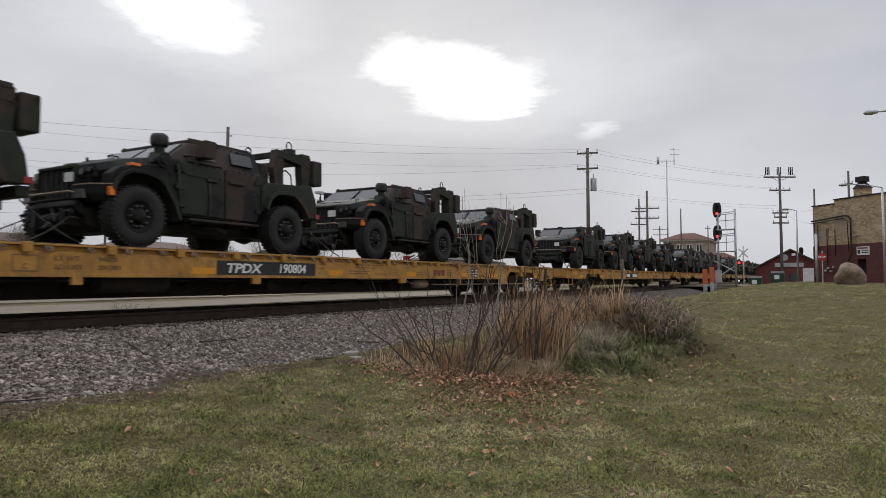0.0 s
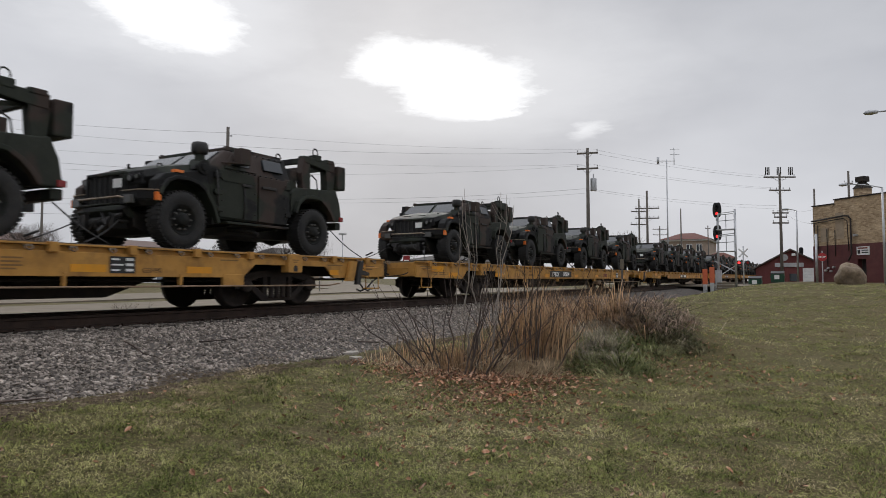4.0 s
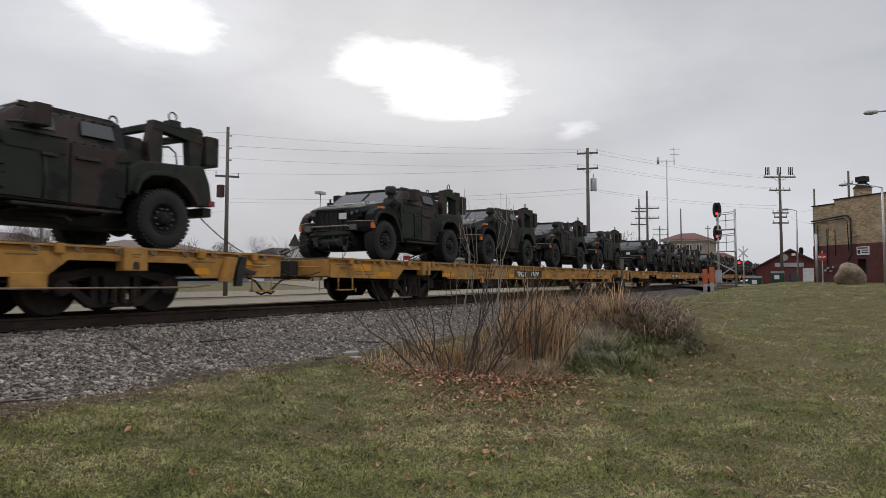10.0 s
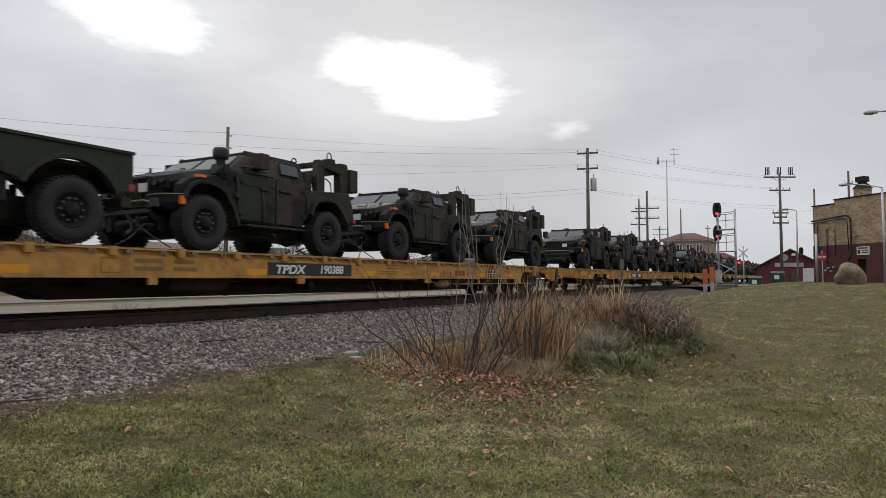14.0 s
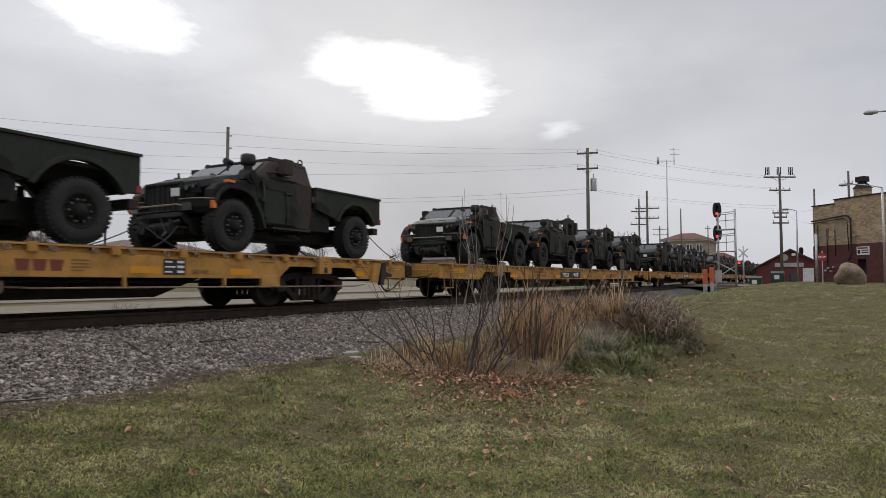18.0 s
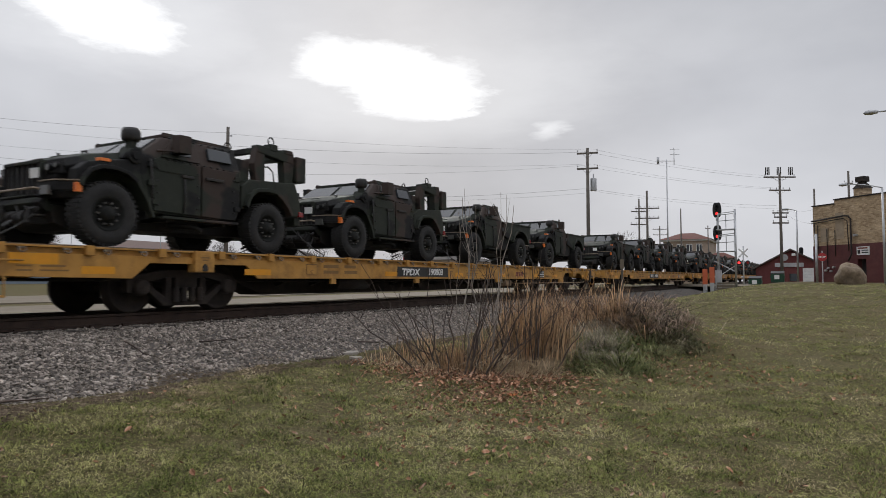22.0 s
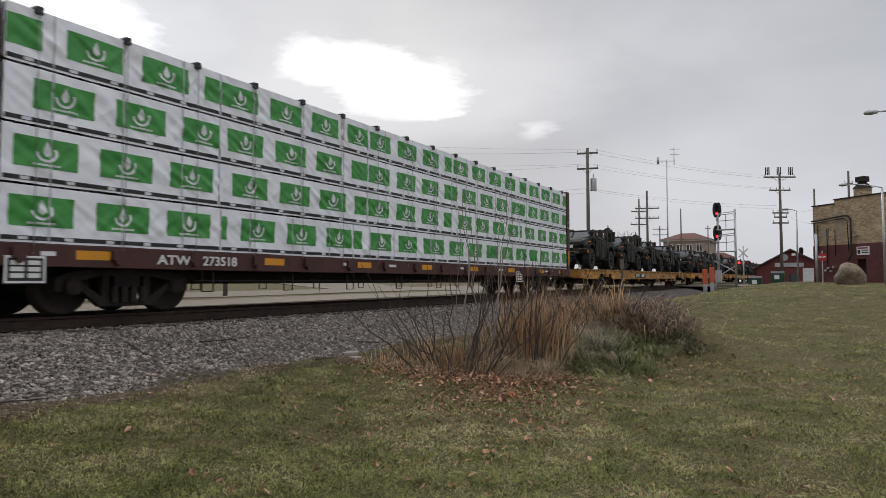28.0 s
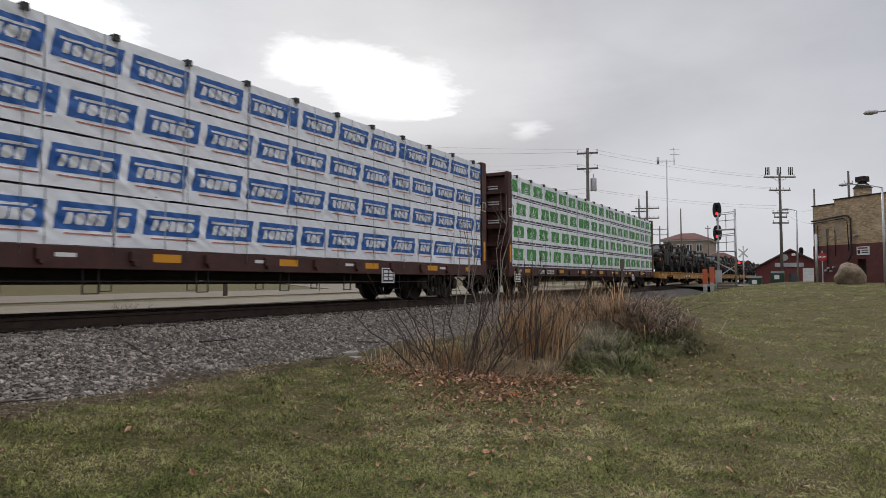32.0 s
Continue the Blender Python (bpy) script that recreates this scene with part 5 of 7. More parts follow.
def build_train():
    flat = make_flatcar()
    truck, pick = make_truck(), make_truck(True)
    used = [False, False, False]

    def take(k, proto):
        if used[k]:
            return copy_thing(proto, Matrix())
        used[k] = True
        return proto

    starts = [-86.33, -57.97, -29.85, -1.79, 26.4, 54.6, 82.8, 111.0, 139.2]
    numbers = ["190803", "190388", "190194", "190804"]
    loads = {0: [(2.32, 0), (8.42, 0), (14.6, 1), (21.2, 1)], 1: [(2.52, 1), (8.58, 0), (14.7, 0), (20.82, 0)], 2: [(2.40, 0), (8.32, 0), (14.62, 0), (20.98, 0)],
             3: [(2.5, 0), (8.5, 0), (14.92, 0), (21.2, 0)]}
    for k, m in enumerate(starts):
        load = loads.get(k, [(2.5, 0), (8.6, 0), (14.8, 0), (21.1, 0)])
        mid = m + 13.3
        first = not used[0]
        car = take(0, flat)
        ride(car, mid)
        for x, kind in load:
            v = take(2 if kind else 1, pick if kind else truck)
            ride(v, m + x, 0, 1.03, mid=mid - (m + x))
            if k > 4:
                thin_out(v, ("hinge", "armour_bolts", "grab_rod", "loose_chain", "armour_bolt_strip", "shock_absorber", "hood_eye", "turnbuckle", "step_bracket", "tow_hook",
                             "grille_bar", "worn_edge", "fog_lamp", "rack_hose", "door_handle", "lamp_recess", "brush_guard", "rack_brace", "hood_rib"))
        words.append((car, numbers[k] if k < 4 else None))
        if k > 3:
            thin_out(car, ("tie_down_ring", "cross_bearer", "stencil_bar", "grab_iron", "sill_bracket"))
    for s0, green in ((-99.22, True), (-123.73, False)):
        car = make_lumber_car("dark red centrebeam flatcar stacked with white wrapped lumber")
        ride(car, s0, half=8.85)
        words.append((car, "ATW" if green else ""))
        for row in range(4):
            # bundle ends along the wagon, and where each bundle's print starts
            if green:
                seams = [-11.03, -7.4, -3.58, -0.14, 3.6, 7.4, 11.03] if row == 0 else [-11.03, -7.45, -3.05, 1.05, 6.04, 11.03]
                phases = ((0.12, 0.47, 0.66, 1.06, 0.94, 0.66), (0.16, 0.30, 0.03, 0.38, 0.52), (0.39, 0.17, 0.04, 0.66, 0.83), (0.82, 0.02, 0.08, 0.12, 0.95))[row]
            else:
                seams = ([-11.03, -6.0, -1.3, 3.55, 7.33, 11.03], [-11.03, -7.1, -2.4, 2.4, 6.92, 11.03], [-11.03, -7.1, -2.4, 2.4, 6.90, 11.03], [-11.03, -7.1, -2.4, 2.4, 6.68, 11.03])[row]
                phases = ((0.42, 0.2, 0.5, 0.11, 0.85), (0.15, 0.3, 0.1, 0.04, 0.13), (0.2, 0.1, 0.35, 0.09, 0.12), (0.06, 0.3, 0.1, 0.40, 0.03))[row]
            for col, phase in enumerate(phases):
                length, x = seams[col + 1] - seams[col], (seams[col] + seams[col + 1]) / 2
                for side in (-1, 1):
                    p = make_pack(green, length, phase, row * 5 + col, side)
                    ride(p, s0 + x, side * 0.76, 1.0 + row * (PACK_H + 0.02), half=8.85, mid=-x)
                    p["turn"] = 0 if side < 0 else 180
        for k in range(17):
            x = -10.6 + k * 1.32
            pts = [(x, -0.1, 4.26), (x, -1.2, 4.21), (x, -1.40, 4.17), (x, -1.41, 0.85)]
            part("load_cable", Shape().tube([(a, b - 0.015, c) for a, b, c in pts], 0.006, 4), GALV, car)
            part("corner_protector", Shape().box(x - 0.05, x + 0.05, -1.42, -1.22, 4.10, 4.20), PLATEBLACK, car, "black edge protector")


words = []
build_train()
STAND = Matrix.Rotation(math.pi / 2, 4, "X")
for _car, _n in words:
    if _n is None:
        for _x, _w in ((-3.36, 0.75), (-2.0, 1.0)):
            part("lettering_bar", Shape().box(_x, _x + _w, -1.428, -1.425, 0.66, 0.82), PLATEWHITE, _car, "white unreadable lettering")
    elif _n.startswith("1"):
        letters("lettering", "TPDX", 0.235, PLATEWHITE, _car, Matrix.Translation((-3.25, -1.427, 0.655)) @ STAND, "white reporting mark", stretch=1.38, bold=0.026, slant=0.18)
        letters("lettering", _n, 0.235, PLATEWHITE, _car, Matrix.Translation((-1.95, -1.427, 0.665)) @ STAND, "white wagon number", stretch=1.12, slant=0.1)
        _f = part("mark_frame", Shape().box(-6.80, -6.46, -1.424, -1.42, 0.63, 0.86), FADED, _car, "painted square frame")
        part("mark_ground", Shape().box(-6.782, -6.478, -1.427, -1.424, 0.648, 0.842), YELLOW, _f)
        letters("stencil", "C", 0.1, FADED, _f, Matrix.Translation((-6.67, -1.429, 0.67)) @ STAND, "dark stencilled letter")
        if _n == "190804":
            for _t, _x, _z in (("LT WT", -6.25, 0.79), ("94600", -5.62, 0.79), ("LD LMT", -6.25, 0.67), ("201200", -5.62, 0.67)):
                letters("stencil", _t, 0.095, FADED, _car, Matrix.Translation((_x, -1.424, _z)) @ STAND, "dark stencilled weight line", stretch=1.25)
        else:
            for _x, _z, _w in ((-6.25, 0.79, 0.5), (-6.25, 0.67, 0.5), (-5.55, 0.79, 0.42), (-5.55, 0.67, 0.46)):
                part("stencil_bar", Shape().box(_x, _x + _w, -1.423, -1.42, _z, _z + 0.065), FADED, _car, "small unreadable faded stencil line")
        letters("stencil", "GSH90", 0.11, FADED, _car, Matrix.Translation((6.76, -1.424, 0.625)) @ STAND, "dark stencilled class mark", stretch=1.1)
    elif _n == "ATW":
        letters("lettering", "ATW", 0.21, PLATEWHITE, _car, Matrix.Translation((-8.70, -1.425, 0.765)) @ STAND, "white reporting mark", stretch=1.3)
        letters("lettering", "273518", 0.215, PLATEWHITE, _car, Matrix.Translation((-7.82, -1.425, 0.765)) @ STAND, "white wagon number", stretch=1.18)
# ---- cloud layer: bright thin places in the overcast, drifting slowly ----
DRIFT = Vector((-math.sin(YAW), math.cos(YAW), 0)) * 4.15
DRIFTING = []
CLOUD_H = 300.0


def build_clouds():
    fwd, right = Vector((math.cos(YAW), math.sin(YAW), 0)), Vector((math.sin(YAW), -math.cos(YAW), 0))
    m = bpy.data.materials.new("thin_bright_cloud")
    m.use_nodes = True
    n, l = m.node_tree.nodes, m.node_tree.links
    n.clear()
    out, mix, clear, glow = n.new("ShaderNodeOutputMaterial"), n.new("ShaderNodeMixShader"), n.new("ShaderNodeBsdfTransparent"), n.new("ShaderNodeEmission")
    glow.inputs["Color"].default_value, glow.inputs["Strength"].default_value = (0.985, 0.99, 1.0, 1), 1.35
    co = n.new("ShaderNodeTexCoord")
    warp = n.new("ShaderNodeTexNoise")
    warp.inputs["Scale"].default_value, warp.inputs["Detail"].default_value, warp.inputs["Roughness"].default_value = 0.011, 9, 0.66
    l.new(co.outputs["Object"], warp.inputs["Vector"])
    sub = n.new("ShaderNodeVectorMath")
    sub.operation = "SUBTRACT"
    sub.inputs[1].default_value = (0.5, 0.5, 0.5)
    l.new(warp.outputs["Color"], sub.inputs[0])
    scl = n.new("ShaderNodeVectorMath")
    scl.operation = "SCALE"
    scl.inputs["Scale"].default_value = 115
    l.new(sub.outputs[0], scl.inputs[0])
    addv = n.new("ShaderNodeVectorMath")
    l.new(co.outputs["Object"], addv.inputs[0])
    l.new(scl.outputs[0], addv.inputs[1])
    total = None
    # forward, right, half lengths, softness, peak
    for fw, rt, hf, hr, lo, hi, peak in ((900, -74, 90, 86, 1.75, 0.5, 1.0), (1030, -16, 150, 92, 1.75, 0.5, 1.0), (1115, 26, 80, 52, 1.8, 0.4, 1.0), (740, -360, 95, 62, 1.8, 0.4, 1.0), (1275, 238, 80, 32, 1.8, 0.0, 0.42), (1050, -20, 430, 330, 1.4, 0.3, 0.30),
                                         (770, -340, 190, 190, 1.4, 0.3, 0.26), (760, 330, 160, 240, 1.3, 0.2, 0.10)):
        mp = n.new("ShaderNodeMapping")
        mp.vector_type = "TEXTURE"
        c = fwd * fw + right * rt
        mp.inputs["Location"].default_value = (EYE.x + c.x, EYE.y + c.y, 0)
        mp.inputs["Rotation"].default_value = (0, 0, YAW)
        mp.inputs["Scale"].default_value = (hf, hr, 1e6)
        l.new(addv.outputs[0], mp.inputs["Vector"])
        ln = n.new("ShaderNodeVectorMath")
        ln.operation = "LENGTH"
        l.new(mp.outputs[0], ln.inputs[0])
        mr = n.new("ShaderNodeMapRange")
        mr.interpolation_type = "SMOOTHSTEP"
        mr.inputs["From Min"].default_value, mr.inputs["From Max"].default_value, mr.inputs["To Max"].default_value = lo, hi, peak
        l.new(ln.outputs["Value"], mr.inputs["Value"])
        if total is None:
            total = mr.outputs[0]
        else:
            mx = n.new("ShaderNodeMath")
            mx.operation = "MAXIMUM"
            l.new(total, mx.inputs[0])
            l.new(mr.outputs[0], mx.inputs[1])
            total = mx.outputs[0]
    l.new(total, mix.inputs["Fac"])
    l.new(clear.outputs[0], mix.inputs[1])
    l.new(glow.outputs[0], mix.inputs[2])
    l.new(mix.outputs[0], out.inputs["Surface"])
    v = [(x, y, CLOUD_H) for x in (-200, 3200) for y in (-1600, 2600)]
    ob = solo("cloud_backdrop", mesh_of("cloud_backdrop", v, [(0, 1, 3, 2)], m), None, "bright thin places in a grey overcast sky", kind="structure")
    DRIFTING.append(ob)


build_clouds()
# ---- poles, wires, signals ----
def base_z(x, y):
    return ground_z(max(-30, min(x, 150)), max(-40, min(y, 140))) - 0.05


def pole_thing(x, y, top, label, r=0.16, arms=(), name="utility_pole", category="utility pole", angle=0.6, lean=0.0):
    z = base_z(x, y)
    p = thing(name, label, category, "utility poles" if name == "utility_pole" else "", at=Matrix.Translation((x, y, z)))
    part("pole", Shape().cyl((0, 0, 0), (lean, 0, top - z), r * 0.88, r * 0.58, 12), POLEWOOD if name == "utility_pole" else GALV, p)
    for h, w, pins in arms:
        h -= z
        d = Vector((math.cos(angle), math.sin(angle), 0)) * w / 2
        a = part("crossarm", Shape().beam(Vector((lean, 0, h)) - d, Vector((lean, 0, h)) + d, 0.10, 0.13), POLEWOOD, p, "timber crossarm", 0.01)
        for k in range(pins):
            q = Vector((lean, 0, h)) - d * 0.92 + d * 1.84 * k / max(1, pins - 1)
            part("insulator", Shape().cyl(q + Vector((0, 0, 0.06)), q + Vector((0, 0, 0.16)), 0.02, seg=6).lathe([(0.16, 0.03), (0.19, 0.06), (0.22, 0.035), (0.25, 0.055), (0.29, 0.0)], 8, "z", q), GALV, a, "grey insulator")
        if w > 1.5:
            part("arm_brace", Shape().beam(Vector((lean, 0, h - 0.45)), Vector((lean, 0, h)) + d * 0.5, 0.03).beam(Vector((lean, 0, h - 0.45)), Vector((lean, 0, h)) - d * 0.5, 0.03), GALV, p)
    return p


ACROSS = YAW - math.pi / 2
left_pole = pole_thing(30.35, 22.75, 10.69, "tall weathered timber utility pole beyond the track", 0.17, [(7.45, 1.5, 3)], angle=ACROSS + 0.4)
part("equipment_box", Shape().box(-0.42, -0.10, 0.1, 0.5, 6.5, 7.3), RUSTY, left_pole, "weathered red equipment box", 0.02)
for _h in (8.7, 9.5, 10.3):
    part("insulator", Shape().cyl((0, 0, _h + 0.25), (0.18, -0.2, _h + 0.25), 0.05, seg=8), GALV, left_pole)
right_pole = pole_thing(49.72, 4.76, 10.95, "timber utility pole with two crossarms and a transformer", 0.19, [(10.55, 1.6, 3), (9.35, 1.6, 3)], angle=ACROSS - 0.3, lean=-0.05)
part("transformer", Shape().cyl((0.32, -0.34, 7.9), (0.32, -0.34, 8.85), 0.24, seg=16).cyl((0.32, -0.34, 8.85), (0.32, -0.34, 9.2), 0.05, seg=8), GALV, right_pole, "grey pole-mounted transformer", 0.02)
pole_thing(78.18, 6.51, 11.24, "timber pole with two long crossarms", 0.19, [(9.2, 2.7, 6), (8.05, 2.7, 6)], angle=ACROSS - 0.15)
pole_thing(87.73, 9.62, 11.58, "thin timber pole with two crossarms", 0.17, [(9.9, 2.0, 4), (8.2, 2.2, 4)], angle=ACROSS)
pole_thing(147.1, 18.87, 12.9, "distant timber pole with two crossarms", 0.2, [(12.2, 3.0, 4), (11.0, 3.0, 4)], angle=ACROSS)
pole_thing(120.0, 9.9, 13.5, "slim distant timber pole", 0.17)
pole_thing(140.0, 8.2, 12.0, "slim distant timber pole", 0.16, [(11.4, 1.0, 2)], angle=ACROSS)
pole_thing(74.95, -13.33, 11.4, "timber pole rising behind the brick building", 0.16, [(10.2, 0.8, 2)], angle=ACROSS)
pole_thing(70.3, -10.4, 9.3, "slim timber pole beside the red shed", 0.13)
busy = pole_thing(69.94, -7.59, 10.9, "timber pole with several crossarms and large insulators", 0.17, [(10.55, 3.0, 2), (9.3, 2.0, 4), (7.15, 1.5, 4), (6.75, 1.2, 3), (6.2, 1.5, 3)], angle=ACROSS, lean=-0.1)
for _k in range(3):
    _q = Vector((math.cos(ACROSS), math.sin(ACROSS), 0)) * (-1.15 + 1.1 * _k)
    _z = 10.75 - base_z(69.94, -7.59)
    for _j in (-0.16, 0.0, 0.16):
        _o = Vector((math.cos(ACROSS), math.sin(ACROSS), 0)) * _j
        part("bushing", Shape().cyl(_q + _o + Vector((-0.1, 0, _z)), _q + _o + Vector((-0.1, 0, _z + 0.75)), 0.05, seg=8), BLACK, busy, "dark switch insulator")
mast = pole_thing(78.62, 4.33, 14.74, "slim radio mast with small antennas", 0.11, name="radio_mast", category="antenna mast")
_z = 14.74 - base_z(78.62, 4.33)
part("antenna_arm", Shape().beam((-0.5, 0.85, _z - 0.15), (0.5, -0.85, _z - 0.15), 0.06), GALV, mast)
part("antenna", Shape().cyl((-0.5, 0.85, _z - 0.5), (-0.5, 0.85, _z + 0.3), 0.14, seg=10), GALV, mast)
part("antenna", Shape().cyl((0.45, -0.75, _z - 0.6), (0.45, -0.75, _z + 1.4), 0.04, seg=6).beam((0.2, -0.4, _z + 1.2), (0.8, -1.3, _z + 1.25), 0.04).beam((0.2, -0.4, _z + 0.6), (0.8, -1.3, _z + 0.65), 0.04), GALV, mast)
for _x, _y, _t, _r in ((42.9, 66.0, 9.96, 0.2), (50.5, 65.8, 10.7, 0.2), (17.3, 66.0, 8.4, 0.2)):
    pole_thing(_x, _y, _t, "dark timber net pole beyond the road", _r)
for _x, _y, _t in ((58.6, 66.0, 10.94), (45.99, 28.08, 8.6), (57.06, 83.58, 10.3), (67.0, 42.0, 6.8)):
    _p = pole_thing(_x, _y, _t, "grey street lamp post with a flat head", 0.08, name="street_lamp", category="street lamp")
    part("lamp_head", Shape().box(-0.5, 0.5, -0.25, 0.25, _t - base_z(_x, _y) - 0.12, _t - base_z(_x, _y) + 0.12), GALV, _p, "", 0.03)

WIRE_ENDS = [
    ((30.35, 22.76, 10.32), (20.76, 35.02, 10.91)), ((30.36, 22.75, 9.46), (20.78, 35.02, 10.38)), ((30.37, 22.74, 8.69), (20.81, 35.0, 9.19)),
    ((30.38, 22.73, 7.8), (20.83, 34.99, 8.46)), ((30.38, 22.73, 7.61), (20.84, 34.99, 8.0)), ((30.35, 22.76, 10.24), (49.65, 5.01, 10.89)),
    ((30.36, 22.75, 9.46), (49.79, 4.52, 10.65)), ((30.37, 22.74, 8.65), (49.59, 5.18, 9.71)), ((30.38, 22.73, 7.65), (49.79, 4.53, 9.64)),
    ((30.58, 22.55, 6.0), (49.69, 4.88, 7.81)), ((30.46, 22.67, 5.77), (49.68, 4.88, 7.46))]
WIRE_ENDS += [
    ((49.84, 4.36, 10.86), (69.91, -6.91, 10.7)), ((49.65, 5.01, 10.72), (69.96, -8.14, 10.29)), ((49.84, 4.37, 9.68), (69.92, -7.17, 9.55)),
    ((49.62, 5.1, 9.58), (69.95, -7.93, 9.34)), ((49.74, 4.72, 7.81), (69.93, -7.32, 7.87)), ((49.74, 4.72, 7.67), (69.95, -7.79, 7.53)),
    ((69.95, -7.79, 7.42), (51.6, -10.6, 5.62)), ((69.96, -8.06, 6.98), (51.6, -10.6, 4.54)), ((18.39, 29.51, 5.26), (29.15, 25.12, 6.08)),
    ((18.4, 29.51, 4.95), (29.16, 25.12, 5.78)), ((18.42, 29.5, 4.4), (30.35, 22.8, 5.15))]
for _k, (_a, _b) in enumerate(WIRE_ENDS):
    _a, _b = Vector(_a), Vector(_b)
    _sag = 0.012 * (_b - _a).length
    _pts = [_a.lerp(_b, i / 10) - Vector((0, 0, _sag * 4 * (i / 10) * (1 - i / 10))) for i in range(11)]
    solo("overhead_wire", Shape().tube(_pts, 0.0055 if _k % 3 else 0.0075, 4), WIRE, "thin dark overhead wire between utility poles", "overhead wire", "overhead wires")


RED_GLOW = glow_material("red_signal_light", (1.0, 0.03, 0.03), 2.2)
SIGNALBLACK = material("signal_black", [(0.008, 0.008, 0.008), (0.015, 0.015, 0.015)], 8, 0.5)


def signal_head(parent, x, y, z, w=0.29, h=0.52, shows=True):
    """An oval backing plate with a hooded red lamp low on it, facing -x."""
    n = 24
    ring = [(w * math.cos(2 * math.pi * i / n), max(-h, min(h, 1.25 * h * math.sin(2 * math.pi * i / n)))) for i in range(n)]
    s = Shape().loft([(x, y + a, z + b) for a, b in ring], [(x + 0.05, y + a, z + b) for a, b in ring])
    plate = part("signal_head", s, SIGNALBLACK, parent, "black oval signal head")
    for dz, lit in ((0.26, 0), (0.0, 0), (-0.26, shows)):
        part("hood", Shape().cyl((x - 0.22, y, z + dz), (x, y, z + dz), 0.105, seg=14, caps=False), SIGNALBLACK, plate)
        part("lens", Shape().cyl((x - 0.03, y, z + dz), (x - 0.01, y, z + dz), 0.10, seg=14), RED_GLOW if lit else PLATEBLACK, plate, "glowing red lens" if lit else "")
    return plate


def build_signals():
    x, y = 49.64, -4.48
    z = base_z(x, y)
    s = thing("railway_signal", "silver railway signal mast with two black heads showing red", "railway signal", at=(x, y, z))
    part("mast", Shape().cyl((0, 0, 0), (0, 0, 5.6 - z), 0.085, seg=12), GALV, s)
    part("base_cabinet", Shape().box(-0.2, 0.2, -0.2, 0.2, 0, 1.65), GALV, s, "grey equipment cabinet", 0.02)
    for h in (5.62, 4.02):
        signal_head(s, -0.18, 0.0, h - z)
        part("bracket", Shape().cyl((-0.1, 0, h - z - 0.75), (-0.1, 0, h - z - 0.5), 0.09, seg=10), GALV, s)
    part("mast_ladder", Shape().beam((0.2, 0.0, 1.2), (0.5, -1.1, 2.0), 0.06), GALV, s)
    x, y = 46.8, -5.88
    z = base_z(x, y)
    t = thing("signal_platform", "galvanised ladder mast with two railed platforms", "signal platform", at=(x, y, z))
    part("mast", Shape().cyl((0, 0, 0), (0, 0, 5.35 - z), 0.07, seg=10), GALV, t)
    for h in (4.05, 2.62):
        h -= z
        part("platform", Shape().box(-0.4, 0.4, 0.0, 1.1, h - 0.05, h), GALV, t, "grated platform")
        for a, b in (((0, 1.05, h), (0, 1.05, h + 1.05)), ((0, 0.55, h), (0, 0.55, h + 1.0)), ((0, 1.05, h + 1.05), (0, 0, h + 1.15)), ((0, 1.05, h + 0.55), (0, 0, h + 0.6)), ((0.38, 1.05, h), (0.38, 1.05, h + 1.05)), ((0.38, 1.05, h + 1.0), (0.38, 0, h + 1.05))):
            part("rail_bar", Shape().beam(a, b, 0.045), GALV, t)
    part("strut", Shape().beam((0, 0.05, 1.2), (0, 1.3, 1.9), 0.06), GALV, t)
    for k in range(2):
        yy = -4.15 - 0.5 * k
        z = base_z(45.6, yy)
        m = thing("marker_post", "grey post with an upright orange panel by the track", "marker post", "orange markers", at=(45.6 - 0.6 * k, yy, z))
        part("post", Shape().box(-0.06, 0.06, -0.12, 0.12, 0, 0.75), GALV, m, "", 0.01)
        part("orange_panel", Shape().box(-0.03, 0.03, -0.15, 0.15, 0.75, 1.75), material("faded_orange", [(0.5, 0.10, 0.04), (0.6, 0.15, 0.06)], 5, 0.6), m, "faded orange panel", 0.01)
    x, y = 61.76, -5.01
    z = base_z(x, y)
    c = thing("crossing_signal", "railway crossing mast with white crossbuck and red flashers", "crossing signal", at=(x, y, z))
    part("mast", Shape().cyl((0, 0, 0), (0, 0, 3.7 - z), 0.06, seg=10), GALV, c)
    part("base", Shape().cyl((0, 0, 0), (0, 0, 0.45), 0.22, 0.12, 12), GALV, c)
    for a in (-1, 1):
        part("crossbuck_blade", Shape().beam((-0.08 - 0.01 * a, -0.36, 3.1 - z - 0.36 * a), (-0.08 - 0.01 * a, 0.36, 3.1 - z + 0.36 * a), 0.02, 0.12), WHITEPAINT, c)
    for yy in (-0.34, 0.34):
        part("flasher_hood", Shape().cyl((-0.05, yy, 2.27 - z), (0.02, yy, 2.27 - z), 0.2, seg=18), SIGNALBLACK, c, "black flasher target")
        part("flasher_lens", Shape().cyl((-0.10, yy, 2.27 - z), (-0.055, yy, 2.27 - z), 0.11, seg=14), RED_GLOW if yy > 0 else REDLENS, c, "red flasher lens")
    part("flasher_arm", Shape().beam((0, -0.4, 2.27 - z), (0, 0.4, 2.27 - z), 0.06), GALV, c)
    x, y = 104.0, -8.6
    z = base_z(x, y)
    d = thing("railway_signal", "distant signal mast with a dark head", "railway signal", at=(x, y, z))
    part("mast", Shape().cyl((0, 0, 0), (0, 0, 4.6), 0.08, seg=8).box(-0.1, 0.1, -0.1, 1.2, 2.6, 2.7).box(-0.05, 0.05, 1.1, 1.2, 2.6, 3.5), GALV, d)
    signal_head(d, -0.2, 0.0, 4.4, shows=False)
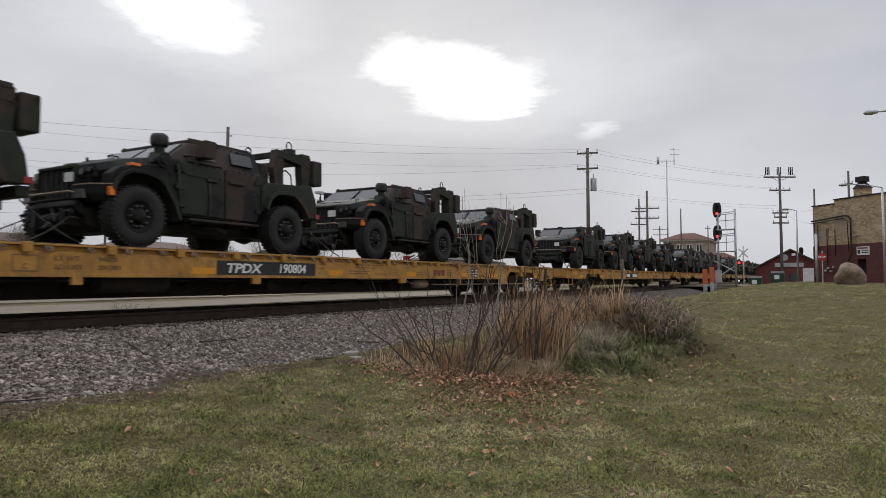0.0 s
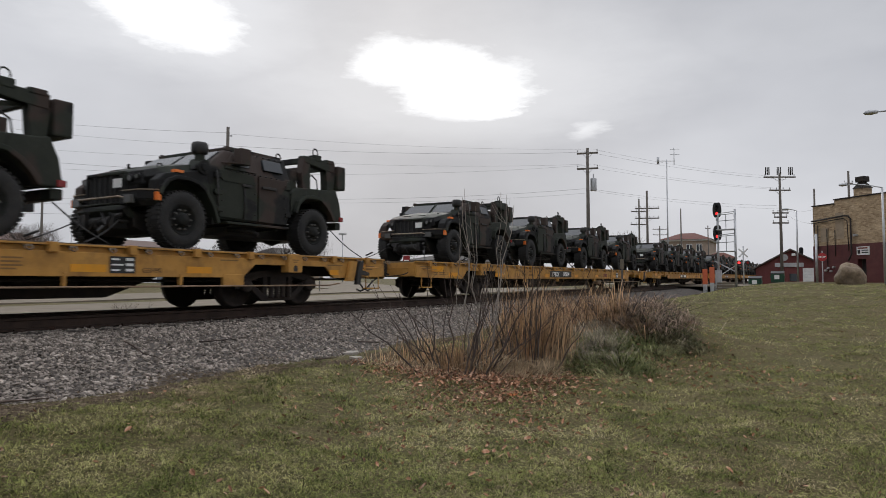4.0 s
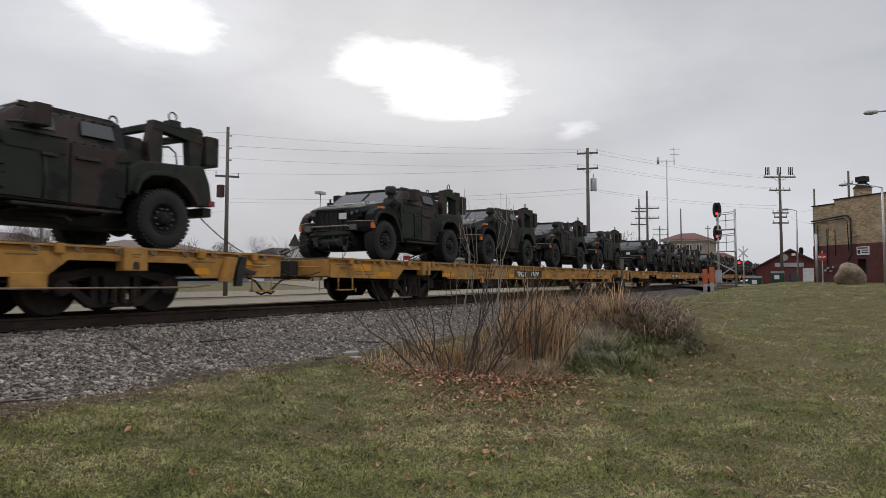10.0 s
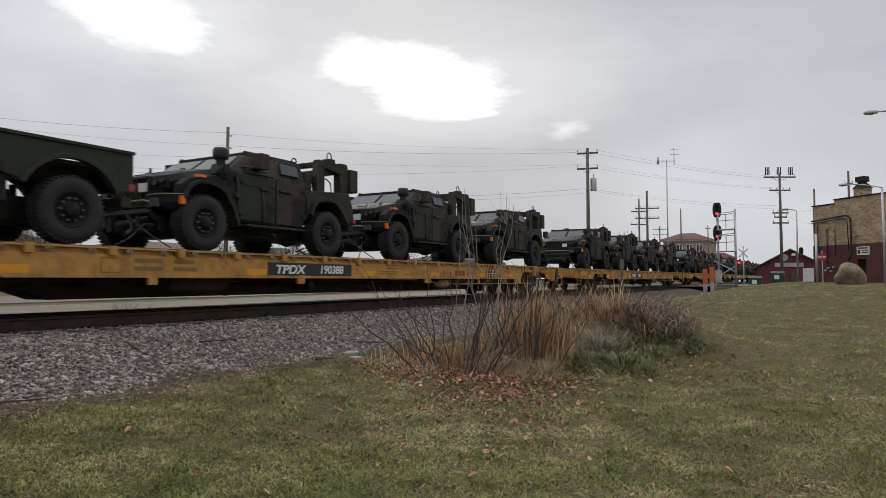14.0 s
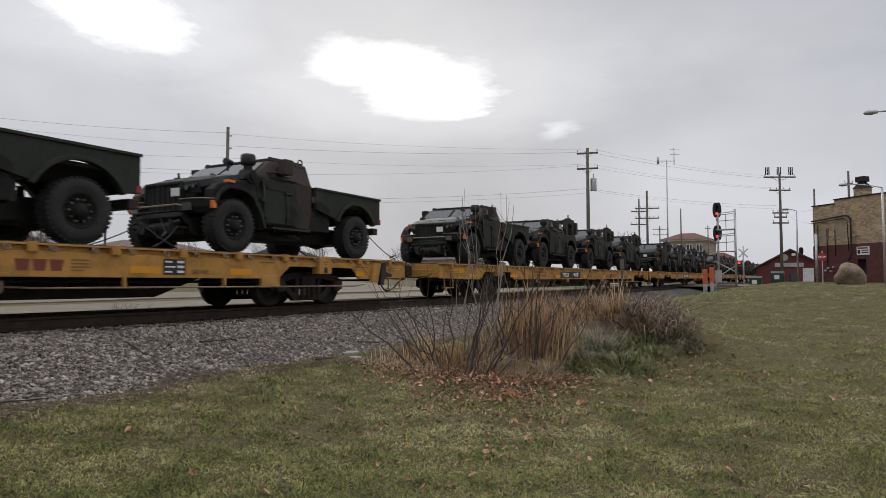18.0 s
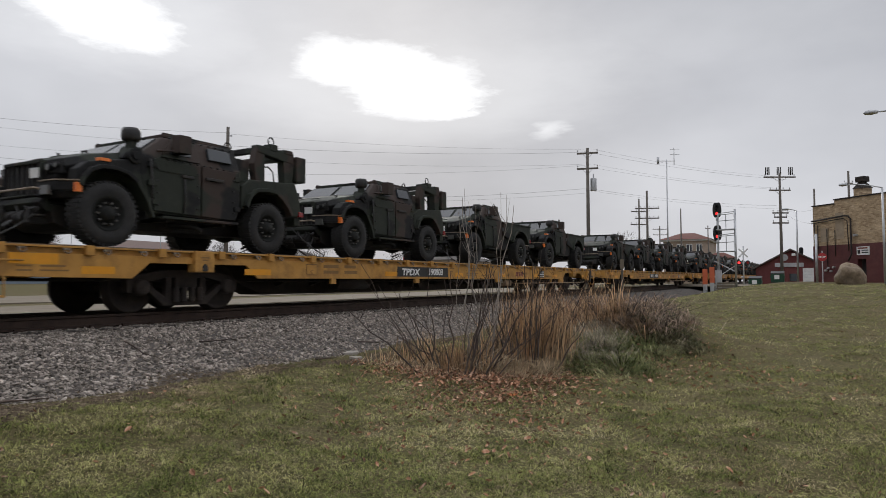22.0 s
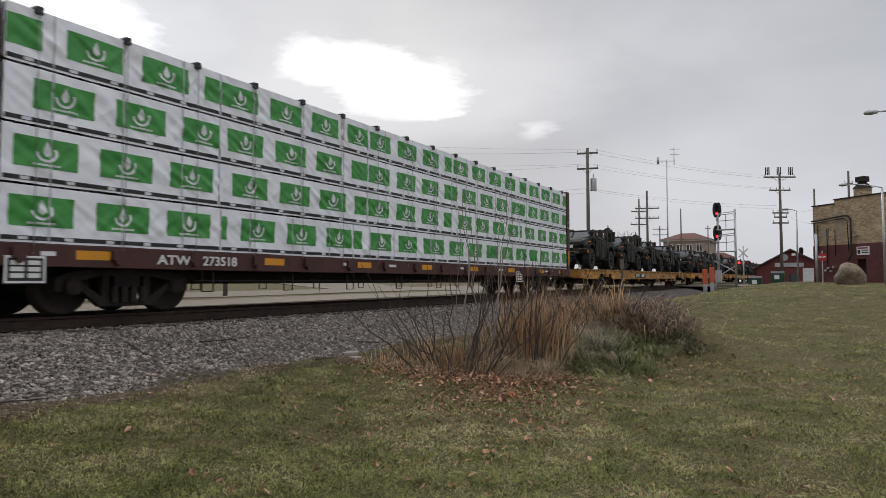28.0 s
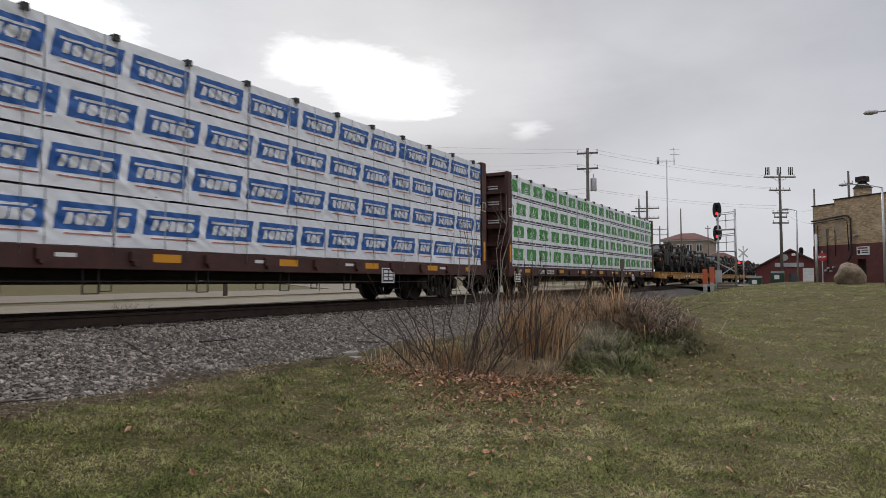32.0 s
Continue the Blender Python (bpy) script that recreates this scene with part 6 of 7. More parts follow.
    # steel plates stacked by the signal
    x, y = 48.2, -5.2
    part_of = thing("cable_trough_stack", "pale stacked concrete slabs beside the signal", "slab stack", at=(x, y, base_z(x, y)))
    for k in range(4):
        part("slab", Shape().box(-0.5, 0.5, -0.7 + 0.05 * k, 0.7 - 0.04 * k, 0.17 * k, 0.17 * k + 0.14), CONCRETE, part_of, "", 0.02)
    x, y = 29.07, -3.04
    p = thing("milepost", "thin grey marker post beside the track", "marker post", at=(x, y, grade(x) - 0.75))
    part("post", Shape().box(-0.03, 0.03, -0.035, 0.035, 0, 2.05), POLEWOOD, p)
    part("cap", Shape().box(-0.035, 0.035, -0.08, 0.08, 1.75, 2.17), CONCRETE, p)


build_signals()


# ---- street furniture on the far side of the lawn ----
def build_street():
    for x, y, top, r, arm, lab in ((39.89, -13.43, 5.34, 0.075, (0.1, 1.6, 0.28), "grey steel street lamp with a curved arm"), (49.99, -9.35, 5.35, 0.075, (0.0, 0.55, 0.14), "grey steel street lamp post"),
                                   (24.9, -13.72, 5.86, 0.07, (0.05, 1.55, 0.1), "grey steel street lamp with a curved arm")):
        z = base_z(x, y)
        p = thing("street_lamp", lab, "street lamp", at=(x, y, z))
        part("post", Shape().cyl((0, 0, 0), (0, 0, top - z), r * 0.85, r * 0.6, 12), GALV, p)
        q = [Vector((arm[0] * k, arm[1] * k, top - z + arm[2] * math.sin(k * 1.7))) for k in (0, 0.25, 0.5, 0.75, 1)]
        part("arm", Shape().tube(q, 0.028, 8), GALV, p)
        part("lamp_head", Shape().lathe([(-0.22, 0.0), (-0.19, 0.06), (0.0, 0.09), (0.15, 0.065), (0.2, 0.0)], 12, "y", (q[-1].x, q[-1].y + 0.1, q[-1].z)), GALV, p, "cobra-head lamp")
    x, y = 46.5, -10.75
    z = base_z(x, y)
    s = thing("stop_sign", "red octagonal stop sign on a steel post", "road sign", at=Matrix.Translation((x, y, z)))
    part("post", Shape().box(-0.03, 0.03, -0.03, 0.03, 0, 2.0), GALV, s)
    ring = [(0.26 * math.cos(math.pi / 8 + i * math.pi / 4), 1.62 + 0.26 * math.sin(math.pi / 8 + i * math.pi / 4)) for i in range(8)]
    part("sign_plate", Shape().loft([(-0.05, a, b) for a, b in ring], [(-0.04, a, b) for a, b in ring]), material("sign_red", [(0.35, 0.02, 0.02), (0.42, 0.03, 0.03)], 6, 0.5), s, "red octagon plate")
    letters("lettering", "STOP", 0.17, PLATEWHITE, s, Matrix.Translation((-0.056, 0.22, 1.56)) @ Matrix.Rotation(-math.pi / 2, 4, "Z") @ Matrix.Rotation(math.pi / 2, 4, "X"), "white letters")
    x, y = 47.5, -10.45
    z = base_z(x, y)
    solo("bollard_pipe", Shape().cyl((0, 0, 0), (0, 0, 3.1), 0.075, seg=12), GALV, "tall grey steel pipe post at the building corner", "pipe post", at=(x, y, z))
    # boulder
    bm = bmesh.new()
    bmesh.ops.create_icosphere(bm, subdivisions=4, radius=1.0)
    for v in bm.verts:
        n = v.co.normalized()
        d = 1 + 0.24 * noise.noise(n * 1.3 + Vector((3, 1, 0))) + 0.06 * noise.noise(n * 4) + 0.02 * noise.noise(n * 11)
        v.co = Vector((n.x * 0.62, n.y * 0.60, max(-0.6, n.z) * 0.62)) * d
        v.co.z += 0.06 * v.co.y
    me = bpy.data.meshes.new("boulder")
    bm.to_mesh(me)
    bm.free()
    me.materials.append(material("granite", [(0.12, 0.085, 0.055), (0.31, 0.235, 0.155)], 5, 0.9, bump=1.0, fine=30, dirt=(0.05, 0.04, 0.032), dirt_amount=0.85, dirt_scale=2.2))
    for p in me.polygons:
        p.use_smooth = True
    solo("boulder", me, None, "large rounded brown boulder on the lawn", "boulder", at=(35.98, -11.79, base_z(35.98, -11.79) + 0.40))
    # dumpsters
    green = material("dumpster_green", [(0.012, 0.06, 0.035), (0.02, 0.085, 0.05)], 5, 0.6, dirt=(0.02, 0.03, 0.02), dirt_amount=0.5)
    for y in (-5.45, -7.3):
        d = thing("dumpster", "green steel dumpster with black lids", "dumpster", "dumpsters", at=(67.8, y, base_z(67.8, y) + 0.02))
        d.scale = (0.7, 0.68, 0.95)
        part("body", Shape().prism([(-0.7, 0.12), (-0.85, 0.95), (0.85, 1.15), (0.7, 0.12)], -0.8, 0.8), green, d, "", 0.02)
        part("lid", Shape().prism([(-0.9, 0.96), (-0.9, 1.02), (0.88, 1.24), (0.88, 1.17)], -0.82, 0.82), SIGNALBLACK, d, "", 0.015)
        part("fork_pocket", Shape().box(-0.5, 0.5, -0.9, -0.8, 0.6, 0.75).box(-0.5, 0.5, 0.8, 0.9, 0.6, 0.75), green, d)
        part("label_patch", Shape().box(-0.83, -0.80, -0.25, 0.35, 0.45, 0.85), PLATEWHITE, d, "white notice patch")


build_street()


# ---- buildings ----
def brick_material():
    m = material("tan_brick", [(0.28, 0.21, 0.135), (0.46, 0.365, 0.245)], 1.6, 0.9, bump=0.3, dirt=(0.62, 0.52, 0.38), dirt_amount=0.6, dirt_scale=2.2)
    n, l = m.node_tree.nodes, m.node_tree.links
    b = n["Principled BSDF"]
    base = b.inputs["Base Color"].links[0].from_socket
    br, co, mp, mx = n.new("ShaderNodeTexBrick"), n.new("ShaderNodeTexCoord"), n.new("ShaderNodeMapping"), n.new("ShaderNodeMix")
    mp.inputs["Rotation"].default_value = (math.pi / 2, 0, 0)
    br.inputs["Scale"].default_value = 1.0
    br.inputs["Brick Width"].default_value, br.inputs["Row Height"].default_value, br.inputs["Mortar Size"].default_value = 0.23, 0.075, 0.010
    br.inputs["Color1"].default_value, br.inputs["Color2"].default_value, br.inputs["Mortar"].default_value = (0.62, 0.54, 0.46, 1), (1.25, 1.17, 1.08, 1), (0.95, 0.90, 0.84, 1)
    mx.data_type, mx.blend_type = "RGBA", "MULTIPLY"
    mx.inputs["Factor"].default_value = 1
    l.new(co.outputs["Object"], mp.inputs["Vector"])
    l.new(mp.outputs[0], br.inputs["Vector"])
    l.new(base, mx.inputs["A"])
    l.new(br.outputs["Color"], mx.inputs["B"])
    l.new(mx.outputs["Result"], b.inputs["Base Color"])
    return m


def flipped(s):
    s.v = [(x, -y, z) for x, y, z in s.v]
    return s


def build_brick_building():
    """Front wall along local x, facing local -y (built facing +y, then flipped); the corner nearest the track is x = 0."""
    z = base_z(51, -10.4) - 0.1
    a = math.atan2(-3.9, -3.6)
    b = thing("brick_building", "old tan brick building with maroon painted base", "building", at=Matrix.Translation((51.0, -10.3, z)) @ Matrix.Rotation(a, 4, "Z"))
    brick = brick_material()
    maroon = material("maroon_painted_wall", [(0.075, 0.018, 0.018), (0.11, 0.028, 0.026)], 3, 0.75, bump=0.3, dirt=(0.16, 0.06, 0.05), dirt_amount=0.4, dirt_scale=0.8)
    part("upper_wall", flipped(Shape().box(0, 1.7, -9, 0, 2.54, 5.2)), brick, b, "tan brick upper wall")
    part("upper_wall", flipped(Shape().box(1.7, 14, -9, 0.02, 2.54, 5.45)), brick, b, "tan brick upper wall")
    for q in ((-0.02, 3.26, -9, 0.03, -0.4, 2.54), (3.85, 14, -9, 0.03, -0.4, 2.54), (3.26, 3.85, -9, 0.03, 1.58, 2.54)):
        part("lower_wall", flipped(Shape().box(*q)), maroon, b, "maroon painted lower wall")
    part("parapet_coping", flipped(Shape().box(-0.05, 1.7, -9, 0.06, 5.2, 5.27)), GRIME, b, "dark parapet coping")
    part("parapet_coping", flipped(Shape().box(1.66, 14, -9, 0.08, 5.45, 5.53)), GRIME, b, "dark parapet coping")
    # black sheet set inside the wall gap in place of the interior's shade
    part("doorway", flipped(Shape().box(3.26, 3.85, -0.5, -0.35, -0.3, 1.58)), BLACK, b, "black sheet standing for the unlit room behind the door opening")
    ch = part("chimney", flipped(Shape().box(2.85, 3.55, -1.0, -0.3, 5.45, 6.05)), brick, b, "brick chimney base")
    part("chimney_cowl", flipped(Shape().loft([(2.80, -1.05, 6.05), (3.60, -1.05, 6.05), (3.60, -0.25, 6.05), (2.80, -0.25, 6.05)], [(3.05, -0.8, 6.45), (3.35, -0.8, 6.45), (3.35, -0.5, 6.45), (3.05, -0.5, 6.45)])), GRIME, ch, "dark sheet-metal cowl")
    part("chimney_cap", flipped(Shape().box(2.92, 3.48, -0.93, -0.37, 6.45, 6.8)), GRIME, ch, "dark flue cap", 0.03)
    part("conduit", flipped(Shape().tube([(0.05, 0.2, 4.2), (2.6, 0.2, 4.36), (2.85, 0.2, 4.3), (3.0, 0.2, 4.1), (3.0, 0.2, 1.9), (2.8, 0.2, 1.5)], 0.055, 8)), GRIME, b, "dark service conduit")
    part("conduit", flipped(Shape().tube([(0.05, 0.2, 4.05), (2.5, 0.2, 4.2), (2.75, 0.2, 4.0), (2.82, 0.2, 2.1)], 0.03, 8)), GRIME, b)
    for x, z0, z1 in ((1.15, 0.9, 3.6), (1.75, 1.8, 3.5), (0.2, 0.2, 4.1), (0.45, 2.3, 3.9)):
        part("conduit", flipped(Shape().tube([(x, 0.1, z0), (x, 0.1, z1)], 0.03, 6)), GRIME, b)
    for x, z1 in ((1.0, 0.9), (1.2, 1.05), (1.4, 0.85), (1.6, 1.1)):
        part("meter", flipped(Shape().cyl((x, 0.03, z1), (x, 0.2, z1), 0.07, seg=10)), GALV, b)
    for x, z0, z1 in ((1.75, 2.9, 4.6), (0.6, 2.8, 3.7)):
        part("filled_window", flipped(Shape().box(x, x + 0.6, 0.0, 0.035, z0, z1)), material("grey_infill", [(0.26, 0.20, 0.14), (0.38, 0.30, 0.21)], 3, 0.9), b, "bricked-up window")
    s = part("sign_board", flipped(Shape().box(3.26, 4.12, 0.03, 0.08, 1.82, 2.34)), WHITEPAINT, b, "white notice board with unreadable lines")
    for q in ((3.32, 4.0, 2.20, 2.29), (3.6, 4.05, 2.07, 2.13), (3.6, 4.05, 1.93, 2.0), (3.32, 3.5, 1.9, 2.13)):
        part("text_bar", flipped(Shape().box(q[0], q[1], 0.08, 0.085, q[2], q[3])), MAROON if q[2] > 2.15 else PLATEBLACK, s)
    part("wall_lamp", flipped(Shape().box(3.15, 3.35, 0.02, 0.25, 3.0, 3.15)), GALV, b, "", 0.02)


def wall_with_gable(s, x, y0, y1, z0, eave, peak, t=0.2):
    return s.prism([(y0, z0), (y0, eave), ((y0 + y1) / 2, peak), (y1, eave), (y1, z0)], x, x + t, Matrix(((0, 1, 0, 0), (1, 0, 0, 0), (0, 0, 1, 0), (0, 0, 0, 1))))


def build_shed():
    z = base_z(76, -8)
    b = thing("red_shed", "low red shed with a gabled front and white door", "building", at=(76, 0, z))
    red = material("red_shed_boards", [(0.12, 0.03, 0.028), (0.17, 0.046, 0.042)], 4, 0.8, bump=0.3, stretch=(1, 6, 0.5), dirt=(0.10, 0.02, 0.02), dirt_amount=0.5)
    roof = material("brown_roof", [(0.075, 0.06, 0.05), (0.12, 0.10, 0.085)], 4, 0.9, bump=0.4)
    part("front_wall", wall_with_gable(Shape(), 0, -11.4, -4.9, -0.2, 1.5, 3.35), red, b, "red boarded gable wall")
    part("side_wall", Shape().box(0.2, 14, -5.1, -4.9, -0.2, 1.5).box(0.2, 14, -11.4, -11.2, -0.2, 1.5).box(13.8, 14, -11.2, -5.1, -0.2, 1.5), red, b)
    for y0, y1 in ((-8.15, -4.5), (-8.15, -11.8)):
        dy = y1 - y0
        s = Shape().loft([(-0.35, y0, 3.5), (-0.35, y1, 1.46), (-0.35, y1, 1.34), (-0.35, y0, 3.36)], [(14.2, y0, 3.5), (14.2, y1, 1.46), (14.2, y1, 1.34), (14.2, y0, 3.36)])
        part("roof_slope", s, roof, b, "brown shingled roof slope")
    part("garage_door", Shape().box(-0.06, 0.0, -11.25, -9.2, -0.1, 1.5), WHITEPAINT, b, "white roller door")
    for k in range(4):
        part("door_panel_line", Shape().box(-0.075, -0.06, -11.2, -9.25, 0.2 + 0.33 * k, 0.22 + 0.33 * k), GALV, b)
    part("sign_board", Shape().box(-0.08, 0.0, -9.3, -6.7, 1.65, 2.05), GALV, b, "grey weathered sign board")
    part("window", Shape().box(-0.05, 0.0, -8.7, -8.0, 0.2, 0.95), SKYGLASS, b, "dark window")
    part("wall_disc", Shape().cyl((-0.1, -7.6, 2.6), (0.0, -7.6, 2.6), 0.33, seg=16), GALV, b, "round grey vent")
    part("floodlight", Shape().box(-0.3, 0.0, -8.6, -8.25, 2.75, 3.0), WHITEPAINT, b, "", 0.03)
    part("annex_wall", Shape().box(4, 16, -19, -11.4, -0.2, 1.9), red, b)
    part("annex_roof", Shape().loft([(3.6, -11.3, 3.1), (3.6, -19.3, 3.1), (3.6, -19.3, 1.9), (3.6, -11.3, 1.9)], [(10, -11.3, 3.5), (10, -19.3, 3.5), (10, -19.3, 3.4), (10, -11.3, 3.4)]), roof, b)


def build_far():
    tan = material("pale_tan_render", [(0.33, 0.26, 0.20), (0.42, 0.33, 0.26)], 2, 0.9, dirt=(0.25, 0.2, 0.16), dirt_amount=0.3)
    tile = material("red_tile_roof", [(0.12, 0.05, 0.04), (0.18, 0.075, 0.058)], 5, 0.85, bump=0.3)
    dull = material("faded_red_roof", [(0.105, 0.068, 0.058), (0.15, 0.098, 0.083)], 5, 0.9, bump=0.3)
    # inn with a hipped red roof
    x0, y0 = 157.5, 10.6
    z = base_z(150, 15)
    b = thing("inn_building", "tan three-storey building with red hipped roof", "building", at=(x0, y0, z))
    part("wall", Shape().box(0, 14, 0, 9.6, 0, 9.6), tan, b, "tan rendered wall")
    part("cornice", Shape().box(-0.5, 14.5, -0.5, 10.1, 9.6, 9.95), WHITEPAINT, b, "pale cornice")
    r0 = [(-0.9, -0.9, 9.95), (14.9, -0.9, 9.95), (14.9, 10.5, 9.95), (-0.9, 10.5, 9.95)]
    r1 = [(3.5, 3.3, 11.6), (10, 3.3, 11.6), (10, 6.3, 11.6), (3.5, 6.3, 11.6)]
    part("roof", Shape().loft(r0, r1), tile, b, "red hipped roof")
    for row, zz in enumerate((7.2, 4.4, 1.6)):
        for k in range(4):
            yy = 1.2 + 2.1 * k
            w = part("window", Shape().box(-0.12, 0.0, yy, yy + 1.25, zz, zz + 1.7), WHITEPAINT, b, "white framed window pair")
            part("pane", Shape().box(-0.16, -0.12, yy + 0.1, yy + 0.55, zz + 0.1, zz + 1.55), SKYGLASS, w)
            part("pane", Shape().box(-0.16, -0.12, yy + 0.7, yy + 1.15, zz + 0.1, zz + 1.55), SKYGLASS, w)
    part("porch_wall", Shape().box(-4, 0, -5.5, 0, 0, 5.5), tan, b)
    part("porch_roof", Shape().loft([(-4.6, -6.2, 5.5), (0.5, -6.2, 5.5), (0.5, 0.6, 5.5), (-4.6, 0.6, 5.5)], [(-2.6, -3.6, 6.7), (-1.6, -3.6, 6.7), (-1.6, -2.0, 6.7), (-2.6, -2.0, 6.7)]), tile, b, "red porch roof")
    # long low building beyond the road
    wall = material("blue_grey_siding", [(0.16, 0.20, 0.25), (0.22, 0.26, 0.31)], 3, 0.7, stretch=(8, 1, 1), dirt=(0.3, 0.3, 0.3), dirt_amount=0.4)
    roof = material("beige_metal_roof", [(0.20, 0.17, 0.145), (0.26, 0.225, 0.19)], 2, 0.85, stretch=(6, 0.5, 1), dirt=(0.15, 0.13, 0.11), dirt_amount=0.5, spec=0.2)
    z = base_z(30, 50)
    b = thing("low_warehouse", "long low warehouse with beige metal roof", "building", at=(-20, 48, z))
    part("wall", Shape().box(0, 82, 0, 14, 0, 2.7), wall, b, "blue-grey sheet wall")
    part("roof", Shape().loft([(-0.5, -0.6, 2.6), (82.5, -0.6, 2.6), (82.5, 7.2, 3.85), (-0.5, 7.2, 3.85)], [(-0.5, -0.6, 2.75), (82.5, -0.6, 2.75), (82.5, 7.2, 4.0), (-0.5, 7.2, 4.0)]), roof, b, "beige metal roof slope")
    part("roof", Shape().loft([(-0.5, 14.6, 2.6), (82.5, 14.6, 2.6), (82.5, 7.2, 3.85), (-0.5, 7.2, 3.85)], [(-0.5, 14.6, 2.75), (82.5, 14.6, 2.75), (82.5, 7.2, 4.0), (-0.5, 7.2, 4.0)]), roof, b)
    for k in range(16):
        part("bay_door" if k % 3 == 0 else "window", Shape().box(2 + 5 * k, 4.4 + 5 * k, -0.08, 0.0, 0.1 if k % 3 == 0 else 1.0, 2.2), WHITEPAINT if k % 3 == 0 else SKYGLASS, b)
    for x, y, w, d, h, rise, lab in ((52, 103, 16, 12, 5.6, 2.4, "distant low house with red roof"), (72, 95, 22, 12, 5.6, 1.8, "distant low house with red roof"), (100, 84, 14, 10, 4.6, 2.2, "distant pale house with grey roof"), 
                                     (38, 112, 14, 10, 6.0, 2.6, "distant low house with red roof"), (128, 60, 30, 12, 4.6, 1.6, "distant long pale house")):
        z = base_z(x, y)
        hse = thing("house", lab, "house", "distant houses", at=(x, y, z))
        part("wall", Shape().box(0, w, 0, d, -0.5, h), tan, hse)
        part("roof", Shape().loft([(-0.5, -0.5, h), (w + 0.5, -0.5, h), (w + 0.5, d + 0.5, h), (-0.5, d + 0.5, h)], [(w * 0.25, d * 0.5 - 0.1, h + rise), (w * 0.75, d * 0.5 - 0.1, h + rise), (w * 0.75, d * 0.5 + 0.1, h + rise), (w * 0.25, d * 0.5 + 0.1, h + rise)]),
             dull if "red" in lab else GRIME, hse)
        for k in range(int(w // 3)):
            part("window", Shape().box(1 + 3 * k, 2.2 + 3 * k, -0.08, 0, h - 1.9, h - 0.6), SKYGLASS, hse)
    # chapel with a pointed roof
    z = base_z(103, 82)
    c = thing("chapel", "small distant white chapel with a pointed dark roof", "building", at=Matrix.Translation((103.2, 82.6, z)) @ Matrix.Rotation(YAW + 0.2, 4, "Z"))
    part("tower", Shape().box(-0.9, 0.9, -0.9, 0.9, 0, 6.9), WHITEPAINT, c, "white tower")
    part("spire", Shape().loft([(-1.2, -1.2, 6.9), (1.2, -1.2, 6.9), (1.2, 1.2, 6.9), (-1.2, 1.2, 6.9)], [(-0.05, -0.05, 9.4), (0.05, -0.05, 9.4), (0.05, 0.05, 9.4), (-0.05, 0.05, 9.4)]), GRIME, c, "dark pointed spire")
    part("nave", Shape().prism([(-2.6, 0), (-2.6, 4.6), (0, 6.4), (2.6, 4.6), (2.6, 0)], 0.95, 10, Matrix(((0, 1, 0, 0), (1, 0, 0, 0), (0, 0, 1, 0), (0, 0, 0, 1)))), WHITEPAINT, c, "white gabled nave")
    part("nave_roof", Shape().prism([(-3.0, 4.45), (0, 6.55), (3.0, 4.45), (3.0, 4.7), (0, 6.85), (-3.0, 4.7)], 0.9, 10.3, Matrix(((0, 1, 0, 0), (1, 0, 0, 0), (0, 0, 1, 0), (0, 0, 0, 1)))), GRIME, c, "dark nave roof")
    for y in (-1.7, 1.4):
        part("window", Shape().box(0.88, 0.95, y, y + 0.4, 3.2, 4.4), SKYGLASS, c)


def build_parked():
    """A red sign on the apron beyond the track, glimpsed under the trucks."""
    x, y = 58.0, 26.6
    z = base_z(x, y)
    sg = thing("red_sign", "red road sign board on posts beyond the track", "sign", at=Matrix.Translation((x, y, z)) @ Matrix.Rotation(YAW, 4, "Z"))
    part("board", Shape().box(-0.04, 0.04, -0.35, 0.35, 2.6, 3.6), REDLENS, sg, "red sign board")
    part("text_bar", Shape().box(-0.05, -0.04, -0.25, 0.25, 2.95, 3.15), PLATEWHITE, sg)
    part("post", Shape().box(-0.03, 0.03, -0.03, 0.03, 0, 2.6), GALV, sg)


build_parked()
build_brick_building()
build_shed()
build_far()
# ---- grass, leaves, brush ----
FWD, SIDE = np.array((math.cos(YAW), math.sin(YAW))), np.array((math.sin(YAW), -math.cos(YAW)))


_gx, _gy = np.arange(-4, 46, 0.12), np.arange(-24, 0, 0.12)
_grid = np.array([[ground_z(a, b) for b in _gy] for a in _gx])


def ground_at(x, y):
    """Ground heights for arrays, from a fine grid."""
    i, j = np.clip((x + 4) / 0.12, 0, len(_gx) - 2.001), np.clip((y + 24) / 0.12, 0, len(_gy) - 2.001)
    a, b = i.astype(int), j.astype(int)
    u, w = i - a, j - b
    return (_grid[a, b] * (1 - u) + _grid[a + 1, b] * u) * (1 - w) + (_grid[a, b + 1] * (1 - u) + _grid[a + 1, b + 1] * u) * w


def waves(x, y, scale, seed):
    """Cheap smooth noise for arrays, about -1 to 1."""
    rng = np.random.default_rng(seed)
    out = np.zeros(len(x))
    for k in range(7):
        a, f = rng.random() * 6.283, scale * (0.6 + 1.2 * rng.random())
        out += np.sin((x * np.cos(a) + y * np.sin(a)) * f + rng.random() * 6.283 + 1.5 * np.sin((x * np.sin(a) - y * np.cos(a)) * f * 0.7))
    return out / 3.2


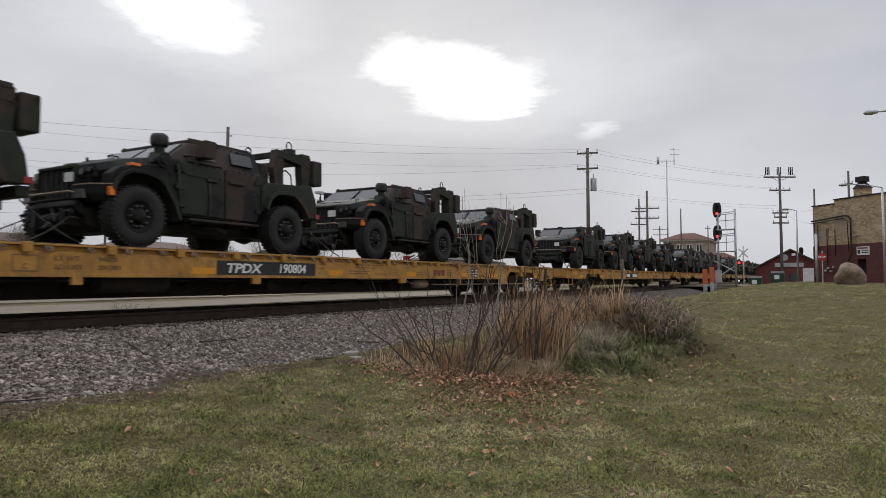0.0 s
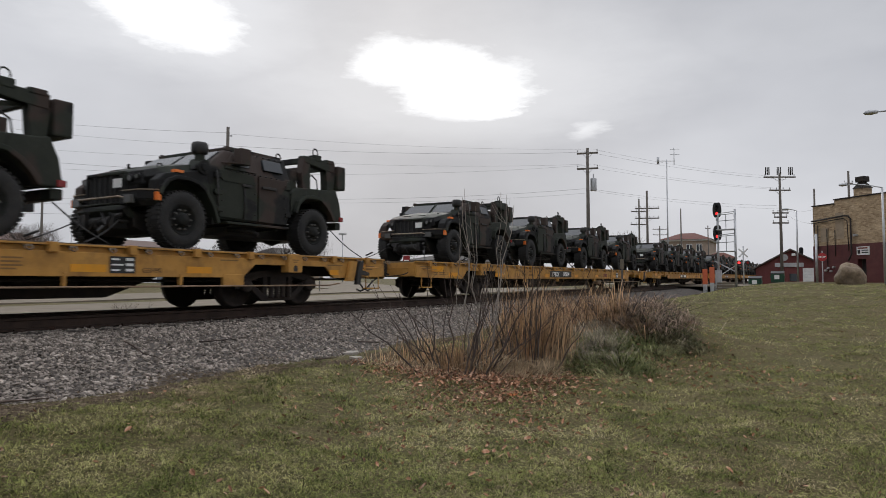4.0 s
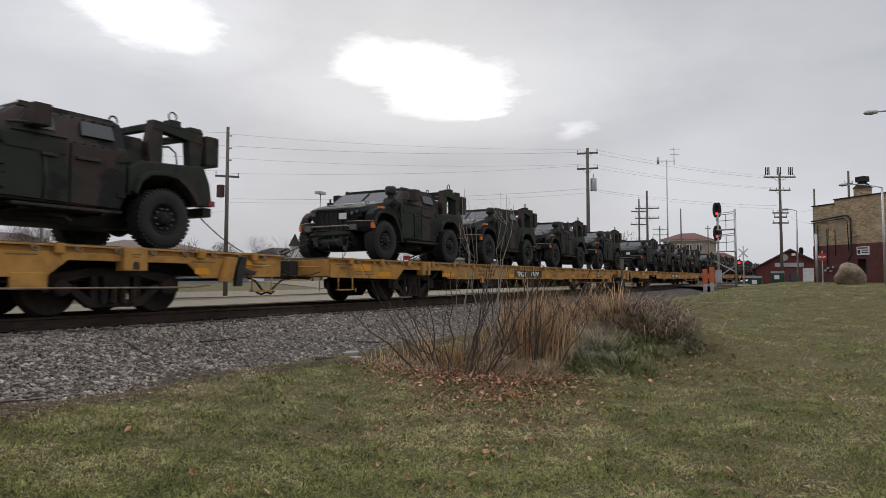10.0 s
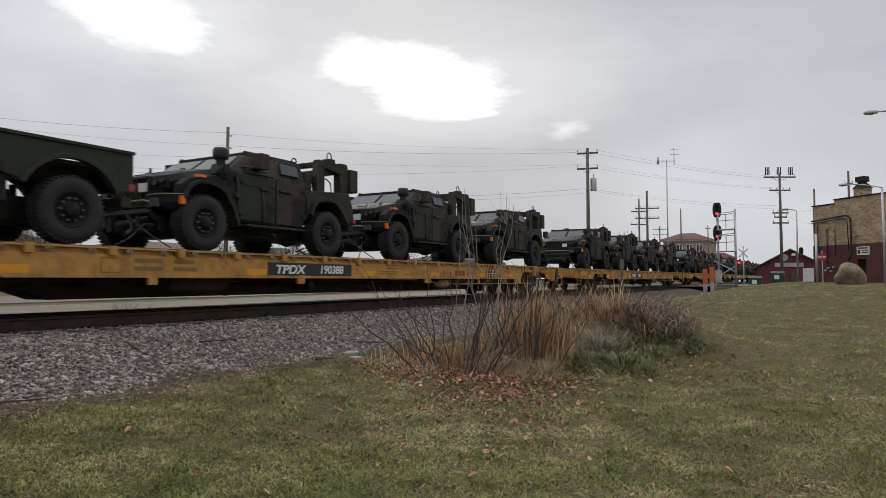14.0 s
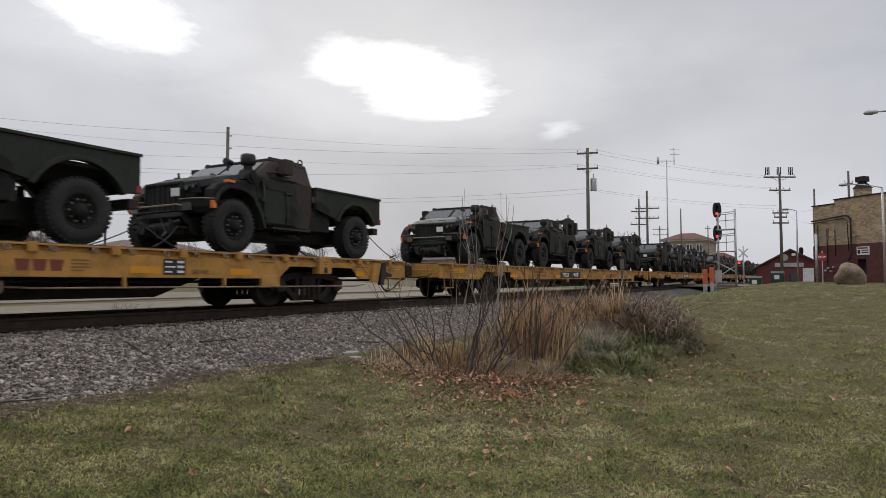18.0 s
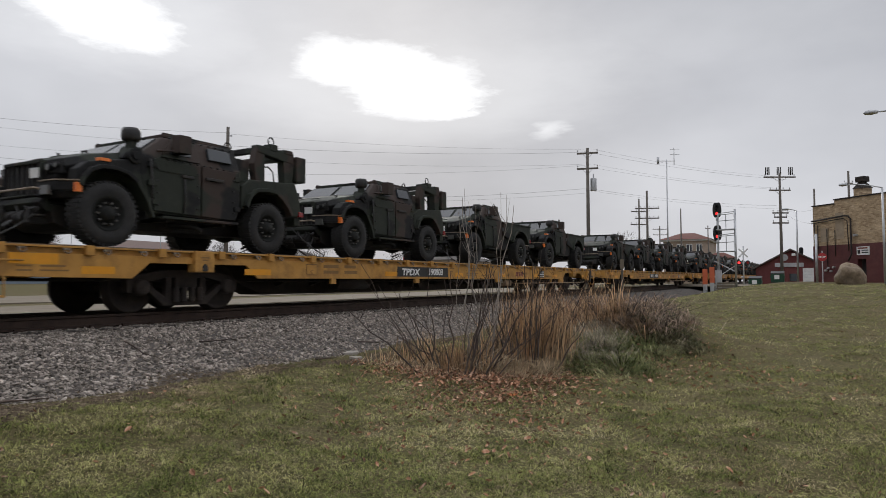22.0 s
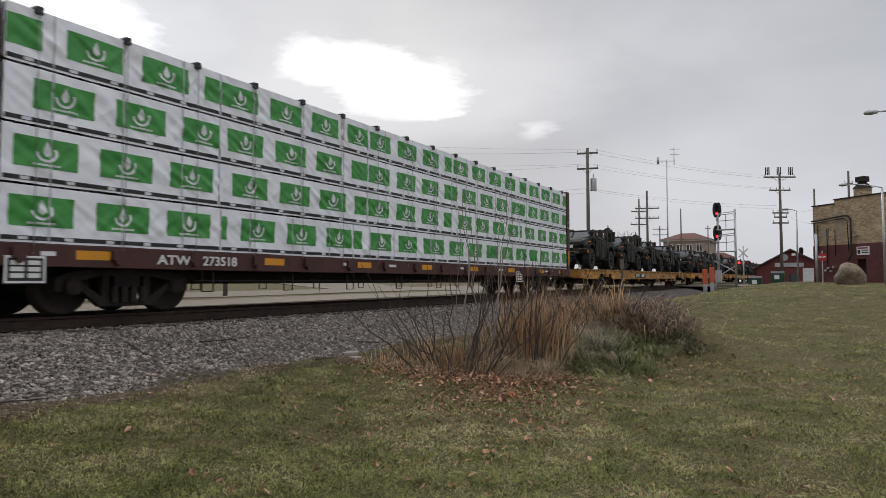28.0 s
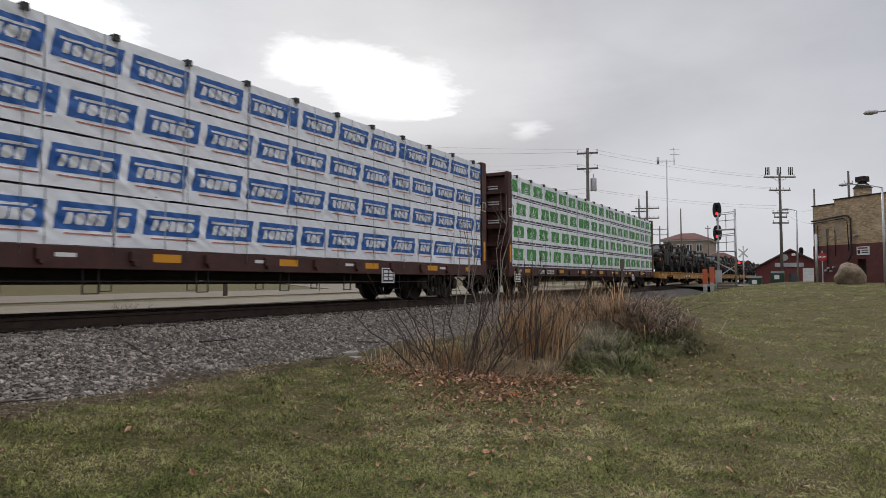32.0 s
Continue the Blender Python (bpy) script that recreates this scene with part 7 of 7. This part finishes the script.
def leafy(m, share=0.35):
    """Thin blades let some light through."""
    n, l = m.node_tree.nodes, m.node_tree.links
    b, out = n["Principled BSDF"], n["Material Output"]
    t, mix = n.new("ShaderNodeBsdfTranslucent"), n.new("ShaderNodeMixShader")
    mix.inputs["Fac"].default_value = share
    l.new(b.inputs["Base Color"].links[0].from_socket, t.inputs["Color"])
    l.new(b.outputs[0], mix.inputs[1])
    l.new(t.outputs[0], mix.inputs[2])
    l.new(mix.outputs[0], out.inputs["Surface"])
    return m


def blades(name, count, seed, colors, label, place, length, width, droop=0.5, category="grass", upright=0.35, scale=1.6, islands=0.5, sink=0.01):
    """Many bent blades in one mesh: place(rng, k) gives points on the ground, a factor for the length and perhaps a heading."""
    rng = np.random.default_rng(seed)
    got = place(rng, count)
    x, y, f = got[:3]
    k = len(x)
    z = ground_at(x, y)
    dist = np.hypot(x - EYE.x, y - EYE.y)
    ln = length[0] + (length[1] - length[0]) * rng.random(k) ** 1.5
    ln *= f
    wd = (width * (0.7 + 0.6 * rng.random(k)) + 0.00035 * dist)
    a = rng.random(k) * 2 * np.pi if len(got) < 4 else got[3] + rng.normal(0, 0.55, k)
    lean = upright + droop * rng.random(k)
    dx, dy = np.cos(a), np.sin(a)
    base = np.stack([x, y, z - sink], -1)
    mid = base + np.stack([dx * ln * lean * 0.35, dy * ln * lean * 0.35, ln * 0.62 * (1 - 0.18 * lean)], -1)
    tip = base + np.stack([dx * ln * lean, dy * ln * lean, ln * (1.0 - 0.45 * lean)], -1)
    b = a + np.pi / 2 + (rng.random(k) - 0.5)
    s = np.stack([np.cos(b) * wd / 2, np.sin(b) * wd / 2, np.zeros(k)], -1)
    v = np.stack([base - s, base + s, mid + s * 0.8, mid - s * 0.8, tip], 1).reshape(-1, 3)
    q = 5 * np.arange(k)[:, None]
    loops = (q + np.array([0, 1, 2, 3, 3, 2, 4])).reshape(-1)
    me = bpy.data.meshes.new(name)
    me.vertices.add(len(v))
    me.vertices.foreach_set("co", v.reshape(-1).astype(np.float32))
    me.loops.add(len(loops))
    me.loops.foreach_set("vertex_index", loops.astype(np.int32))
    me.polygons.add(2 * k)
    me.polygons.foreach_set("loop_start", (7 * np.arange(k)[:, None] + np.array([0, 4])).reshape(-1).astype(np.int32))
    me.update(calc_edges=True)
    me.validate()
    me.materials.append(leafy(material(name, colors, scale, 0.85, islands=islands, spec=0.15)))
    return solo(name, me, None, label, category, kind="stuff")


def toe_of(x):
    return -3.95 + 0.25 * np.sin(x * 1.3) + 0.12 * np.sin(x * 3.7) - 0.35 * np.clip((x - 3.5) / 5, 0, 1)


def lawn_of(sign):
    return lambda rng, count: lawn(rng, count, sign)


def lawn(rng, count, sign):
    n = int(count * 1.9)
    d = 3.8 + 34 * rng.random(n) ** 1.75
    ang = (rng.random(n) - 0.5) * 1.32
    p = d[:, None] * (np.cos(ang)[:, None] * FWD + np.sin(ang)[:, None] * SIDE)
    x, y = EYE.x + p[:, 0], EYE.y + p[:, 1]
    clump = waves(x, y, 9, 3) + 0.5 * waves(x, y, 23, 5)
    broad = waves(x, y, 1.1, 7) + 0.025 * (x - 8) + 0.05 * (-7.5 - y)
    edge = toe_of(x) + 0.1 * waves(x, y, 14, 8)
    ok = (y < edge) & (0.6 * sign * (broad + 0.45 * waves(x, y, 3.1, 12) + 0.7 * waves(x, y, 13, 21) + 0.6 * waves(x, y, 31, 22)) + 0.12 * clump + 1.3 * rng.random(n) > 0.0)
    ok &= (y < edge - 0.3) | (rng.random(n) < 0.5 + 0.5 * waves(x, y, 5, 9))
    x, y, clump = x[ok][:count], y[ok][:count], clump[ok][:count]
    return x, y, 0.65 + 0.5 * np.clip(clump + 0.35, 0, 1.4)


blades("lawn_grass", 330000, 1, [(0.105, 0.134, 0.032), (0.232, 0.246, 0.078), (0.46, 0.42, 0.20)], "short green winter lawn grass", lawn_of(-1), (0.024, 0.075), 0.0046, 1.3, "grass", 0.7, 1.6, 0.95)
blades("dry_lawn_grass", 155000, 2, [(0.17, 0.135, 0.07), (0.32, 0.265, 0.15), (0.55, 0.47, 0.31)], "short straw-coloured dead lawn grass", lawn_of(1), (0.024, 0.07), 0.0040, 1.3, "grass", 0.8, 1.6, 0.8)


def tufts(cx, cy, a, b, n, size=(0.12, 0.35), low=0.5, fall=None):
    """Points in n uneven tufts spread over an ellipse, each tuft with its own height and heading."""
    def place(rng, count):
        r, t = np.sqrt(rng.random(n)), rng.random(n) * 2 * np.pi
        c = (r * np.cos(t) * a)[:, None] * FWD + (r * np.sin(t) * b)[:, None] * SIDE
        rad = size[0] + (size[1] - size[0]) * rng.random(n)
        tall = low + (1.1 - low) * rng.random(n) * (1 - 0.5 * r ** 2)
        head = rng.random(n) * 2 * np.pi if fall is None else fall + rng.normal(0, 0.7, n)
        i = rng.choice(n, count, p=rad ** 1.5 / np.sum(rad ** 1.5))
        q = rng.normal(0, 0.6, (count, 2)) * rad[i][:, None]
        return cx + c[i, 0] + q[:, 0], cy + c[i, 1] + q[:, 1], tall[i] * (0.75 + 0.5 * rng.random(count)), head[i]
    return place


TAN_STALK = [(0.23, 0.14, 0.075), (0.43, 0.285, 0.165), (0.62, 0.47, 0.31)]
PALE_STALK = [(0.34, 0.24, 0.15), (0.48, 0.37, 0.24), (0.6, 0.5, 0.35)]
blades("dead_tall_grass", 1700, 11, TAN_STALK, "tall tawny dead grass under the bare shrub", tufts(8.5, -5.75, 0.45, 0.75, 22), (0.2, 0.8), 0.006, 0.8, "dead grass", 0.1, islands=0.8)
blades("dead_tall_grass", 1900, 12, TAN_STALK, "tall tawny dead grass clump", tufts(9.75, -6.55, 0.6, 0.5, 24, low=0.55), (0.5, 1.55), 0.006, 0.4, "dead grass", 0.05, islands=0.8)
blades("dead_tall_grass", 1900, 13, TAN_STALK, "tall tawny dead grass clump by the track", tufts(13.4, -6.2, 1.9, 0.75, 40, (0.12, 0.3), 0.45), (0.4, 1.3), 0.007, 0.7, "dead grass", 0.15, islands=0.85)
blades("rusty_grass", 800, 23, [(0.20, 0.105, 0.06), (0.34, 0.2, 0.12), (0.48, 0.32, 0.2)], "rust-brown dead grass stalks behind the shrub", tufts(12.0, -5.9, 1.2, 0.6, 26, (0.12, 0.3), 0.5), (0.5, 1.35), 0.007, 0.7, "dead grass", 0.15, islands=0.8)
blades("fallen_straw", 2200, 14, PALE_STALK, "flattened pale straw at the foot of the shrub", tufts(8.85, -6.55, 0.35, 0.5, 16), (0.2, 0.6), 0.005, 0.9, "straw", 1.1, islands=0.7)
blades("fallen_straw", 1300, 19, PALE_STALK, "flattened pale straw beside the ballast", tufts(8.3, -5.5, 0.4, 0.7, 16), (0.1, 0.4), 0.005, 0.9, "straw", 0.9, islands=0.7)
blades("mound_grass", 7500, 15, [(0.085, 0.105, 0.034), (0.19, 0.20, 0.08), (0.38, 0.35, 0.21)], "long drooping grey-green grass on a mound", tufts(10.7, -7.35, 1.4, 0.95, 70, (0.12, 0.3), 0.35), (0.12, 0.42), 0.009, 0.9, "long grass", 1.1, islands=0.8)
blades("mound_grass", 4600, 20, [(0.075, 0.085, 0.035), (0.16, 0.155, 0.075), (0.34, 0.30, 0.19)], "long dark green grass beside the weeds", tufts(12.0, -8.0, 1.2, 0.55, 40, (0.12, 0.3), 0.3), (0.12, 0.4), 0.009, 0.9, "long grass", 1.1, islands=0.8)
blades("mound_grass", 2600, 16, [(0.20, 0.165, 0.12), (0.36, 0.31, 0.23), (0.56, 0.50, 0.41)], "long drooping grey dead grass on a mound", tufts(10.7, -7.0, 1.3, 0.9, 38, (0.1, 0.25), 0.4), (0.25, 0.7), 0.007, 0.8, "long grass", 1.1, islands=0.7)
blades("brown_weeds", 3800, 17, [(0.10, 0.066, 0.048), (0.24, 0.175, 0.13), (0.46, 0.38, 0.30)], "matted dark brown dead weeds on the mound", tufts(12.9, -7.4, 1.4, 0.9, 46, (0.12, 0.35), 0.3), (0.25, 0.95), 0.008, 0.7, "dead weeds", 1.25, islands=0.95)
blades("brown_weeds", 1100, 21, TAN_STALK, "tawny dead stalks among the brown weeds", tufts(12.4, -6.9, 1.4, 1.0, 40, (0.15, 0.35), 0.4), (0.3, 0.9), 0.007, 0.9, "dead weeds", 0.9, islands=0.8)
blades("edge_grass", 1500, 18, [(0.07, 0.09, 0.025), (0.12, 0.14, 0.045)], "ragged taller grass along the ballast edge", tufts(6.2, -4.65, 2.6, 0.3, 60, (0.05, 0.15), 0.5), (0.03, 0.09), 0.0045, 0.9)
blades("edge_straw", 900, 22, PALE_STALK, "dead straw lying along the ballast edge", tufts(5.8, -4.25, 2.6, 0.3, 40, (0.08, 0.25), 0.5), (0.06, 0.16), 0.004, 0.6, "straw", 1.3)


def twig(rng, s, a, b, r, n=5, wobble=0.05):
    a, b = Vector(a), Vector(b)
    pts = [a.lerp(b, i / n) + Vector((rng.uniform(-1, 1), rng.uniform(-1, 1), 0)) * wobble * math.sin(math.pi * i / n) * (b - a).length * 0.6 for i in range(n + 1)]
    for i in range(n):
        s.cyl(pts[i], pts[i + 1], r * (1 - 0.75 * i / n), r * (1 - 0.75 * (i + 1) / n), 5, False)
    return pts


def bare_shrub(x, y, stems, spread, height, seed, label, mat, r=0.012, tall=0, fan=1.0):
    rng = random.Random(seed)
    z = ground_z(x, y) - 0.03
    sh = thing("bare_shrub", label, "shrub", "bare shrubs", at=(x, y, z))
    for k in range(stems):
        s = Shape()
        side, fw = rng.uniform(-1, 1) * spread, rng.uniform(-0.55, 0.3)
        base = Vector((FWD[0] * fw + SIDE[0] * side * 0.55, FWD[1] * fw + SIDE[1] * side * 0.55, 0))
        h = rng.uniform(0.4, 1.0) * height if k >= tall else rng.uniform(2.0, 2.75)
        out = (side * rng.uniform(0.5, 1.25) + rng.uniform(-0.35, 0.35)) * fan + side * 0.55 * (1 - fan)
        if k < tall:
            out *= 0.35
        tip = base + Vector((SIDE[0] * out + FWD[0] * rng.uniform(-0.2, 0.2), SIDE[1] * out + FWD[1] * rng.uniform(-0.2, 0.2), h))
        pts = twig(rng, s, base, tip, r * rng.uniform(0.8, 1.5), 6)
        for j in range(rng.randint(2, 6)):
            p = pts[rng.randint(1, 5)]
            twig(rng, s, p, p + Vector((rng.uniform(-0.25, 0.25), rng.uniform(-0.25, 0.25), rng.uniform(0.15, 0.4))), r * 0.4, 3)
        part("stem", s, mat, sh)
    return sh


BARK = material("grey_twig_bark", [(0.040, 0.028, 0.023), (0.10, 0.073, 0.058)], 12, 0.9, objects=0.3)
PALEBARK = material("pale_twig_bark", [(0.20, 0.17, 0.145), (0.30, 0.26, 0.22)], 12, 0.9, objects=0.2)
bare_shrub(8.4, -5.95, 24, 1.0, 1.6, 21, "bare leggy shrub of dark thin stems beside the ballast", BARK, 0.0105)
bare_shrub(9.42, -6.55, 30, 0.85, 1.75, 22, "bare shrub of upright brown stems in dead grass", BARK, 0.0105, fan=0.35)
bare_shrub(8.9, -5.95, 11, 0.7, 1.7, 23, "few very tall pale leafless shoots", PALEBARK, 0.0095, 8)
bare_shrub(12.4, -7.0, 34, 1.5, 0.85, 24, "tangle of thin bare stems in the dead weeds", BARK, 0.006)
bare_shrub(12.2, -6.3, 16, 0.9, 1.25, 26, "thin bare stems standing in dead grass", BARK, 0.0065)
bare_shrub(13.8, 9.0, 12, 0.5, 0.38, 25, "small dead weed between track and road", BARK, 0.006)
_rng = random.Random(5)
_z = ground_z(8.6, -6.05)
for _a, _b in (((8.6, -6.0, _z), (7.6, -5.15, _z + 0.62)), ((8.5, -5.95, _z), (8.1, -5.15, _z + 0.95)), ((8.85, -6.2, _z), (9.3, -6.6, _z + 1.2))):
    _s = Shape()
    twig(_rng, _s, _a, _b, 0.014, 6, 0.1)
    solo("bare_branch", _s, BARK, "low arching dark bare branch of brush", "branch", "bare branches")


for _a, _b, _r in (((5.8, -2.2), (5.74, -3.1), 0.014), ((6.8, -2.5), (7.8, -2.5), 0.014), ((7.8, -3.87), (8.15, -3.98), 0.018), ((3.4, -3.7), (3.9, -3.75), 0.014), ((9.6, -3.3), (10.5, -3.6), 0.015)):
    _s = Shape()
    _za = max(ground_z(*_a), np.interp(_a[1], [-4.4, -3.8, -2.9, -1.9], [-0.95, -0.70, -0.50, -0.27]) + grade(_a[0])) + 0.03
    _zb = max(ground_z(*_b), np.interp(_b[1], [-4.4, -3.8, -2.9, -1.9], [-0.95, -0.70, -0.50, -0.27]) + grade(_b[0])) + 0.03
    twig(_rng, _s, (*_a, _za), (*_b, _zb), _r, 5, 0.12)
    solo("fallen_stick", _s, BARK, "dark dead stick lying on the ballast", "stick", "fallen sticks")
_slab = material("pale_limestone", [(0.26, 0.235, 0.2), (0.40, 0.365, 0.32)], 12, 0.9, bump=0.6)
for _x, _y, _w, _d, _t in ((8.85, -3.75, 0.17, 0.10, 0.3), (8.3, -4.25, 0.12, 0.08, 1.1)):
    solo("flat_stone", Shape().prism([(-_w, -_d), (_w * 0.7, -_d * 1.1), (_w, _d * 0.5), (0, _d), (-_w * 0.9, _d * 0.6)], -0.02, 0.035, Matrix.Rotation(math.pi / 2, 4, "X")), _slab, "pale flat stone beside the ballast edge", "stone", "flat stones", bevel=0.01,
         at=Matrix.Translation((_x, _y, max(ground_z(_x, _y), np.interp(_y, [-4.4, -3.8, -2.9, -1.9], [-0.95, -0.70, -0.50, -0.27]) + grade(_x)) + 0.01)) @ Matrix.Rotation(_t, 4, "Z"))


def fallen_leaves():
    rng = np.random.default_rng(31)
    parts_xy = []
    for n, cx, cy, a, b in ((1900, 8.15, -6.3, 0.5, 1.05), (1800, 7.9, -6.85, 1.0, 0.85), (800, 10.2, -8.0, 1.2, 0.9), (420, 12.0, -8.7, 2.0, 0.7), (1300, 6.8, -7.0, 1.9, 1.3)):
        c = rng.normal(0, 0.7, (n // 9, 2))
        q = c[rng.integers(0, n // 9, n)] + rng.normal(0, 0.2, (n, 2))
        parts_xy.append(np.array((cx, cy)) + (q[:, 0] * a)[:, None] * FWD + (q[:, 1] * b)[:, None] * SIDE)
    d, ang = 4 + 14 * rng.random(520) ** 1.3, (rng.random(520) ** 0.85 - 0.5) * 1.25
    parts_xy.append(np.array((EYE.x, EYE.y)) + d[:, None] * (np.cos(ang)[:, None] * FWD + np.sin(ang)[:, None] * SIDE))
    xy = np.concatenate(parts_xy)
    xy = xy[xy[:, 1] < -4.3]
    v, f = [], []
    for x, y in xy:
        z = ground_z(x, y) + rng.uniform(0.02, 0.06)
        s, a = 0.012 + 0.024 * rng.random() ** 2.0, rng.uniform(0, 6.283)
        m = Matrix.Translation((x, y, z)) @ Euler((rng.uniform(-0.8, 0.8), rng.uniform(-0.8, 0.8), a)).to_matrix().to_4x4()
        c = rng.uniform(0.1, 0.9)
        w = rng.uniform(0.5, 1.1)
        q = [(-1.1, 0, 0.25 * c), (-0.4, -0.62 * w, c * 0.5), (0.5, -0.5 * w, c * 0.6), (1.1, 0, 0.3 * c), (0.5, 0.55 * w, c * 0.5), (-0.45, 0.6 * w, c * 0.6), (0, 0, 0)]
        k = len(v)
        v += [tuple(m @ (Vector(p) * s)) for p in q]
        f += [(k + 6, k + i, k + (i + 1) % 6) for i in range(6)]
    mat = material("dead_leaf", [(0.17, 0.068, 0.038), (0.35, 0.18, 0.105), (0.56, 0.43, 0.31)], 22.0, 0.8, islands=0.75, spec=0.3)
    solo("fallen_leaves", mesh_of("fallen_leaves", v, f, mat), None, "scattered curled brown and rust fallen leaves", "leaves", kind="stuff")


fallen_leaves()
_leaf = material("orange_leaf", [(0.42, 0.12, 0.03), (0.5, 0.17, 0.05)], 5, 0.7)
for _x, _y in ((7.15, -7.35),):
    _s = Shape()
    for _k in range(7):
        _a = 2 * math.pi * _k / 7
        _s.add([(0, 0, 0.02), (0.04 * math.cos(_a - 0.3), 0.04 * math.sin(_a - 0.3), 0.03), (0.075 * math.cos(_a), 0.075 * math.sin(_a), 0.06), (0.04 * math.cos(_a + 0.3), 0.04 * math.sin(_a + 0.3), 0.03)], [(0, 1, 2, 3)])
    solo("fallen_leaf", _s, _leaf, "single bright orange fallen maple leaf", "leaf", at=(_x, _y, ground_z(_x, _y) + 0.045))


def winter_tree(x, y, h, w, seed, label, density=1800):
    """Short trunk, forked limbs and a haze of fine bare twigs."""
    rng = random.Random(seed)
    z = base_z(x, y)
    t = thing("bare_tree", label, "tree", "distant bare trees", at=(x, y, z))
    s = Shape()
    s.cyl((0, 0, 0), (0, 0, h * 0.3), h * 0.035, h * 0.028, 8)
    for k in range(11):
        a = 2 * math.pi * k / 11 + rng.uniform(-0.3, 0.3)
        b = Vector((math.cos(a) * w * rng.uniform(0.15, 0.42), math.sin(a) * w * rng.uniform(0.15, 0.42), h * rng.uniform(0.6, 0.95)))
        twig(rng, s, (0, 0, h * rng.uniform(0.2, 0.32)), b, h * 0.009, 5, 0.12)
    part("trunk", s, POLEWOOD, t)
    # fine twigs through an uneven crown
    lobes = [(Vector((rng.uniform(-0.3, 0.3) * w, rng.uniform(-0.3, 0.3) * w, h * rng.uniform(0.48, 0.8))), rng.uniform(0.16, 0.27) * w) for _ in range(9)]
    s = Shape()
    for k in range(density):
        c, r = lobes[k % 9]
        d = Vector((rng.gauss(0, 1), rng.gauss(0, 1), rng.gauss(0, 1))).normalized()
        p = c + d * r * rng.random() ** 0.4 * Vector((1, 1, 0.75)).length / 1.6
        if p.z < h * 0.22 or p.z > h:
            continue
        q = p + (d + Vector((0, 0, 0.6)) + Vector((rng.uniform(-0.6, 0.6), rng.uniform(-0.6, 0.6), 0))) * h * rng.uniform(0.03, 0.08)
        o = Vector((rng.uniform(-1, 1), rng.uniform(-1, 1), 0)) * 0.045
        s.add([p, p + o, q], [(0, 1, 2)])
    part("crown", s, BARK, t, "haze of fine bare twigs")


winter_tree(52.5, 84.5, 7.6, 8.5, 41, "distant round bare tree beyond the low buildings", 7500)
winter_tree(66, 62, 5.5, 5, 42, "small distant bare tree beyond the road")
winter_tree(71, 60, 5.0, 5, 43, "small distant bare tree beyond the road")
winter_tree(80, 58, 5.2, 6, 44, "small distant bare tree beyond the road")
winter_tree(95, 14, 8.2, 5, 45, "slim bare tree behind the train", 500)
winter_tree(98, 13, 8.0, 4, 46, "slim bare tree behind the train", 400)
for _x, _y, _h, _w, _k in ((83, 90, 8.6, 7, 51), (88, 87, 7.6, 6, 52), (92, 81, 8.4, 8, 53), (96.5, 78, 8.8, 8, 54), (101, 74, 7.6, 7, 55)):
    winter_tree(_x, _y, _h, _w, _k, "distant bare tree in a grey tree line", 900)
winter_tree(118, 66, 7.5, 9, 47, "distant bare tree near the chapel")
# ---- what moves ----
def track_pose(s, y, z, half, mid, turn=0):
    """Pose of a thing at s along the track, on a wagon whose middle lies mid ahead of it and whose trucks are half away from there."""
    c = s + mid
    a, b = grade(c - half), grade(c + half)
    slope = (b - a) / (2 * half)
    return pose(s, y, a + slope * (s - c + half) + z, 0, -math.degrees(math.atan(slope)), turn)


def motions():
    for ob, s0, y, z, half, mid in MOVING:
        turn = ob.get("turn", 0)
        rows = [(t, track_pose(s0 + SPEED * t, y, z, half, mid, turn)) for t in (0.0, 8.0, 16.0, 24.0, 32.0)]
        walk(ob, rows)
        for w in ob.children:
            if w.name.startswith("wheelset"):
                x, yw, zw = w.location
                n = 216
                walk(w, [(32.0 * k / n, pose(x, yw, zw, 0, math.degrees(SPEED * 32.0 * k / n / 0.42), 0)) for k in range(n + 1)])
    for ob in DRIFTING:
        walk(ob, [(0.0, Matrix.Translation(-DRIFT * 16)), (32.0, Matrix.Translation(DRIFT * 16))])


motions()
